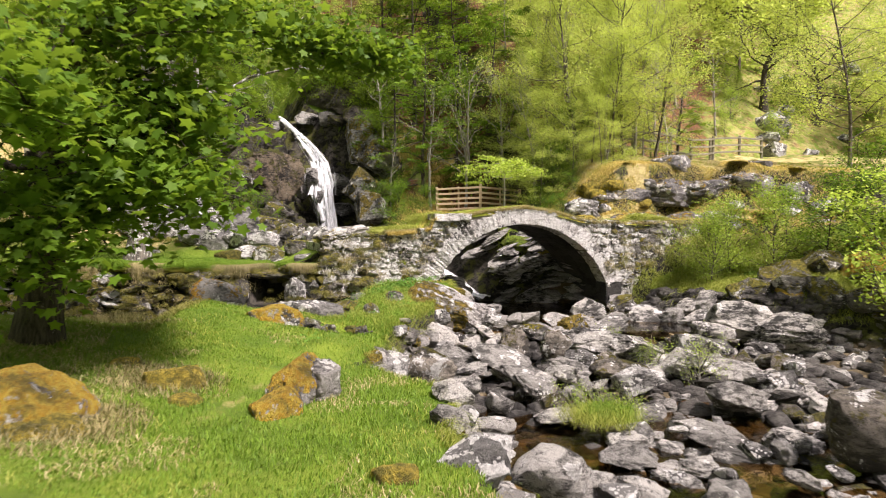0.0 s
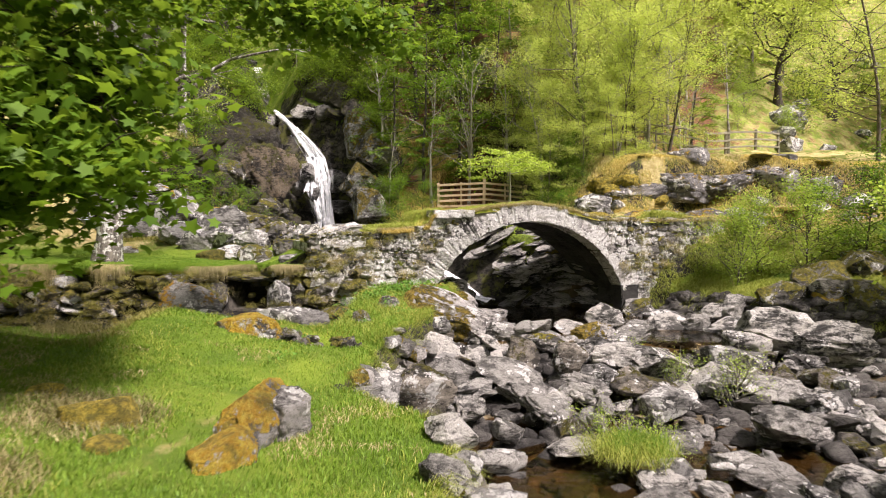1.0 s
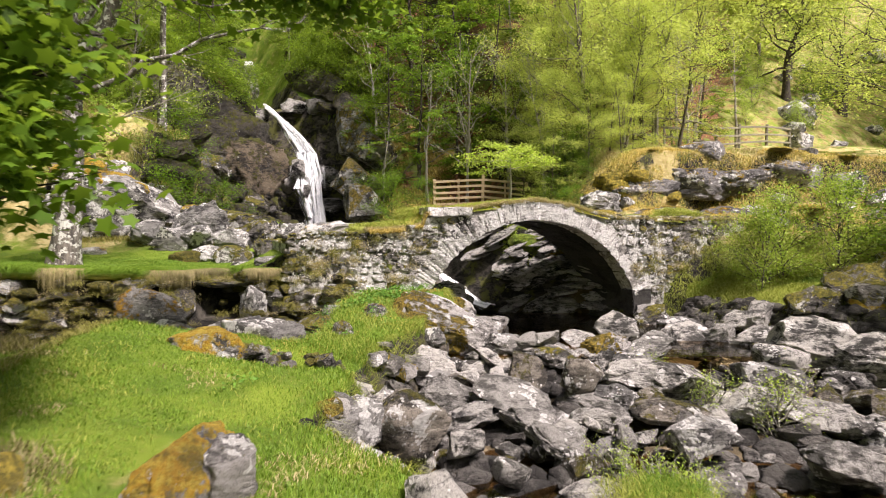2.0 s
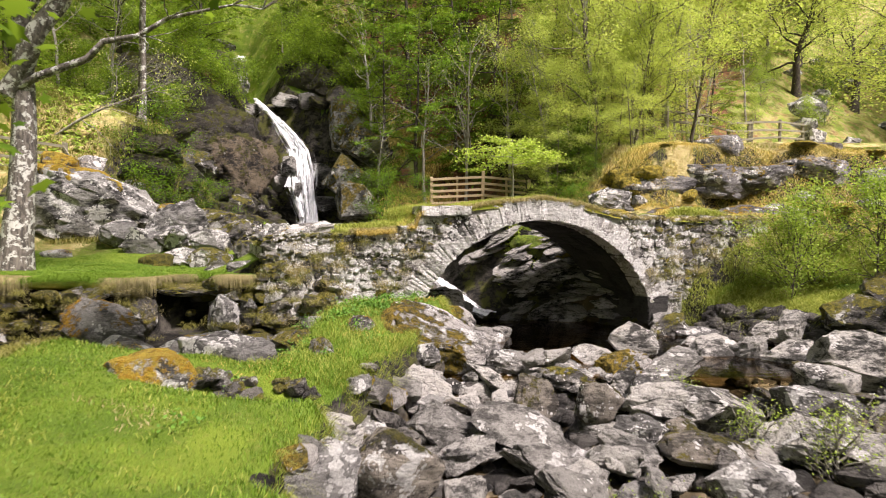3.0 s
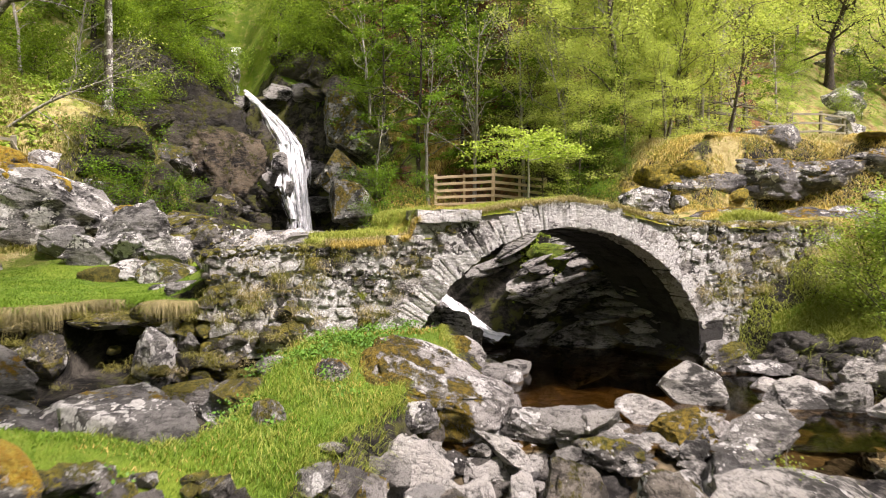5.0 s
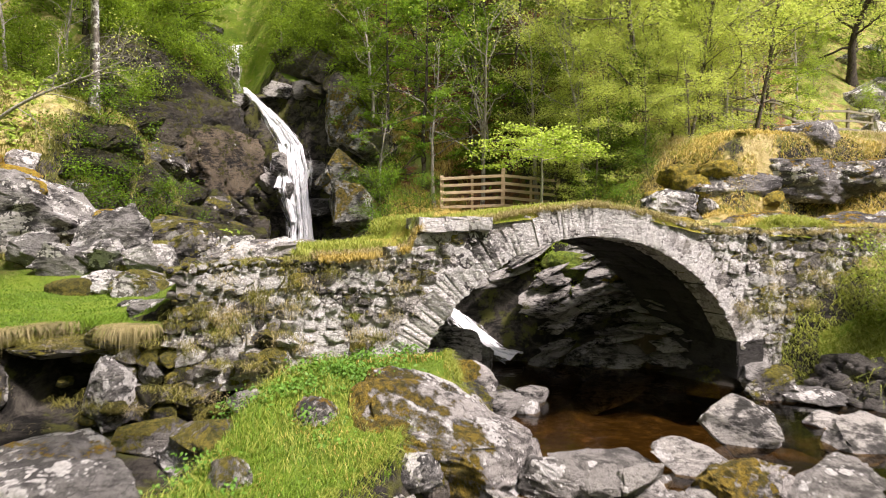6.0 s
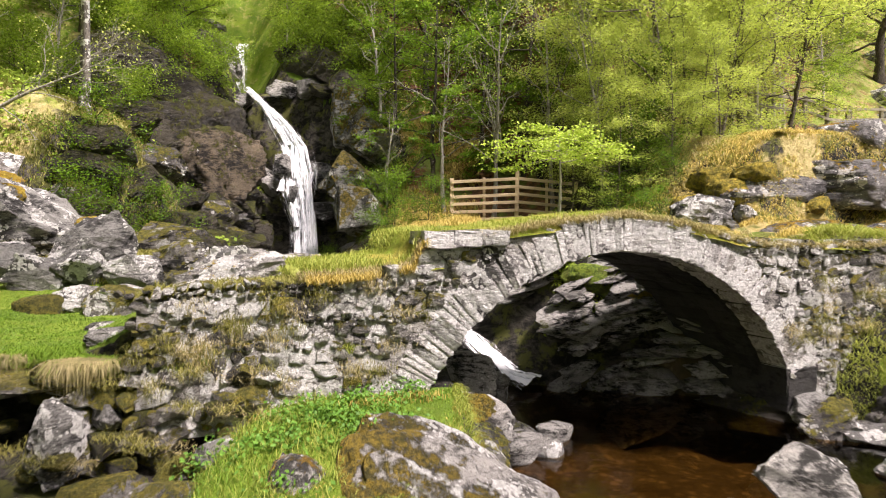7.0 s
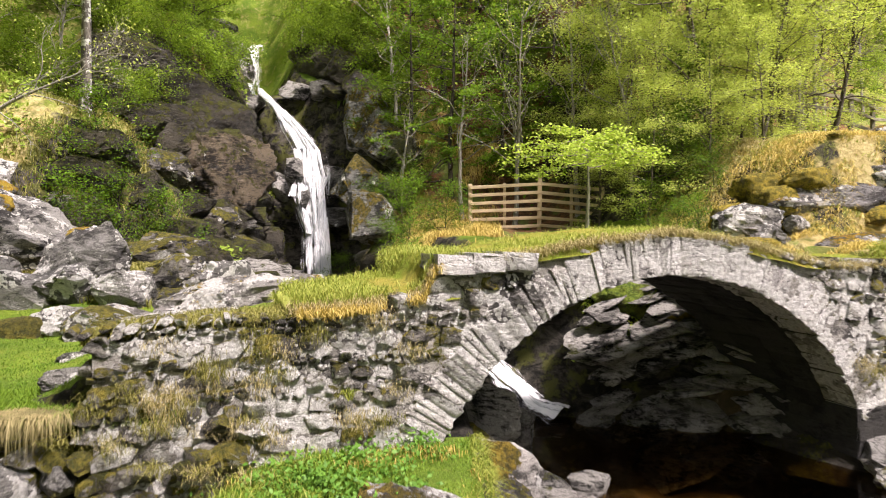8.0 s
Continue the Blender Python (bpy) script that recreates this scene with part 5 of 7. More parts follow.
def gravel(count, small, big, sub, seed):
    rnd = np.random.RandomState(seed)
    src = rock_mesh(31 + seed, 9, 0.05 if sub > 2 else 0.2, sub)
    base = np.array([p.co[:] for p in src.vertices])
    tri = np.array([p.vertices[:] for p in src.polygons])
    y = 17.3 - 30 * rnd.rand(count) ** 1.35
    xl, xr = bank_left(y), bank_right(y)
    x = xl + 0.35 + (xr - xl) * rnd.rand(count)
    x = np.where(y > 13.8, xr - 0.7 + 1.3 * rnd.rand(count), x)
    size = rnd.uniform(small, big, count) * np.array((1.3, 1.0, 0.7))[:, None]
    a, b = rnd.uniform(0, 6.28, count)[:, None], rnd.uniform(-0.5, 0.5, count)[:, None]
    v = base[None] * size.T[:, None]
    v = np.stack([v[..., 0] * np.cos(b) - v[..., 2] * np.sin(b), v[..., 1], v[..., 0] * np.sin(b) + v[..., 2] * np.cos(b)], -1)
    v = np.stack([v[..., 0] * np.cos(a) - v[..., 1] * np.sin(a), v[..., 0] * np.sin(a) + v[..., 1] * np.cos(a), v[..., 2]], -1)
    v = v + np.stack([x, y, ground(x, y) + 0.3 * size[2]], 1)[:, None]
    f = tri[None] + (np.arange(count) * len(base))[:, None, None]
    return mesh_from("gravel", v.reshape(-1, 3), f.reshape(-1, 3), M_BED_SHADE)


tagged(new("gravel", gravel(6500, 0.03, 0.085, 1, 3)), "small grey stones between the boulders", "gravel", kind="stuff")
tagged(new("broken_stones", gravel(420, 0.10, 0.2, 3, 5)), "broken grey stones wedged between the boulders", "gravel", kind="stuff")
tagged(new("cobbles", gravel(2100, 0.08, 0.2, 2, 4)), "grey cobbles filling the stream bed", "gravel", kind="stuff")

# ---- the bridge ----
ARCH_S, ARCH_Z, ARCH_R, RING, WIDTH = 2.86, -0.87, 2.85, 0.40, 2.0


def bridge_place(s, n, z):
    p = BA + BU * s + BN * n
    return Vector((p[0], p[1], z))


def arch_under(s):
    d = ARCH_R ** 2 - (s - ARCH_S) ** 2
    return ARCH_Z + math.sqrt(d) if d > 0 else -1.0


def deck_top(s):
    return float(np.interp(s, (-2.6, -1.6, -0.4, 0.25, 0.3, 1.2, 2.0, 2.9, 3.7, 4.5, 5.2, 6.2, 9.0), (1.55, 1.66, 1.72, 1.82, 2.06, 2.16, 2.28, 2.36, 2.26, 2.08, 2.0, 1.98, 2.0)))


LEFT_FOOT, RIGHT_FOOT = 0.24, 5.45
BRIDGE = empty("stone_bridge")
tagged(BRIDGE, "old humpback packhorse bridge of grey lichen-blotched rubble, turf on its deck", "bridge")


def bridge_core():
    bm = bmesh.new()
    cuts = sorted(set([-2.4 + 0.15 * k for k in range(76)] + [LEFT_FOOT, RIGHT_FOOT]))
    rows = []
    for s in cuts:
        top = deck_top(s) - 0.03
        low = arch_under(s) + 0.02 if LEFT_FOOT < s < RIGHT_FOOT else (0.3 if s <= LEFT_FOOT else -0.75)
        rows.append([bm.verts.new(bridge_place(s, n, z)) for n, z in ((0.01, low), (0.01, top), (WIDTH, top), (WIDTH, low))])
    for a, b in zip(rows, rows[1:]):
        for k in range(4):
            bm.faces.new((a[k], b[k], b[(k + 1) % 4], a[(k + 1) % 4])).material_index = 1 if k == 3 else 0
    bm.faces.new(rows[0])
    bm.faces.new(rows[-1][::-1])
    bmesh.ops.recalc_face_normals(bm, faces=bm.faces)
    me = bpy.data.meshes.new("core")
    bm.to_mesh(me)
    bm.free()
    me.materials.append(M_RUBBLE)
    me.materials.append(M_VAULT_SHADE)
    return me


part("core", bridge_core(), BRIDGE, "small rubble and earth between the larger stones")


def stone_mesh(seed, sides=7, square=False):
    """A rubble stone with an irregular rounded face, one metre across, facing -y."""
    rnd = random.Random(seed)
    bm = bmesh.new()
    rings = []
    if square:
        base = [(-0.5, -0.5), (0.0, -0.52), (0.5, -0.5), (0.5, 0.5), (0.0, 0.51), (-0.5, 0.5)]
        base = [(x + rnd.uniform(-0.05, 0.05), z + rnd.uniform(-0.05, 0.05)) for x, z in base]
    else:
        base = []
        for k in range(sides):
            a = 2 * math.pi * (k + rnd.uniform(-0.25, 0.25)) / sides
            r = rnd.uniform(0.8, 1.14) * 0.5 / max(abs(math.cos(a)), abs(math.sin(a))) ** 0.6
            base.append((r * math.cos(a), r * math.sin(a)))
    flat = 0.55 if square else 1.0
    tilt_x, tilt_z = flat * rnd.uniform(-0.1, 0.1), flat * rnd.uniform(-0.1, 0.1)
    for y, k in ((0.5, 0.97), (-0.47, 1.0), (-0.50, 0.97), (-0.51, 0.78)) if square else ((0.5, 0.96), (-0.43, 1.0), (-0.49, 0.94), (-0.52, 0.68)):
        rings.append([bm.verts.new((x * k, y + (tilt_x * x + tilt_z * z if y < 0 else 0) + (flat * rnd.uniform(-0.04, 0.04) if y < -0.4 else 0), z * k)) for x, z in base])
    for a, b in zip(rings, rings[1:]):
        for k in range(len(a)):
            bm.faces.new((a[k], a[(k + 1) % len(a)], b[(k + 1) % len(a)], b[k]))
    bm.faces.new(rings[-1])
    bmesh.ops.recalc_face_normals(bm, faces=bm.faces)
    for f in bm.faces:
        f.smooth = True
    for e in bm.edges:
        if len(e.link_faces) == 2 and e.calc_face_angle(0) > 0.45:
            e.smooth = False
    me = bpy.data.meshes.new("stone")
    bm.to_mesh(me)
    bm.free()
    return me


def dressed(me, mat):
    me = me.copy()
    me.materials.append(mat)
    return me


RUBBLE = [dressed(stone_mesh(k, 5 + k % 3), M_RUBBLE) for k in range(14)]
MOSSED = [dressed(stone_mesh(80 + k, 6 + k % 3), M_MOSSY) for k in range(6)]
MOSSBLOCKS = [dressed(stone_mesh(90 + k, square=True), M_RUBBLE) for k in range(5)]
BLOCKS = [dressed(stone_mesh(40 + k, square=True), M_BRIDGE) for k in range(10)]
PIER = [dressed(stone_mesh(70 + k, square=True), M_VAULT_SHADE) for k in range(5)]
VAULT = [dressed(stone_mesh(60 + k, square=True), M_VAULT_SHADE) for k in range(6)]
FACE = Matrix(((BU[0], BN[0], 0, 0), (BU[1], BN[1], 0, 0), (0, 0, 1, 0), (0, 0, 0, 1)))     # x along the face, y into it


def bridge_stone(name, mesh, s, n, z, w, d, h, tilt=0.0):
    ob = new(name, mesh)
    ob.parent = BRIDGE
    ob.matrix_local = Matrix.Translation(bridge_place(s, n, z)) @ FACE @ Matrix.Rotation(tilt, 4, "Y") @ Matrix.Diagonal((w, d, h, 1))
    return ob


# the ring: thin slates on edge, fanned round the arch; further rows line the vault
random.seed(21)
START, STOP = math.asin((LEFT_FOOT - ARCH_S) / ARCH_R), math.asin((RIGHT_FOOT - ARCH_S) / ARCH_R)
for row in range(4):
    a = START + 0.01
    while a < STOP:
        thick = random.uniform(0.05, 0.09 if a < -0.35 else 0.12) if row == 0 else random.uniform(0.14, 0.26)
        step = thick / ARCH_R
        deep = RING * random.uniform(0.9, 1.08)
        mid = a + step / 2
        r = ARCH_R + deep / 2 + random.uniform(-0.01, 0.008)
        lean = random.uniform(-0.02, 0.02)
        n = (0.208 + random.uniform(-0.012, 0.008)) if row == 0 else 0.25 + 0.5 * row
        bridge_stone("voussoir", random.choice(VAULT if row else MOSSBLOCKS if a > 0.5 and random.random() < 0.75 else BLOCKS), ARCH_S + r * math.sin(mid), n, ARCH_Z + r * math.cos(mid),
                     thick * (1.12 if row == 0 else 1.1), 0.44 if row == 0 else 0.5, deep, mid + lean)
        a += step
# pier courses under the right springing
for row in range(4):
    z = -0.5
    while z < 0.32:
        h = random.uniform(0.14, 0.24)
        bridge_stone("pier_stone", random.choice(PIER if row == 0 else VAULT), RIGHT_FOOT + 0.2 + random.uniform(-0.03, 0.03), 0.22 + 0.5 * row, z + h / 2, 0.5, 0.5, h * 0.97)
        z += h


def wall_rubble(s0, s1, low, skip=0.0):
    """Random rubble in rough courses between two ends of the face, kept clear of the ring."""
    z = low
    while z < 2.2:
        h = random.choice((0.06, 0.08, 0.1, 0.14, 0.18, 0.23))
        s = s0 + random.uniform(-0.1, 0.1)
        while s < s1:
            w = min(0.4, h * random.uniform(0.9, 2.2))
            mid, zz = s + w / 2, z + h / 2 + random.uniform(-0.03, 0.03)
            clear = mid < LEFT_FOOT - 0.38 and zz < 0.6 or min(math.hypot(q - ARCH_S, zz - ARCH_Z) for q in (mid - w * 0.4, mid + w * 0.4)) > ARCH_R + RING + 0.04
            outside = mid < LEFT_FOOT - 0.1 or mid > RIGHT_FOOT + 0.5 or clear
            p = bridge_place(mid, -0.1, 0)
            if outside and clear and zz + h / 2 < deck_top(mid) + 0.13 and zz > height(p[0], p[1]) - 0.2:
                bridge_stone("wall_stone", random.choice(MOSSED if (mid < -1.2 or mid > 5.6) and random.random() < 0.5 or random.random() < 0.16 else RUBBLE), mid, 0.172 + random.uniform(-0.03, 0.012), zz, w * random.uniform(0.86, 1.06), 0.36, h * random.uniform(0.85, 1.14), random.uniform(-0.3, 0.3))
            s += w
        z += h * 0.97


wall_rubble(-2.5, 3.0, 0.35)
wall_rubble(2.9, 8.6, -0.3)
for k in range(3):
    bridge_stone("cap_stone", BLOCKS[k], 0.48 + 0.31 * k, 0.16, 2.12 + 0.012 * k, 0.33, 0.5, 0.17, 0.03)


def turf_mesh(s0, s1, n0, n1, rise, edge_drop):
    """A cushion of turf over the deck, sagging over its edges."""
    ss, nn = np.arange(s0, s1, 0.07), np.linspace(n0, n1, 28)
    S, N = np.meshgrid(ss, nn)
    u = (N - n0) / (n1 - n0)
    dome = (1 - np.abs(2 * u - 1) ** 6) * sm(s0 - 0.02, s0 + 0.4, S) * (1 - sm(s1 - 0.4, s1, S))
    z = np.interp(S, ss, [deck_top(q) for q in ss]) - edge_drop + (rise + edge_drop) * dome + 0.05 * fbm(S, N, 2.3) + 0.05 * fbm(S, N + 5, 0.9)
    n2 = N + 0.05 * fbm(S, N + 7, 1.7) + 0.16 * fbm(S, N * 0 + 3, 1.1)
    v = np.stack([BA[0] + BU[0] * S + BN[0] * n2, BA[1] + BU[1] * S + BN[1] * n2, z], -1).reshape(-1, 3)
    m = len(ss)
    i = (np.arange(len(nn) - 1)[:, None] * m + np.arange(m - 1)[None]).ravel()
    me = smooth(mesh_from("turf", v, np.stack([i, i + 1, i + m + 1, i + m], 1), M_TURF))
    return me


def turf_material():
    n = Nodes("turf")
    c = n.mix(n.ramp(n.noise(2.0, 5, 0.7), 0.35, 0.65), (0.20, 0.27, 0.025), (0.36, 0.31, 0.06))
    c = n.mix(n.ramp(n.noise(9, 5, 0.7), 0.45, 0.7), c, (0.17, 0.17, 0.03))
    n.bump(n.noise(22, 6, 0.8), 1.0, 0.06)
    return n.done(c, 0.95, 0.15)


M_TURF = turf_material()
part("turf", turf_mesh(0.75, 9.0, -0.02, 2.0, 0.10, 0.05), BRIDGE, "yellow-green turf along the deck")
part("turf", turf_mesh(-0.85, 0.75, 0.02, 2.1, 0.15, 0.26), BRIDGE, "golden mossy turf hanging over the wall")

# ---- the ledge: stacked blocks under the terrace edge ----
random.seed(33)
LEDGE = empty("stone_ledge")
tagged(LEDGE, "dark mossy stacked blocks holding up the terrace edge", "wall", kind="structure")
x = -10.5
while x < -1.9:
    w = random.uniform(0.2, 0.48)
    e = float(terrace_edge(x + w / 2))
    low = height(x + w / 2, e - 0.55) - 0.1
    z = low
    while z < 0.78:
        h = random.uniform(0.1, 0.25)
        if random.random() < 0.76 and not (-4.45 < x + w / 2 < -3.35 and z < 0.5):
            me = coated(rock_mesh(random.choice((5, 6, 7, 8, 15, 16, 24)), 15, 0.02, 3), random.choice((M_LEDGE, M_LEDGE, M_LICHEN, M_MOSSY, M_MOSSY, M_MOSSY, M_CLIFF)))
            ob = new("ledge_stone", me)
            ob.parent = LEDGE
            ob.matrix_local = pose(x + w / 2 + random.uniform(-0.1, 0.1), e + 0.02 + random.uniform(-0.16, 0.1) - 0.14 * (0.9 - z), z + h / 2, random.uniform(-16, 16), random.uniform(-16, 16), 20 + random.uniform(-35, 35)) @ Matrix.Diagonal((w * 0.62, 0.34, h * 0.62, 1))
        z += h * 0.9
    x += w * 0.85

rock("flat dark slab roofing a hollow under the terrace", -3.9, 14.5, 0.8, 1.2, 0.7, 0.2, 20, 4, 3, M_LEDGE, 27, 14, 0.04, 4, 0.05, "roof_slab", "stones round the hollow")
rock("mossy block beside the dark hollow", -4.55, 13.95, 0.42, 0.55, 0.6, 0.75, 30, 0, 5, M_MOSSY, 6, 12, 0.06, 4, 0.0, "block", "stones round the hollow")
rock("lichen-white block beside the dark hollow", -3.3, 14.15, 0.4, 0.5, 0.6, 0.75, 10, 0, -5, M_LICHEN, 16, 12, 0.06, 4, 0.0, "block", "stones round the hollow")


def lip_mesh():
    """Turf that hangs out over the stones like a rolled edge, thicker here and thinner there."""
    xs_ = np.arange(-10.5, -2.2, 0.06)
    out_ = 0.20 + 0.14 * fbm(xs_, xs_ * 0 + 4, 1.4)
    thick_ = 0.15 + 0.08 * fbm(xs_, xs_ * 0 + 9, 1.1)
    back = np.linspace(-1.0, 1.0, 15)
    v = []
    for q in back:
        bulge = math.cos(q * math.pi / 2) ** 0.6
        y_ = terrace_edge(xs_) + 0.34 - (0.34 + out_) * bulge + 0.03 * fbm(xs_, xs_ * 0 + 6 * q, 3.0)
        z_ = 0.97 + 0.08 * sm(-4, -8, xs_) + thick_ * (q * 0.9 - 0.45) * (0.35 + 0.65 * bulge) + 0.035 * fbm(xs_, xs_ * 0 + 5 * q, 4.0)
        v.append(np.stack([xs_, y_, z_], 1))
    m = len(xs_)
    i = (np.arange(len(back) - 1)[:, None] * m + np.arange(m - 1)[None]).ravel()
    return smooth(mesh_from("turf_lip", np.concatenate(v), np.stack([i, i + 1, i + m + 1, i + m], 1), M_TURF))


part("turf_lip", lip_mesh(), LEDGE, "overhanging roll of green and straw turf")
rl = np.random.RandomState(36)
tx = rl.uniform(-9.0, -1.9, 70)
tz = rl.uniform(0.0, 0.95, 70)
lx, ly, lz = [], [], []
for a_, c_ in zip(tx, tz):
    m_ = rl.randint(60, 150)
    lx.append(a_ + rl.normal(0, 0.08, m_))
    ly.append(terrace_edge(a_) - 0.42 - 0.25 * (0.9 - c_) + rl.normal(0, 0.04, m_))
    lz.append(c_ + rl.normal(0, 0.03, m_))
LEDGE_TUFTS = [np.concatenate(q) for q in (lx, ly, lz)]
for k in range(20):
    x = rl.uniform(-9.0, -1.9)
    z = rl.uniform(-0.05, 0.9)
    w = rl.uniform(0.12, 0.28)
    rock("cushion of olive moss on the stone ledge", x, float(terrace_edge(x)) - 0.40 - 0.25 * (0.9 - z), z, w * 1.4, w, w * 0.7, rl.uniform(0, 90), 0, 0, M_CUSHION, int(rl.choice((10, 12, 13))), 6, 0.5, 3, 0.0, "moss_cushion", "moss cushions on the ledge")

# ---- fences ----
def box_mesh(name, w, d, h, mat, worn=0.012):
    bm = bmesh.new()
    bmesh.ops.create_cube(bm, size=1.0)
    for v in bm.verts:
        v.co = (v.co.x * w, v.co.y * d, v.co.z * h)
    bmesh.ops.bevel(bm, geom=bm.edges[:], offset=worn, segments=1, affect="EDGES")
    me = bpy.data.meshes.new(name)
    bm.to_mesh(me)
    bm.free()
    me.materials.append(mat)
    return me


def fence(label, posts, tall, rails, mat, gap_low=0.12, between=0):
    """Posts at the given places (x, y, ground height) with rails from one to the next."""
    ob = empty("wooden_fence", Matrix.Translation(posts[0]))
    tagged(ob, label, "fence")
    inv = Matrix.Translation(-Vector(posts[0]))
    post = box_mesh("post", 0.11, 0.11, 1.0, mat)
    stake = box_mesh("post", 0.08, 0.05, 1.0, mat)
    rail = box_mesh("rail", 1.0, 0.035, 0.085, mat, 0.006)
    for k, p in enumerate(posts):
        extra = 0.14 if k == 1 else random.uniform(0.0, 0.05)
        o = part("post", post, ob)
        o.matrix_local = inv @ pose(p[0], p[1], p[2] + (tall + extra) / 2 - 0.2, random.uniform(-1.5, 1.5), random.uniform(-1.5, 1.5)) @ Matrix.Diagonal((1, 1, tall + extra + 0.4, 1))
        if k + 1 == len(posts):
            break
        q = Vector(posts[k + 1])
        d = q - Vector(p)
        turn = math.degrees(math.atan2(d.y, d.x))
        pitch = -math.degrees(math.atan2(d.z, math.hypot(d.x, d.y)))
        c = (Vector(p) + q) / 2
        for r in range(rails):
            z = gap_low + (tall - gap_low - 0.08) * r / max(1, rails - 1)
            o = part("rail", rail, ob)
            o.matrix_local = inv @ pose(c.x, c.y, c.z + z + random.uniform(-0.01, 0.01), 0, 0, turn) @ pose(0, -0.06, 0, 0, pitch + random.uniform(-0.4, 0.4), 0) @ Matrix.Diagonal((d.length * 1.02, 1, 1, 1))
        for b in range(between):
            m = Vector(p) + d * (b + 1) / (between + 1)
            o = part("post", stake, ob)
            o.matrix_local = inv @ pose(m.x, m.y + 0.03, m.z + tall / 2 - 0.1) @ Matrix.Diagonal((1, 1, tall + 0.2, 1))
    return ob


random.seed(4)
fence("sawn brown timber fence with six rails beside the path", ((-0.3, 27.2, 2.42), (1.50, 27.0, 2.48), (3.22, 27.6, 2.35)), 1.32, 6, M_WOOD, 0.16, 1)
fence("weathered grey-green rail fence along the crest", [(x, y, height(x, y)) for x, y in ((6.2, 27.0), (8.0, 27.5), (9.75, 28.0), (11.3, 29.8), (12.9, 31.6), (13.2, 32.0), (15.2, 33.6), (17.2, 35.4))], 1.12, 3, M_GREYWOOD, 0.35)
fence("weathered grey rail fence on the slope", [(x, y, height(x, y)) for x, y in ((-14.4, 22.2), (-12.6, 22.5), (-10.75, 22.7), (-9.6, 22.2))], 1.05, 4, M_GREYWOOD, 0.2)


# ---- plants ----
def tubes(paths, sides=6):
    """Tapered round limbs along paths of (points, radii)."""
    vs, fs, base = [], [], 0
    for pts, radii in paths:
        pts, radii = np.array(pts), np.array(radii)
        tan = np.gradient(pts, axis=0)
        tan /= np.linalg.norm(tan, axis=1)[:, None] + 1e-9
        ref = np.where(np.abs(tan[:, 2:3]) > 0.9, np.array([[1.0, 0, 0]]), np.array([[0, 0, 1.0]]))
        a = np.cross(tan, ref)
        a /= np.linalg.norm(a, axis=1)[:, None] + 1e-9
        b = np.cross(tan, a)
        ang = np.arange(sides) * 2 * np.pi / sides
        ring = pts[:, None] + radii[:, None, None] * (a[:, None] * np.cos(ang)[None, :, None] + b[:, None] * np.sin(ang)[None, :, None])
        vs.append(ring.reshape(-1, 3))
        m = len(pts)
        i = (np.arange(m - 1)[:, None] * sides + np.arange(sides)[None]).ravel()
        j = (np.arange(m - 1)[:, None] * sides + (np.arange(sides)[None] + 1) % sides).ravel()
        fs.append(np.stack([i, j, j + sides, i + sides], 1) + base)
        base += m * sides
    return np.concatenate(vs), np.concatenate(fs)


def leaf_quads(centres, size, rnd, flat=0.5, lobed=False, lean_mesh=False):
    """Leaves at the centres, lying mostly flat; lobed ones have five points."""
    n = len(centres)
    up = rnd.normal(size=(n, 3)) * flat + np.array((0, -0.15, 1))
    up /= np.linalg.norm(up, axis=1)[:, None]
    a = np.cross(up, rnd.normal(size=(n, 3)))
    a /= np.linalg.norm(a, axis=1)[:, None] + 1e-9
    b = np.cross(up, a)
    s = size * rnd.uniform(0.6, 1.25, n)
    if lobed:
        ang = np.array((-90, -40, -8, 25, 55, 90, 125, 155, 188, 220)) * np.pi / 180
        rad = np.array((0.25, 0.5, 0.32, 0.62, 0.38, 0.7, 0.38, 0.62, 0.32, 0.5))
        xy = np.stack([rad * np.cos(ang), rad * np.sin(ang)], 1)
        v = centres[:, None] + s[:, None, None] * (a[:, None] * xy[None, :, :1] + b[:, None] * xy[None, :, 1:])
        droop = -0.25 * (rad ** 2)[None, :, None] * s[:, None, None] * np.array((0, 0, 1))[None, None]
        v = np.concatenate([(v + droop), centres[:, None]], 1)
        k = 11
        tri = np.array([(10, i, (i + 1) % 10) for i in range(10)])
        f = (tri[None] + (np.arange(n) * k)[:, None, None]).reshape(-1, 3)
        return v.reshape(-1, 3), f
    if lean_mesh:
        xy = np.array(((-0.36, -0.4), (0.40, -0.25), (0.0, 0.6)))
        v = centres[:, None] + s[:, None, None] * (a[:, None] * xy[None, :, :1] + b[:, None] * xy[None, :, 1:])
        return v.reshape(-1, 3), np.arange(3)[None] + (np.arange(n) * 3)[:, None]
    xy = np.array(((0, -0.5), (0.33, 0.02), (0, 0.55), (-0.33, 0.0)))
    v = centres[:, None] + s[:, None, None] * (a[:, None] * xy[None, :, :1] + b[:, None] * xy[None, :, 1:])
    f = np.arange(4)[None] + (np.arange(n) * 4)[:, None]
    return v.reshape(-1, 3), f


def bend(start, way, length, steps, rnd, wob, lift):
    pts, p, d = [np.array(start, float)], np.array(start, float), np.array(way, float)
    for _ in range(steps):
        d = d + rnd.normal(size=3) * wob + np.array((0, 0, lift))
        d /= np.linalg.norm(d)
        p = p + d * length / steps
        pts.append(p)
    return np.array(pts)


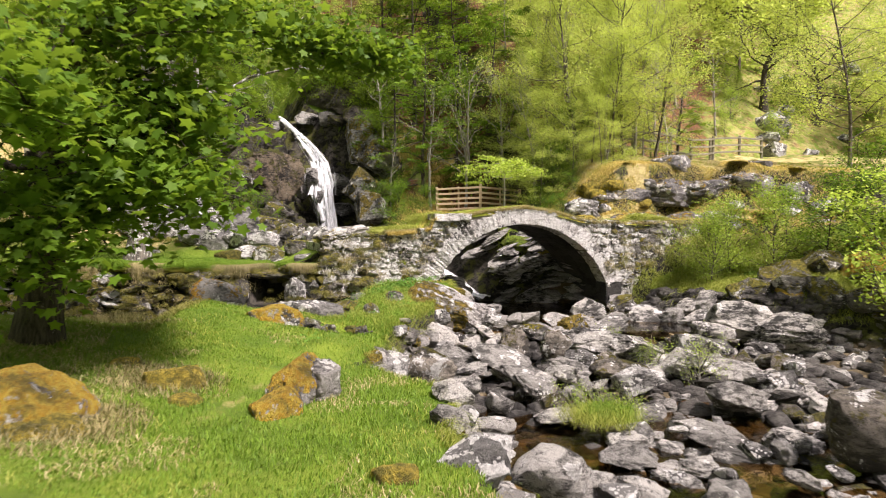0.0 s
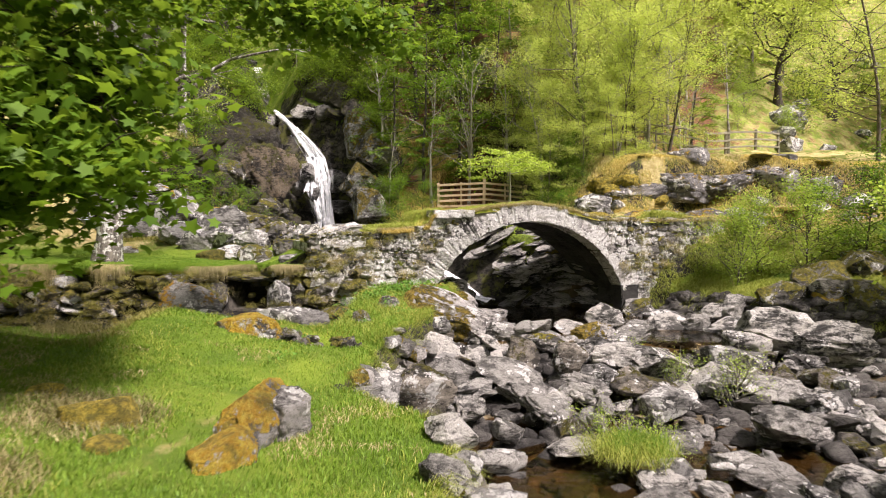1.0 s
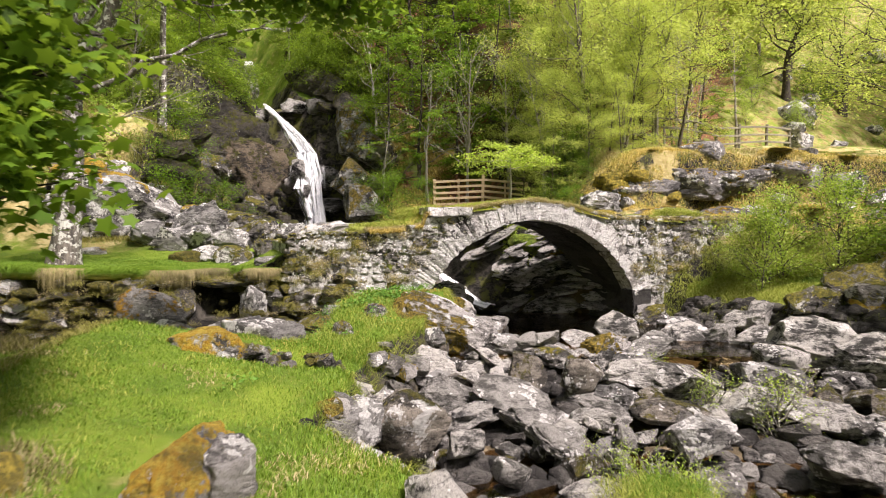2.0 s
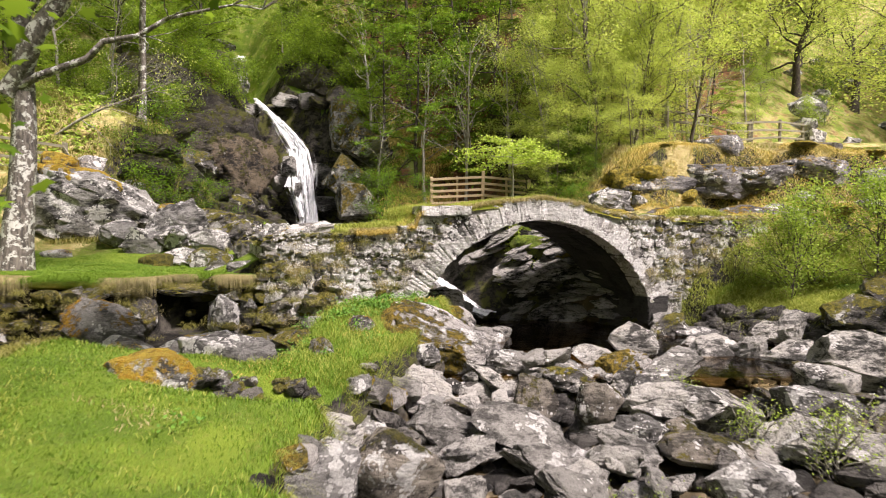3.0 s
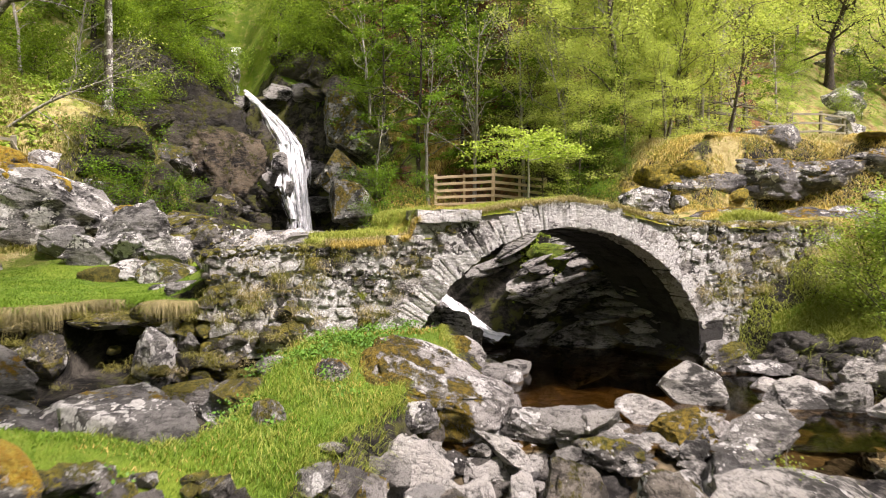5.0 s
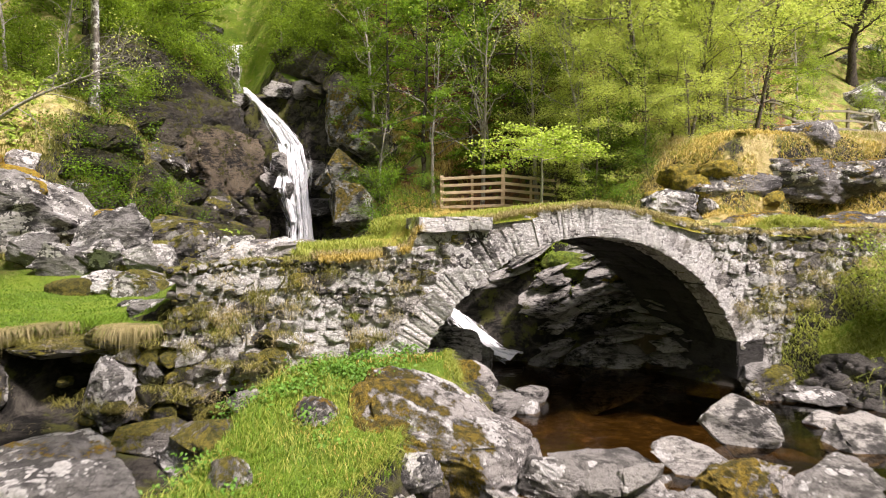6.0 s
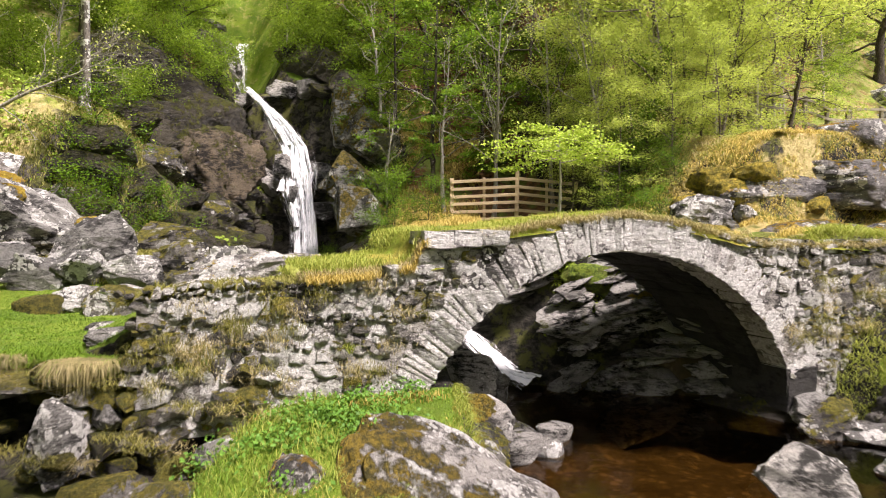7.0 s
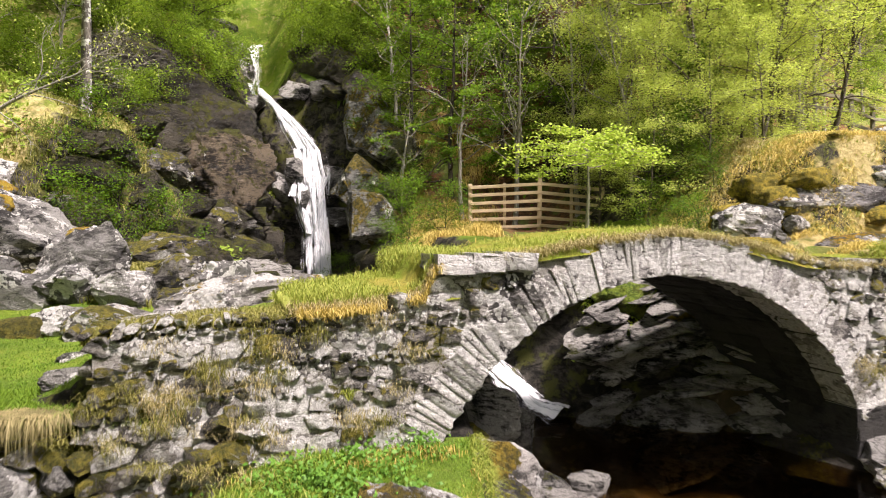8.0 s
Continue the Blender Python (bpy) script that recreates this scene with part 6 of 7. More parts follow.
def tree(seed, tall, trunk_r, base, spread_r, limbs, per_limb, leaves, size, bark, leaf, lift=0.02, elev=(10, 50), wob=0.12,
         lobed=False, clump=(0.3, 0.1), trunk_wob=0.03, lean=(0, 0), shape="round", reach_to=(), bare_to=(), lean_mesh=False):
    """Returns the meshes of the wood and the crown of a tree standing at the origin."""
    rnd = np.random.RandomState(seed)
    trunk = bend((0, 0, -0.3), (lean[0], lean[1], 1), tall, 12, rnd, trunk_wob, 0.02)
    tr = trunk_r * (1 - np.linspace(0, 1, 13) ** 1.2 * 0.9)
    tr[0] *= 1.5
    tr[1] *= 1.12
    paths, tips = [(trunk, tr)], []
    for k in range(limbs):
        f = base + (1 - base) * (k + rnd.rand()) / limbs * 0.97
        i = f * 12
        st_ = trunk[int(i)] + (trunk[min(12, int(i) + 1)] - trunk[int(i)]) * (i % 1)
        az = k * 2.399 + rnd.uniform(-0.5, 0.5)
        el = radians(rnd.uniform(*elev)) * (0.5 + f)
        q = (f - base) / (1 - base)
        reach = {"round": math.sin(math.pi * (0.18 + 0.75 * q)) ** 0.7, "cone": 1.05 - 0.85 * q, "up": 0.5 + 0.5 * math.sin(math.pi * q)}[shape]
        L = spread_r * max(0.2, reach) * rnd.uniform(0.75, 1.15)
        way = (math.cos(az) * math.cos(el), math.sin(az) * math.cos(el), math.sin(el))
        pts = bend(st_, way, L, 7, rnd, wob, lift)
        r0 = max(0.012, trunk_r * 0.42 * (1 - 0.7 * f))
        paths.append((pts, r0 * (1 - np.linspace(0, 1, 8) * 0.85)))
        for j in range(per_limb):
            g = 0.25 + 0.75 * (j + rnd.rand()) / per_limb
            p = pts[min(6, int(g * 7))] + (pts[min(7, int(g * 7) + 1)] - pts[min(6, int(g * 7))]) * ((g * 7) % 1)
            d = (pts[-1] - pts[0]) / L + rnd.normal(size=3) * (0.6, 0.6, 0.25)
            d /= np.linalg.norm(d)
            sub = bend(p, d, L * rnd.uniform(0.22, 0.42), 4, rnd, wob * 1.3, lift)
            if not lean_mesh or j % 2:
                paths.append((sub, max(0.005, r0 * 0.35) * (1 - np.linspace(0, 1, 5) * 0.8)))
            tips.append(sub)
    for goals, leafy in ((reach_to, True), (bare_to, False)):
        for which, (h, *goal) in enumerate(goals):
            st_ = np.array((0, 0, h))
            gap = np.array(goal) - st_
            u = np.linspace(0, 1, 9)[:, None]
            pts = st_ + gap * u + np.array((0, 0, 1)) * 0.35 * np.sin(np.pi * u) + rnd.normal(size=(9, 3)) * 0.07
            paths.append((pts, trunk_r * (0.32 if leafy or which else 0.72) * (1 - np.linspace(0, 1, 9) * (0.88 if leafy or which else 0.5))))
            for j in range(26 if leafy and which == 0 else 16):
                p = pts[rnd.randint(3, 9)]
                d = gap / np.linalg.norm(gap) + rnd.normal(size=3) * (0.6, 0.6, 0.3)
                sub = bend(p, d / np.linalg.norm(d), rnd.uniform(0.5, 1.2), 4, rnd, wob, 0.0)
                paths.append((sub, 0.014 * (1 - np.linspace(0, 1, 5) * 0.8)))
                if leafy:
                    tips += [sub] * (6 if which == 0 else 3)
    wv, wf = tubes(paths if not lean_mesh else [(q[0][::2] if len(q[0]) < 6 else q[0], q[1][::2] if len(q[0]) < 6 else q[1]) for q in paths], 3 if lean_mesh else 6)
    wood = smooth(mesh_from("trunk", wv, wf, bark))
    tips = np.array(tips)
    n = leaves
    pick = rnd.randint(0, len(tips), n)
    u = rnd.uniform(0.2, 1.05, n) * 4
    i = np.clip(u.astype(int), 0, 3)
    c = tips[pick, i] + (tips[pick, i + 1] - tips[pick, i]) * (u - i)[:, None]
    c = c + rnd.normal(size=(n, 3)) * np.array((clump[0], clump[0], clump[1]))
    lv, lf = leaf_quads(c, size, rnd, 0.55, lobed, lean_mesh)
    return wood, mesh_from("crown", lv, lf, leaf)


def plant_tree(meshes, label, m, name="tree", group="", category="tree"):
    ob = empty(name)
    part("trunk", meshes[0], ob)
    part("crown", meshes[1], ob)
    ob.matrix_world = m
    return tagged(ob, label, category, group)


def stand(x, y, turn=0, k=1.0, sink=0.0):
    return pose(x, y, height(x, y) - sink, 0, 0, turn) @ Matrix.Diagonal((k, k, k, 1))


# the near sycamores
plant_tree(tree(101, 8.0, 0.25, 0.22, 2.3, 26, 10, 15000, 0.135, M_BARK_DARK, M_LEAF_SYC, -0.02, (-10, 35), 0.14, True, (0.24, 0.16),
                reach_to=((3.6, 3.6, 3.4, 4.5), (2.6, 2.45, -0.9, 2.6), (3.0, 2.2, -1.6, 3.4), (3.3, 2.2, -0.5, 3.9), (2.2, 2.1, -1.3, 1.9), (2.4, 1.4, -2.2, 2.4), (1.9, 1.5, -1.3, 1.35), (1.8, 0.7, -1.6, 1.2), (2.2, 2.0, -0.4, 1.7))),
           "leafy sycamore with a thick mossy trunk on the lawn", stand(-5.12, 7.75, 0), "sycamore")
plant_tree(tree(102, 9.0, 0.25, 0.5, 4.2, 16, 9, 4800, 0.11, M_BARK_LICHEN, M_LEAF_DARK, 0.02, (10, 45), 0.16, True, (0.3, 0.15), lean=(0.06, 0.0),
                bare_to=((2.9, 2.6, -0.2, 6.6), (3.0, 4.4, 0.2, 4.6))),
           "sycamore with a white lichen-covered trunk on the terrace", stand(-7.3, 15.1, 0), "sycamore")

# prototypes of the wood
WOOD = {
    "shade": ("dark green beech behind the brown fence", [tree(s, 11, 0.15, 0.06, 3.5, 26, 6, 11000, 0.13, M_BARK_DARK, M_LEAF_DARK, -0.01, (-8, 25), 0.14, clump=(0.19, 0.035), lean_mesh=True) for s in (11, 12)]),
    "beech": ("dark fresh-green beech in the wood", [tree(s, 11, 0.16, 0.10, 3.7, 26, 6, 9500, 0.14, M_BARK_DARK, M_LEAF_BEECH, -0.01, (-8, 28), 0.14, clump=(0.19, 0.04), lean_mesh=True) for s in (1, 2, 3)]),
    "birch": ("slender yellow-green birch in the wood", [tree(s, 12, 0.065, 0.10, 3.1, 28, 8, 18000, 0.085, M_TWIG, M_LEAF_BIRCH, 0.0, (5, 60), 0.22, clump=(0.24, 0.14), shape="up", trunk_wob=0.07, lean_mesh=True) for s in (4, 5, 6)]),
    "open": ("thinly leaved many-branched birch behind the knoll", [tree(s, 10, 0.11, 0.10, 3.8, 24, 8, 18000, 0.085, M_BARK, M_LEAF_BIRCH, 0.03, (15, 65), 0.26, clump=(0.24, 0.15), shape="round", trunk_wob=0.09, lean_mesh=True) for s in (14, 15)]),
    "lime": ("small yellow-green tree in the wood", [tree(s, 7, 0.08, 0.08, 2.6, 22, 8, 10000, 0.08, M_BARK, M_LEAF_BIRCH, 0.0, (0, 50), 0.15, clump=(0.24, 0.1), lean_mesh=True) for s in (7, 8)]),
    "far": ("hazy yellow-green tree high on the hillside", [tree(s, 11, 0.12, 0.08, 3.8, 18, 5, 3400, 0.36, M_BARK, M_LEAF_BIRCH, 0.0, (0, 55), 0.16, clump=(0.6, 0.4), lean_mesh=True) for s in (9, 10)]),
}
random.seed(17)
spots = []


def too_close(x, y, gap):
    return any((x - a) ** 2 + (y - b) ** 2 < gap * gap for a, b in spots)


def wood_tree(kind, x, y, k, label=""):
    text, meshes = WOOD[kind]
    spots.append((x, y))
    plant_tree(random.choice(meshes), label or text, stand(x, y, random.uniform(0, 360), k, 0.1), kind + "_tree", "trees of the wood")


# trees that can be told apart
spots.append((-9.75, 25.4))
plant_tree(tree(310, 10.5, 0.17, 0.42, 3.0, 22, 8, 9000, 0.085, M_BARK_LICHEN, M_LEAF_BEECH, 0.0, (0, 45), 0.16, clump=(0.3, 0.1), trunk_wob=0.02, lean_mesh=True),
           "tall grey-barked birch on the slope beside the gorge", stand(-9.75, 25.4, 0), "birch_tree")
wood_tree("birch", -5.8, 39.5, 0.75, "birch leaning over the top of the fall")
wood_tree("open", 5.2, 25.2, 0.8, "yellow-green birch behind the knoll")
wood_tree("open", 7.2, 26.0, 0.85, "many-branched yellow-green birch behind the knoll")
for x, y, k in ((-1.0, 29.5, 0.65), (-2.4, 31.5, 0.6), (0.6, 31.0, 0.6)):
    wood_tree("shade", x, y, k)
for x, y, k in ((-1.6, 34.5, 0.9), (-3.4, 36.5, 0.8), (-0.4, 38.5, 1.0)):
    wood_tree("beech", x, y, k)
for x, y, k in ((6.1, 24.4, 0.5), (8.6, 26.4, 0.65), (6.0, 28.2, 0.75), (8.0, 29.6, 0.8), (4.2, 30.0, 0.8)):
    wood_tree("open", x, y, k)
for x, y, k in ((2.0, 30.4, 0.75), (3.2, 33.5, 0.9), (1.2, 35.5, 1.0), (6.2, 31.0, 0.9), (9.0, 32.5, 0.85), (7.6, 34.5, 0.95), (4.8, 35.5, 1.0), (11.0, 36.5, 0.9)):
    wood_tree("shade" if x < 3.0 else "birch", x, y, k)
for x, y, k in ((3.9, 29.4, 0.6), (4.6, 32.0, 0.9)):
    wood_tree("lime", x, y, k, "small bright yellow-green tree behind the brown fence")
for x, y, k in ((3.5, 23.7, 0.45), (4.7, 23.5, 0.42), (5.7, 23.4, 0.36), (4.2, 24.9, 0.5), (5.5, 24.0, 0.45), (6.6, 25.2, 0.55), (3.0, 26.6, 0.5), (3.7, 26.6, 0.55), (4.7, 27.6, 0.7), (3.1, 28.6, 0.65), (5.9, 26.6, 0.6), (7.6, 27.8, 0.7), (9.4, 29.6, 0.75)):
    wood_tree("lime", x, y, k, "small leafy birch behind the knoll")
wood_tree("beech", 12.0, 33.5, 0.5, "dense green hawthorn by the fence")
for x, y, k in ((-16.0, 28.0, 1.1), (-13.5, 31.5, 1.0), (-11.0, 34.0, 1.0), (-13.6, 37.5, 1.0), (-15.5, 35.0, 1.2), (-17.5, 31.5, 1.2), (-8.6, 42.6, 0.9), (-16.4, 42.0, 1.1)):
    wood_tree("beech", x, y, k * 0.68, "leafy yellow-green tree hanging over the gorge")
tries = 0
while len(spots) < 108 and tries < 6000:
    tries += 1
    y = random.uniform(30, 52)
    x = random.uniform(-0.66, 0.78) * (y + 2)
    d = abs(x - float(gorge_line(y)))
    if d < 2.6 or too_close(x, y, 2.2) or (y < 39 and -13.0 < x < -4.2):
        continue
    if x > 9 and y < 47 and x < 27 or 0.50 < x / (y - 4) < 0.70:
        continue
    dark = -6 < x - 0.05 * y < -0.5
    kind = random.choice(("beech", "beech", "beech", "birch") if dark else ("birch", "birch", "lime", "beech") if x < 0 else ("birch", "birch", "lime"))
    wood_tree(kind, x, y, random.uniform(0.75, 1.1))
tries = 0
while len(spots) < 250 and tries < 9000:
    tries += 1
    y = random.uniform(47, 100)
    x = random.uniform(-0.66, 0.78) * (y + 2)
    if too_close(x, y, 3.2) or (x > 0.45 * y and random.random() < 0.5) or (y < 54 and 0.50 < x / (y - 4) < 0.70):
        continue
    wood_tree("far", x, y, random.uniform(0.75, 1.2))

plant_tree(tree(201, 2.55, 0.05, 0.7, 1.45, 13, 10, 4600, 0.07, M_TWIG, M_LEAF_LIME, 0.0, (-8, 5), 0.07, clump=(0.15, 0.022)),
           "young beech with flat sprays of bright new leaves", stand(2.1, 22.6, 10), "beech_sapling")
OAK = tree(202, 6.5, 0.27, 0.25, 4.2, 13, 8, 5200, 0.12, M_BARK_DARK, M_LEAF_BIRCH, 0.03, (15, 55), 0.3, clump=(0.4, 0.25), trunk_wob=0.12)
plant_tree(OAK, "gnarled old oak above the crag with thin new leaves", stand(22.0, 45.2, 0, 0.95), "oak_tree")
plant_tree(OAK, "gnarled old oak on the open hillside", stand(25.8, 45.6, 140, 1.0), "oak_tree")
DEAD = tree(203, 6.0, 0.07, 0.3, 2.6, 13, 8, 300, 0.08, M_TWIG, M_LEAF_BIRCH, 0.02, (25, 65), 0.2, clump=(0.3, 0.3), trunk_wob=0.06)
plant_tree(DEAD, "nearly bare pale tree behind the crest fence", stand(9.6, 29.5, 0), "bare_tree")
plant_tree(DEAD, "nearly bare pale tree on the hillside", stand(15.5, 44.0, 80, 1.2), "bare_tree")
for x, y, a, k in ((-11.6, 27.2, 30, 0.8), (-13.8, 27.6, 120, 0.9), (6.9, 27.2, 200, 0.7), (8.7, 28.4, 300, 0.75), (10.8, 31.5, 60, 0.9), (-2.4, 29.4, 10, 0.7), (4.0, 28.4, 80, 0.8), (1.0, 30.0, 150, 0.8), (13.5, 38.0, 250, 1.0), (17.0, 41.0, 20, 1.0), (2.6, 27.8, 40, 1.0), (5.0, 26.4, 190, 1.05), (6.4, 25.6, 330, 0.95), (3.6, 25.6, 100, 0.85), (7.9, 26.9, 270, 1.1), (-0.6, 28.8, 15, 1.0), (0.9, 28.6, 220, 1.1), (-3.0, 32.6, 70, 1.2)):
    plant_tree(DEAD, "thin pale tree still almost bare in the wood", stand(x, y, a, k, 0.05), "bare_tree", "bare trees of the wood")
plant_tree(DEAD, "bare fallen-limbed tree on the mossy slope", pose(-12.2, 24.2, 4.6, 10, 62, 0) @ Matrix.Diagonal((0.8, 0.8, 0.8, 1)), "bare_tree")
plant_tree(DEAD, "leaning bare pale tree on the mossy slope", pose(-12.6, 25.2, 5.2, -8, 48, 20) @ Matrix.Diagonal((0.75, 0.75, 0.75, 1)), "bare_tree")

BUSH = [tree(s, 1.9, 0.03, 0.05, 1.5, 20, 6, 4200, 0.06, M_BARK, M_LEAF_BUSH, 0.05, (25, 75), 0.16, clump=(0.16, 0.14), shape="round") for s in (301, 302)]
DARKBUSH = [tree(s, 2.2, 0.03, 0.05, 1.4, 20, 8, 3600, 0.07, M_BARK_DARK, M_LEAF_DARK, 0.03, (10, 60), 0.16, clump=(0.18, 0.1), shape="round") for s in (303, 304)]
GORGEBUSH = [tree(309, 2.2, 0.03, 0.05, 1.6, 20, 8, 5200, 0.085, M_BARK_DARK, M_LEAF_BEECH, 0.0, (0, 50), 0.16, clump=(0.22, 0.12), lean_mesh=True)]
random.seed(9)


def bush(kind, x, y, k, label):
    plant_tree(random.choice(kind), label, stand(x, y, random.uniform(0, 360), k, 0.05), "bush", "bushes", "bush")


for x, y, k in ((6.9, 16.5, 0.8), (7.6, 16.9, 0.9), (8.4, 16.2, 0.9), (7.2, 17.3, 0.7)):
    bush(BUSH, x, y, k, "pale green willow bush before the bridge's end")
for x, y, k in ((9.6, 16.0, 0.9), (10.4, 15.3, 0.9), (11.4, 16.6, 1.0), (12.6, 15.4, 1.1), (9.4, 17.6, 0.7), (11.2, 13.6, 0.8), (12.4, 13.0, 0.9), (11.8, 11.6, 0.7), (13.4, 14.2, 1.0)):
    bush(DARKBUSH, x, y, k, "low green bush on the far bank")
for x, y, k in ((-8.0, 24.0, 0.9), (-8.8, 23.0, 0.9), (-7.4, 24.6, 0.75), (-9.0, 24.6, 0.9)):
    bush(DARKBUSH, x, y, k, "small green rowan beside the terrace boulders")
for x, y, k in ((-1.9, 27.0, 0.75), (-0.9, 26.2, 0.6), (-1.6, 25.0, 0.55), (-2.6, 29.0, 0.8), (4.2, 24.0, 0.6), (3.4, 23.4, 0.5), (4.1, 22.2, 0.35), (3.6, 21.9, 0.4), (4.6, 22.9, 0.35),  (-4.4, 35.0, 0.6), (-10.5, 32.6, 0.6), (-11.4, 31.0, 0.7), (-4.4, 30.0, 0.5), (-2.4, 30.0, 0.8)):
    bush(DARKBUSH, x, y, k, "green undergrowth beside the gorge")
for x, y, k in ((-4.0, 34.6, 0.9), (-3.0, 33.2, 0.8), (-5.4, 37.6, 0.9), (-6.6, 39.6, 0.9), (-11.0, 34.0, 0.9), (-11.9, 36.6, 1.0), (-11.8, 33.0, 0.9), (-13.2, 39.2, 1.0), (-6.9, 37.0, 1.0), (-7.3, 38.2, 1.1), (-6.1, 36.0, 0.9), (-5.0, 36.4, 1.0), (-3.3, 31.4, 0.6), (-12.4, 35.5, 1.0), (-8.2, 41.0, 1.1), (-14.4, 41.4, 1.0), (-2.9, 35.6, 0.9), (-12.8, 31.8, 0.8)):
    bush(GORGEBUSH, x, y, k, "yellow-green shrub hanging over the gorge")
for x, y, k in ((4.3, 24.2, 0.7), (3.8, 25.2, 0.7), (4.9, 25.4, 0.9)):
    bush(DARKBUSH, x, y, k, "grey-green shrub between the fence and the knoll")
for x, y, k in ((-12.6, 27.2, 0.8), (-14.2, 29.0, 1.0), (-11.8, 29.4, 0.6), (-15.6, 26.0, 0.9), (-13.4, 24.6, 0.5), (-10.4, 30.6, 0.8), (-9.9, 31.9, 0.9), (-11.0, 29.2, 0.8), (-9.3, 33.0, 0.8), (-10.6, 28.2, 0.6), (-12.4, 31.4, 0.9), (-15.0, 32.0, 1.0), (-11.2, 26.4, 0.6), (-16.8, 29.4, 1.1), (-10.6, 31.6, 0.7)):
    bush(GORGEBUSH, x, y, k, "yellow-green shrub on the mossy slope")
for x, y, k in ((2.15, 20.2, 0.26), (2.6, 20.25, 0.28), (1.8, 20.3, 0.2)):
    bush(BUSH, x, y, k, "bright green little bush on the shelf behind the pool")
plant_tree(tree(305, 3.4, 0.06, 0.15, 2.0, 18, 9, 4500, 0.10, M_BARK, M_LEAF_LIME, 0.0, (0, 45), 0.14, clump=(0.2, 0.1)),
           "bright yellow-green sapling on the far bank", stand(9.2, 12.5, 0), "sapling")
plant_tree(tree(308, 7.5, 0.055, 0.14, 3.0, 28, 10, 14000, 0.085, M_BARK, M_LEAF_BIRCH, -0.02, (0, 45), 0.14, clump=(0.28, 0.22)),
           "fine-leaved yellow-green birch on the far bank", stand(15.4, 24.6, 0, 1.25), "birch_tree")
random.seed(61)
for k in range(30):
    y = random.uniform(40, 56)
    x = random.uniform(0.44, 0.74) * (y - 4)
    if k % 3 == 0:
        w = random.uniform(0.8, 1.8)
        rock("grey rock lying on the open hillside", x, y, height(x, y) + 0.1, w * 1.3, w, w * 0.8, random.uniform(0, 180), 0, 8, M_LICHEN, random.choice((5, 6, 16, 24)), 12, 0.05, 3, 0.0, "boulder", "rocks on the open hillside")
    else:
        bush(DARKBUSH if k % 2 else BUSH, x, y, random.uniform(0.5, 1.2), "low shrub on the open hillside")
SPRIG = tree(307, 0.7, 0.012, 0.1, 0.6, 16, 7, 1000, 0.028, M_TWIG, M_LEAF_BUSH, 0.05, (20, 70), 0.2, clump=(0.06, 0.06))
for x, y, k in ((2.35, 8.85, 1.0), (2.75, 8.9, 0.9), (2.05, 9.2, 0.9), (3.75, 11.3, 1.0), (4.35, 10.7, 1.2), (3.3, 12.2, 0.9), (0.72, 5.6, 0.7), (1.0, 5.5, 0.6), (6.0, 15.2, 0.8)):
    plant_tree(SPRIG, "thin willow sprig growing between the stones", stand(x, y, x * 90, k), "sprig", "willow sprigs", "shrub")


# ---- grass ----
def blades(name, x, y, z, tall, wide, mat, seed, droop=0.35, way=None, rise=0.55):
    """Bent blades, two faces each, rooted at the places given."""
    rnd = np.random.RandomState(seed)
    n = len(x)
    a = rnd.uniform(0, 6.283, n)
    side = np.stack([np.cos(a), np.sin(a), np.zeros(n)], 1)
    b = rnd.uniform(0, 6.283, n)
    out = np.stack([np.cos(b), np.sin(b), np.zeros(n)], 1)
    if way is not None:
        out = out * 0.5 + np.array(way)[None]
    h = tall * rnd.uniform(0.55, 1.25, n)
    root = np.stack([x, y, z - 0.01], 1)
    up = np.array((0, 0, 1.0))[None]
    k = droop * rnd.uniform(0.3, 1.3, n)
    mid = root + h[:, None] * (rise * up + 0.35 * k[:, None] * out)
    tip = root + h[:, None] * ((1.0 - 0.7 * np.clip(k, 0, 2.2))[:, None] * up + 1.1 * k[:, None] * out)
    w = wide * rnd.uniform(0.6, 1.3, n)[:, None]
    v = np.stack([root - side * w / 2, root + side * w / 2, mid + side * w * 0.4, mid - side * w * 0.4, tip], 1)
    i = np.arange(n)[:, None] * 5
    f = np.concatenate([np.concatenate([i, i + 1, i + 2], 1), np.concatenate([i, i + 2, i + 3], 1), np.concatenate([i + 3, i + 2, i + 4], 1)])
    return mesh_from(name, v.reshape(-1, 3), f, mat)


def hanging(name, x, y, z, tall, wide, mat, seed):
    """Long blades that arch out over an edge and hang straight down."""
    rnd = np.random.RandomState(seed)
    n = len(x)
    h = (tall * rnd.uniform(0.15, 1.25, n))[:, None]
    root = np.stack([x, y, z], 1)
    out = np.stack([rnd.normal(0, 0.5, n), -rnd.uniform(0.4, 1.2, n), np.zeros(n)], 1)
    side = np.stack([np.ones(n), rnd.normal(0, 0.4, n), np.zeros(n)], 1) * wide
    down = np.array((0, 0, -1.0))[None]
    a = root + out * 0.10 + np.array((0, 0, 0.03))[None]
    b = root + out * 0.16 + down * h * 0.35
    c = root + out * (0.14 + 0.05 * rnd.rand(n)[:, None]) + down * h
    v = np.stack([root - side / 2, root + side / 2, a + side / 2, a - side / 2, b + side * 0.4, b - side * 0.4, c], 1)
    i = np.arange(n)[:, None] * 7
    tri = ((0, 1, 2), (0, 2, 3), (3, 2, 4), (3, 4, 5), (5, 4, 6))
    f = np.concatenate([np.concatenate([i + p, i + q, i + r], 1) for p, q, r in tri])
    return mesh_from(name, v.reshape(-1, 3), f, mat)


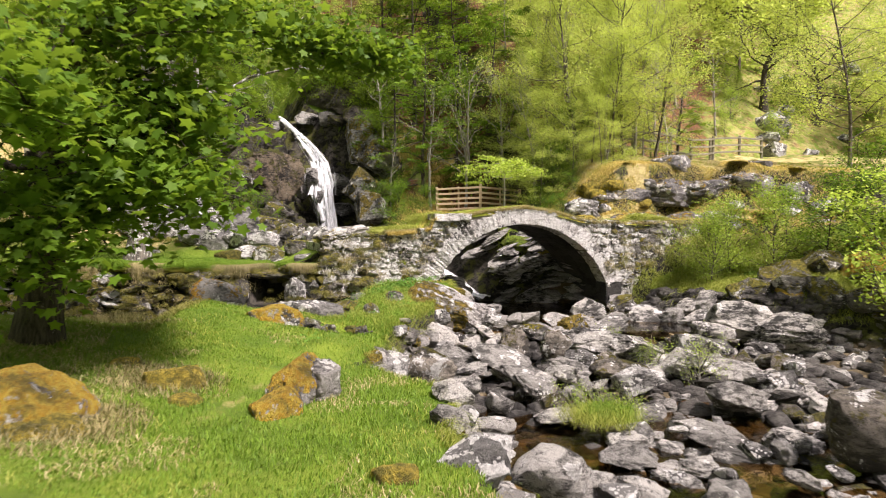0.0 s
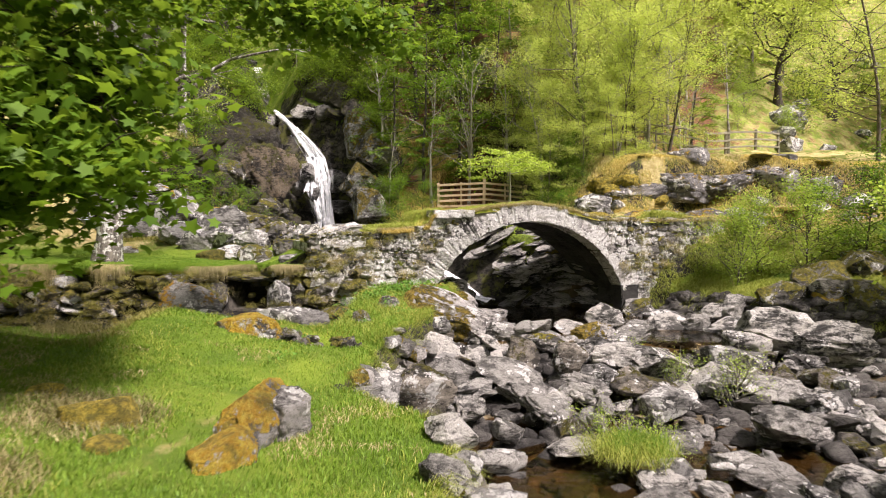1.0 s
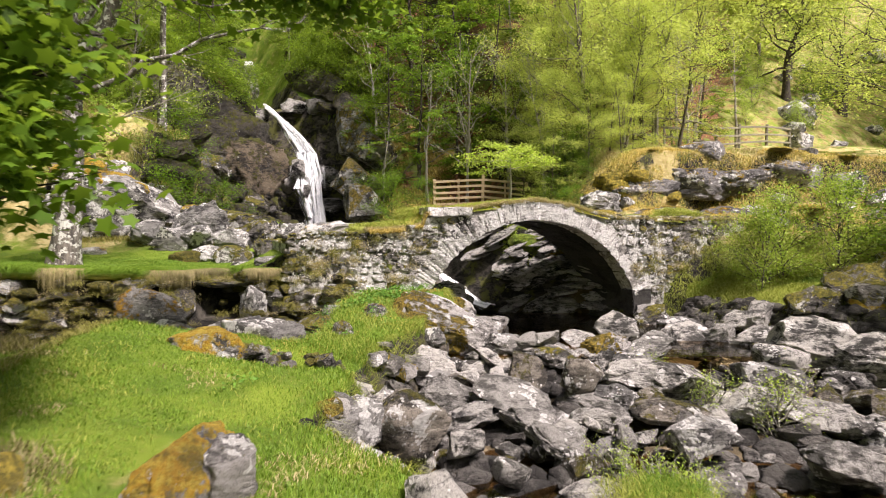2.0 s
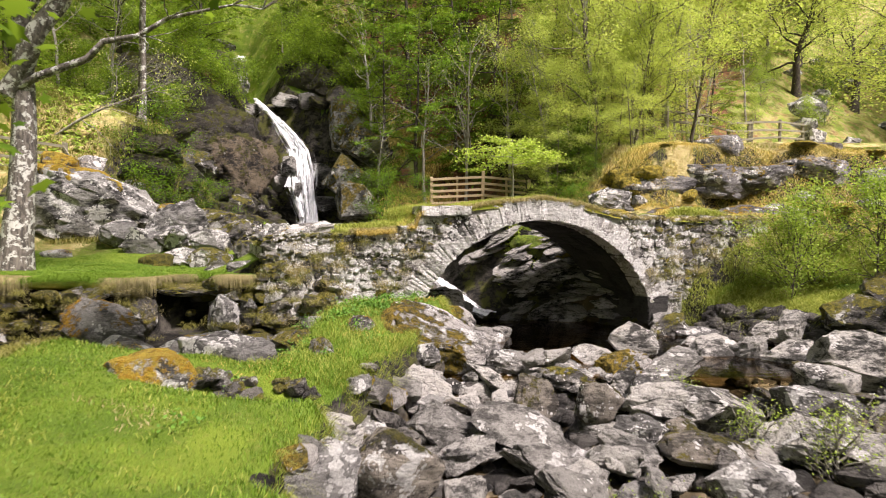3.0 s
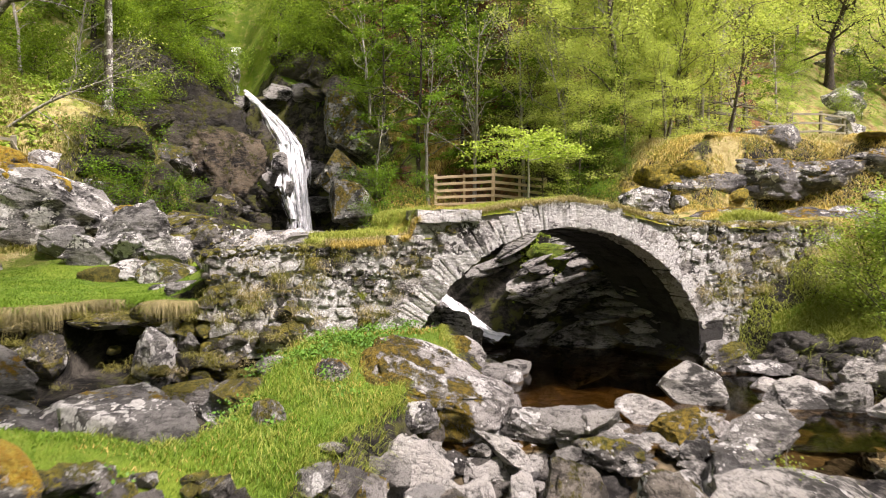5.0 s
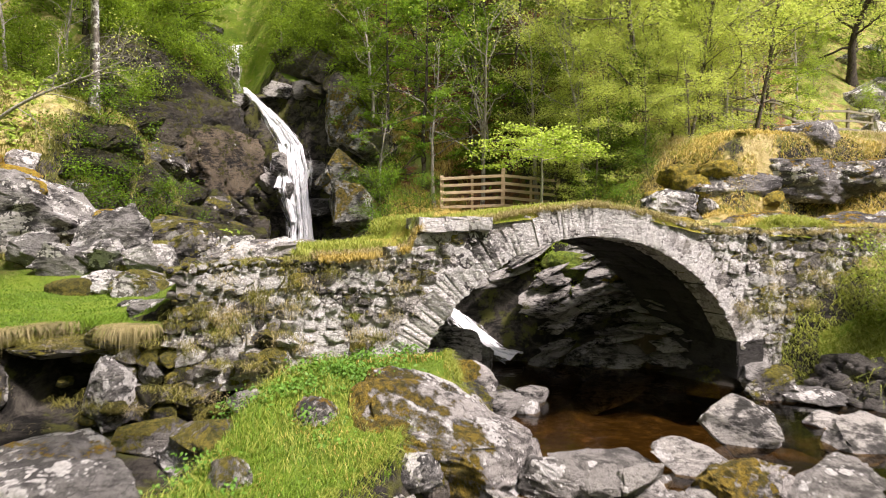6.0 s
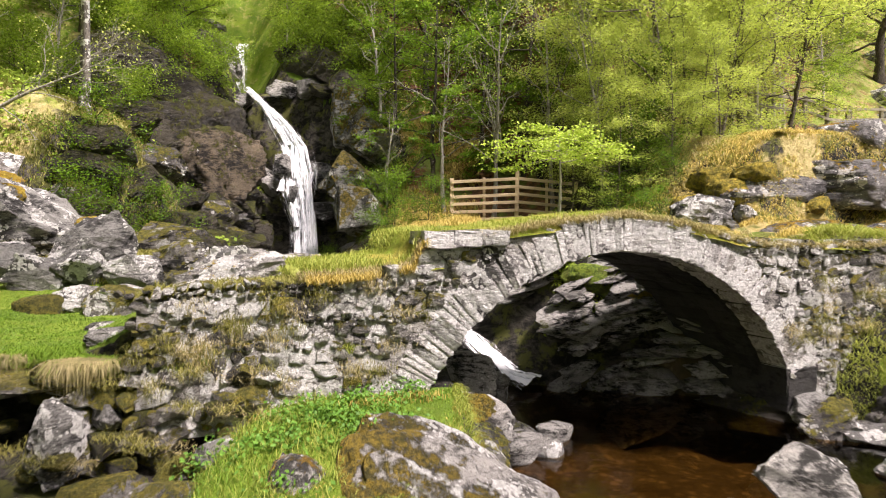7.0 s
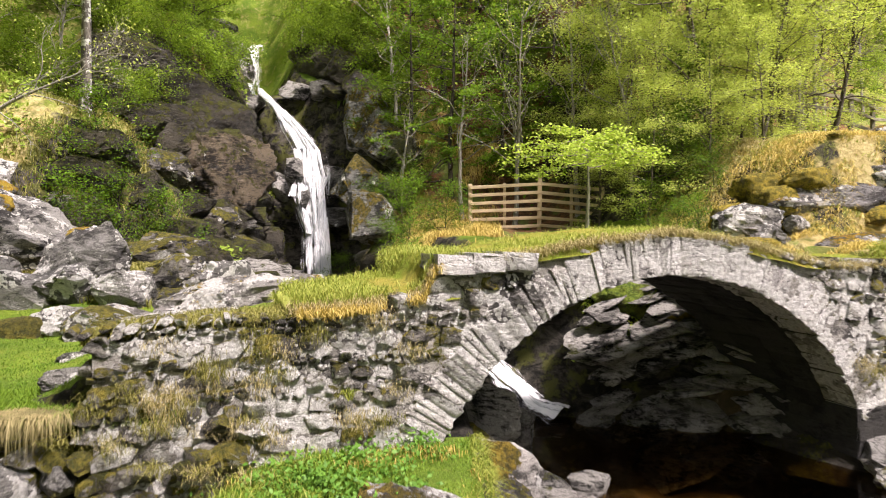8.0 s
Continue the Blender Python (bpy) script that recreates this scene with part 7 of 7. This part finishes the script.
def scatter(count, x0, x1, y0, y1, seed, keep):
    rnd = np.random.RandomState(seed)
    x, y = rnd.uniform(x0, x1, count), rnd.uniform(y0, y1, count)
    k = keep(x, y, rnd.rand(count))
    return x[k], y[k]


def track(x, y):
    """The worn line of a footpath over the lawn."""
    return np.exp(-((x + 2.1 - 0.05 * (y - 6)) / 0.17) ** 2) * sm(4.6, 5.4, y) * (1 - sm(7.6, 8.6, y))


def lawn_keep(x, y, r):
    ok = (x < bank_left(y) + 0.08 + 0.12 * fbm(x, y, 2.0)) & (steep(x, y) < 3.0)
    gully = sm(11.2, 12.0, y - 0.18 * (x + 4)) * sm(-1.5, -2.2, x)
    s, n = along(x, y)
    dip = np.exp(-((y - 10.85 - 0.15 * (x + 1.5)) / 0.34) ** 2) * sm(-2.8, -1.9, x)
    return ok & (gully < 0.5 + 0.3 * r) & (dip < 0.45 + 0.3 * r) & ~((n > -0.05) & (s > -2.4)) & (r < 0.65 + 0.6 * fbm(x, y, 1.2) - 0.35 * track(x, y))


def grass_stuff(name, label, xy, tall, wide, mat, seed, droop=0.35, way=None, lift=0.0):
    x, y = xy
    tagged(new(name, blades(name, x, y, ground(x, y) + lift, tall, wide, mat, seed, droop, way)), label, "grass", kind="stuff")


near = scatter(210000, -7.0, 1.2, 3.6, 13.0, 1, lawn_keep)
grass_stuff("lawn_grass", "short bright green grazed grass", near, 0.07 * (1.1 + 0.9 * fbm(*near, 0.9)), 0.008, M_BLADE, 1, 0.6)
pale = scatter(36000, -7.0, 1.2, 3.6, 13.0, 2, lambda x, y, r: lawn_keep(x, y, r) & (fbm(x, y, 1.6, 3) > 0.06))
grass_stuff("pale_grass", "pale yellowish grass in the lawn", pale, 0.10, 0.008, M_PALEGREEN, 2, 0.9)
rgh = scatter(30000, -9.0, -4.2, 8.8, 13.4, 16, lambda x, y, r: (y < terrace_edge(x) - 0.45) & (fbm(x, y, 1.3, 3) > -0.05))
grass_stuff("rough_hollow_grass", "rough olive grass in the low ground below the terrace", rgh, 0.13 * (1.1 + fbm(*rgh, 1.6)), 0.008, M_OLIVEGRASS, 16, 1.0)
sad = scatter(80000, -3.0, 1.0, 11.3, 15.6, 3, lawn_keep)
grass_stuff("saddle_grass", "longer green grass climbing to the bridge", sad, 0.065 * (1.1 + fbm(*sad, 1.1)), 0.008, M_BLADE, 3, 0.8)
sad3 = scatter(9000, -2.6, 0.4, 11.2, 15.4, 15, lambda x, y, r: lawn_keep(x, y, r) & (fbm(x + 7, y + 2, 1.5, 3) > 0.12))
grass_stuff("ochre_patch", "ochre and rusty moss grass patches on the saddle", sad3, 0.07, 0.008, M_OCHREGRASS, 15, 1.0)
sad2 = scatter(17000, -3.0, 1.0, 11.3, 15.8, 14, lambda x, y, r: lawn_keep(x, y, r) & (fbm(x, y + 4, 1.3, 3) > -0.02))
grass_stuff("rough_grass", "pale rough grass tufts on the grassy saddle", sad2, 0.13 * (1.1 + fbm(*sad2, 1.6)), 0.006, M_PALEGREEN, 14, 1.0)
ter = scatter(95000, -10.0, -1.6, 13.0, 20.0, 4, lambda x, y, r: (y > terrace_edge(x) - 0.05) & (steep(x, y) < 0.9) & ~((along(x, y)[1] > 0.1) & (along(x, y)[0] > -2.6)))
grass_stuff("terrace_grass", "short vivid green grass on the terrace", ter, 0.05 * (1 + 0.8 * fbm(*ter, 1.3)), 0.009, M_BLADE, 4, 0.7)
ex = np.random.RandomState(5).uniform(-10.5, -2.3, 30000)
ex = ex[fbm(ex, ex * 0 + 2, 1.6, 3) > 0.12]
ey = terrace_edge(ex) - 0.10 + np.random.RandomState(6).normal(0, 0.07, len(ex))
edge = (ex, ey)
tagged(new("hanging_grass", hanging("hanging_grass", ex, ey, 1.02 + 0.1 * sm(-4, -8, ex) + 0.03 * fbm(ex, ey, 2.0), 0.32 * (0.95 + 1.5 * fbm(ex, ey, 2.6)), 0.006, M_HAY, 5)),
       "straw-coloured grass hanging over the terrace edge", "grass", kind="stuff")
lipx = np.random.RandomState(65).uniform(-10.5, -2.2, 30000)
lipy = terrace_edge(lipx) + np.random.RandomState(66).uniform(-0.26, 0.2, 30000)
tagged(new("edge_grass", blades("edge_grass", lipx, lipy, 0.99 + 0.09 * sm(-4, -8, lipx) + 0.05 * fbm(lipx, lipy, 2.0), 0.13 * (1.1 + fbm(lipx, lipy, 1.6)), 0.007, M_BLADE, 67, 1.7, (0, -0.35, 0))), "green grass over the terrace edge", "grass", kind="stuff")
lip = scatter(90000, -2.2, 1.2, 4.0, 17.0, 6, lambda x, y, r: (np.abs(x - bank_left(y)) < 0.16) & (fbm(x, y, 1.4) > -0.05))
grass_stuff("lip_grass", "pale grass drooping over the bank's edge", lip, 0.11 * (1.1 + fbm(*lip, 1.7)), 0.007, M_PALEGREEN, 6, 1.2, (0.9, -0.2, 0))
kno = scatter(90000, 3.8, 13.5, 18.4, 27.5, 7, lambda x, y, r: (fbm(x, y, 0.9) > -0.05) & ((y > 19.3) | (x > 6.5)))
grass_stuff("straw_grass", "straw-coloured tussock grass on the knoll", kno, 0.12 * (1.1 + fbm(*kno, 1.2)), 0.012, M_STRAW, 7, 1.5, (0, -0.4, 0))
koc = scatter(90000, 3.6, 13.5, 18.6, 24.5, 71, lambda x, y, r: (fbm(x + 30, y, 0.8) > -0.06) & ((y > 19.3) | (x > 6.5)))
grass_stuff("ochre_grass", "ochre grass drooping over the rocks of the knoll", koc, 0.13 * (1.1 + fbm(*koc, 1.1)), 0.012, M_OCHREGRASS, 71, 1.6, (0, -0.4, 0))
kbk = scatter(60000, 5.2, 10.5, 13.2, 19.0, 72, lambda x, y, r: (x > bank_right(y) + 0.15) & (fbm(x + 3, y, 1.0) > -0.2))
grass_stuff("bank_tussock", "rough straw and green grass beside the pool", kbk, 0.16 * (1.1 + fbm(*kbk, 1.2)), 0.011, M_PALEGREEN, 72, 1.2)
crg = scatter(26000, -4.6, 0.5, 22.0, 34.0, 73, lambda x, y, r: (np.abs(x - gorge_line(y)) > 1.3) & (fbm(x, y + 8, 0.9) > 0.0))
grass_stuff("crag_grass", "brown and olive grass hanging on the crag", crg, 0.28, 0.02, M_OCHREGRASS, 73, 1.5, (-0.3, -0.4, 0))
kgr = scatter(90000, 3.8, 14.5, 14.0, 27.5, 8, lambda x, y, r: (x > bank_right(y) + 0.45) & (fbm(x + 9, y, 0.8) > -0.12))
grass_stuff("bank_grass", "yellow-green rough grass on the far bank", kgr, 0.11, 0.014, M_PALEGREEN, 8, 1.0)
slo = scatter(80000, -16.0, -5.0, 19.5, 30.0, 9, lambda x, y, r: (fbm(x, y, 0.8) > -0.1) & (np.abs(x - gorge_line(y)) > 2.5))
grass_stuff("slope_grass", "yellowish moorland grass on the mossy slope", slo, 0.2, 0.02, M_OLIVEGRASS, 9, 0.8)
tus = scatter(30000, -4.4, -1.9, 3.6, 7.4, 10, lambda x, y, r: (np.hypot(x + 3.0, y - 6.6) < 0.5 * (0.4 + r)) | (np.hypot(x + 3.3, y - 4.9) < 0.7 * (0.3 + r)))
grass_stuff("tussock", "dry straw tussock round the mossy rocks", tus, 0.17, 0.008, M_HAY, 10, 0.9)


def undergrowth(count, x0, x1, y0, y1, keep, size, mat, seed, name, label):
    rnd = np.random.RandomState(seed)
    x, y = scatter(count, x0, x1, y0, y1, seed, keep)
    c = np.stack([x, y, ground(x, y) + rnd.uniform(0.02, 0.5, len(x)) ** 1.5], 1)
    v, f = leaf_quads(c, size, rnd, 0.6)
    tagged(new(name, mesh_from(name, v, f, mat)), label, "plant", kind="stuff")


undergrowth(15000, -22, 26, 28, 62, lambda x, y, r: (np.abs(x - gorge_line(y)) > 2.0) & (fbm(x, y, 0.35) > -0.1) & ~((x > 9) & (y < 46)), 0.18, M_LEAF_DARK, 41, "undergrowth", "green undergrowth of the wooded hillside")
undergrowth(7000, 1.5, 3.4, 19.75, 20.5, lambda x, y, r: (fbm(x, y, 1.2) > -0.15), 0.06, M_LEAF_LIME, 43, "shelf_plants", "fresh green plants on the shelf behind the pool")
undergrowth(26000, -16, -3, 22, 38, lambda x, y, r: (np.abs(x - gorge_line(y)) > 1.6) & (fbm(x, y, 0.5) > 0.02), 0.14, M_LEAF_BUSH, 42, "bank_plants", "ferns and low shrubs on the gorge sides")


def foot_keep(x, y, r):
    s_, n_ = along(x, y)
    return (n_ < 0.0) & (n_ > -0.5) & (s_ > -2.6) & (s_ < 0.45) & (fbm(x, y, 2.2, 3) > 0.05)


foot = scatter(8000, -3.0, 0.6, 13.8, 15.8, 12, foot_keep)
grass_stuff("wall_foot_grass", "straw-coloured grass tufts at the foot of the wall", foot, 0.13, 0.008, M_OCHREGRASS, 12, 1.0, (0.1, -0.4, 0))
strw = scatter(52000, -6.2, 1.0, 2.6, 9.6, 13, lambda x, y, r: lawn_keep(x, y, r) & (fbm(x + 5, y, 1.1, 3) > 0.28 - 0.3 * sm(-1.5, -3.2, x)))
grass_stuff("bleached_grass", "bleached dead grass patches in the lawn", strw, 0.09, 0.008, M_STRAW, 13, 1.2)


def deck_grass(count, s0, s1, n0, n1, tall, mat, seed, droop, way, name, label, lift):
    rnd = np.random.RandomState(seed)
    s, n = rnd.uniform(s0, s1, count), rnd.uniform(n0, n1, count)
    keep = fbm(s, n, 1.5) > -0.25
    s, n = s[keep], n[keep]
    x, y = BA[0] + BU[0] * s + BN[0] * n, BA[1] + BU[1] * s + BN[1] * n
    z = np.interp(s, np.arange(-3, 9.2, 0.1), [deck_top(q) for q in np.arange(-3, 9.2, 0.1)]) + lift + rnd.normal(0, 0.02, len(s)) + 0.04 * fbm(s, n * 0, 1.8)
    tagged(new(name, blades(name, x, y, z, tall, 0.008, mat, seed, droop, way)), label, "grass", kind="stuff")


deck_grass(40000, -0.6, 8.8, 0.05, 1.95, 0.065, M_PALEGREEN, 21, 0.9, None, "deck_grass", "yellow-green grass on the bridge deck", 0.06)
deck_grass(9000, 0.9, 8.8, -0.04, 0.12, 0.085, M_STRAW, 22, 1.2, (0.1, -0.9, 0), "deck_fringe", "straw grass fringing the edge of the bridge deck", 0.03)
deck_grass(4500, -0.9, 0.4, -0.08, 0.1, 0.07, M_OCHREGRASS, 23, 1.3, (0.1, -0.5, 0), "wall_fringe", "golden grass hanging over the wall", 0.02)
deck_grass(6000, -0.95, 0.5, -0.03, 0.2, 0.055, M_STRAW, 25, 1.4, (0.1, -0.4, 0), "ramp_fringe", "golden grass drooping from the ramp's turf", 0.06)
deck_grass(3000, -0.95, -0.6, -0.0, 2.0, 0.09, M_PALEGREEN, 26, 1.2, (-0.3, -0.2, 0), "ramp_end_grass", "golden grass at the foot of the ramp", 0.06)
deck_grass(6000, -2.5, -0.7, 0.0, 0.9, 0.07, M_OLIVEGRASS, 27, 1.0, None, "wall_top_grass", "olive grass and moss on the wall's top", 0.01)
deck_grass(12000, -0.9, 0.6, 0.0, 2.0, 0.07, M_PALEGREEN, 24, 0.9, None, "ramp_grass", "green grass on the bridge ramp", 0.14)


def herbs(count, seed):
    """Low leafy herbs, nettles most of them, below the wall and here and there in the grass."""
    rnd = np.random.RandomState(seed)
    spots_ = []
    for k in range(count):
        if k % 5:
            x = rnd.uniform(-2.2, -0.2)
            spots_.append((x, 14.5 + 0.42 * (x + 1.0) + rnd.uniform(-0.6, 0.4)))
        else:
            q = ((-1.2, 13.2), (-0.95, 12.9), (-1.7, 12.4), (-2.2, 10.9), (-1.9, 9.2))[rnd.randint(5)]
            spots_.append((q[0] + rnd.uniform(-0.35, 0.35), q[1] + rnd.uniform(-0.3, 0.3)))
    c = []
    for x, y in spots_:
        m = 60
        c.append(np.stack([x + rnd.normal(0, 0.11, m), y + rnd.normal(0, 0.11, m), height(x, y) + rnd.uniform(0.01, rnd.uniform(0.08, 0.2), m)], 1))
    v, f = leaf_quads(np.concatenate(c), 0.045, rnd, 0.6)
    return mesh_from("nettles", v, f, M_LEAF_HERB)


tagged(new("nettles", herbs(50, 6)), "low fresh green nettles below the wall", "plant", kind="stuff")


def wall_tufts(spec, seed):
    """Grass and moss rooted in the joints of the bridge walls."""
    rnd = np.random.RandomState(seed)
    xs_, ys_, zs_ = [], [], []
    for k in range(26):
        s_ = rnd.uniform(-2.5, -0.9) if k % 4 == 3 else rnd.uniform(-2.5, 0.2) if k % 2 else rnd.uniform(5.4, 8.6)
        z_ = rnd.uniform(0.75, deck_top(s_) - 0.05)
        m = rnd.randint(90, 240)
        q = BA + BU * s_ - BN * 0.06
        xs_.append(q[0] + rnd.normal(0, 0.09, m))
        ys_.append(q[1] + rnd.normal(0, 0.02, m))
        zs_.append(z_ + rnd.normal(0, 0.05, m))
    return blades("wall_tufts", np.concatenate(xs_), np.concatenate(ys_), np.concatenate(zs_), 0.08, 0.005, spec, seed, 1.3, (0.1, -0.3, 0))


tagged(new("wall_tufts", wall_tufts(M_OLIVEGRASS, 51)), "tufts of olive grass in the joints of the bridge walls", "grass", kind="stuff")
tagged(new("wall_straw", wall_tufts(M_STRAW, 52)), "dry straw tufts in the joints of the bridge walls", "grass", kind="stuff")


LEDGE_STRAW = [q[::2] + d for q, d in zip(LEDGE_TUFTS, (0.35, 0.04, -0.02))]
tagged(new("ledge_straw", blades("ledge_straw", *LEDGE_STRAW, 0.095, 0.005, M_STRAW, 62, 1.8, (0, -0.35, 0), 0.2)), "straw hanging from the cracks of the stone ledge", "grass", kind="stuff")
tagged(new("ledge_tufts", blades("ledge_tufts", *LEDGE_TUFTS, 0.11, 0.006, M_OLIVEGRASS, 61, 1.4, (0, -0.3, 0), 0.35)), "olive grass tufts growing from the stone ledge", "grass", kind="stuff")


def clump(name, label, x, y, z, count, radius, tall, mat, seed, droop):
    rnd = np.random.RandomState(seed)
    px, py = rnd.normal(0, radius, count), rnd.normal(0, radius, count)
    ob = new(name, blades(name, px, py, 0 * px, tall, 0.007, mat, seed, droop))
    ob.location = (x, y, z)
    return tagged(ob, label, "grass")


clump("grass_tuft", "bright green grass tuft on a stone in the brook", 2.3, 8.55, -0.86, 1500, 0.16, 0.30, M_BLADE, 31, 0.9)
clump("grass_tuft", "pale dry blades in a grass tuft in the brook", 2.22, 8.5, -0.88, 1700, 0.20, 0.30, M_PALEGREEN, 34, 1.2)
for x, y, w in ((-5.7, 10.8, 0.22), (-4.9, 12.0, 0.15), (-6.3, 11.9, 0.2), (-6.9, 10.2, 0.16), (-5.3, 11.5, 0.12)):
    clump("tussock_clump", "dark rooty tussock of olive and straw grass", x, y, height(x, y), 900, w, 0.24, M_HAY, int(-x * 10), 1.2)
    clump("tussock_clump", "green blades of a rough tussock", x + 0.1, y + 0.05, height(x, y), 500, w, 0.22, M_OLIVEGRASS, int(-x * 20), 1.0)
clump("dead_fern", "rusty dead fern hanging behind the pool", 3.35, 20.0, 1.0, 220, 0.08, 0.5, M_RUST, 32, 1.5)
clump("grass_tuft", "yellow fern tuft in the wall", -0.93, 15.17, 1.0, 90, 0.02, 0.16, M_PALEGREEN, 33, 0.9)
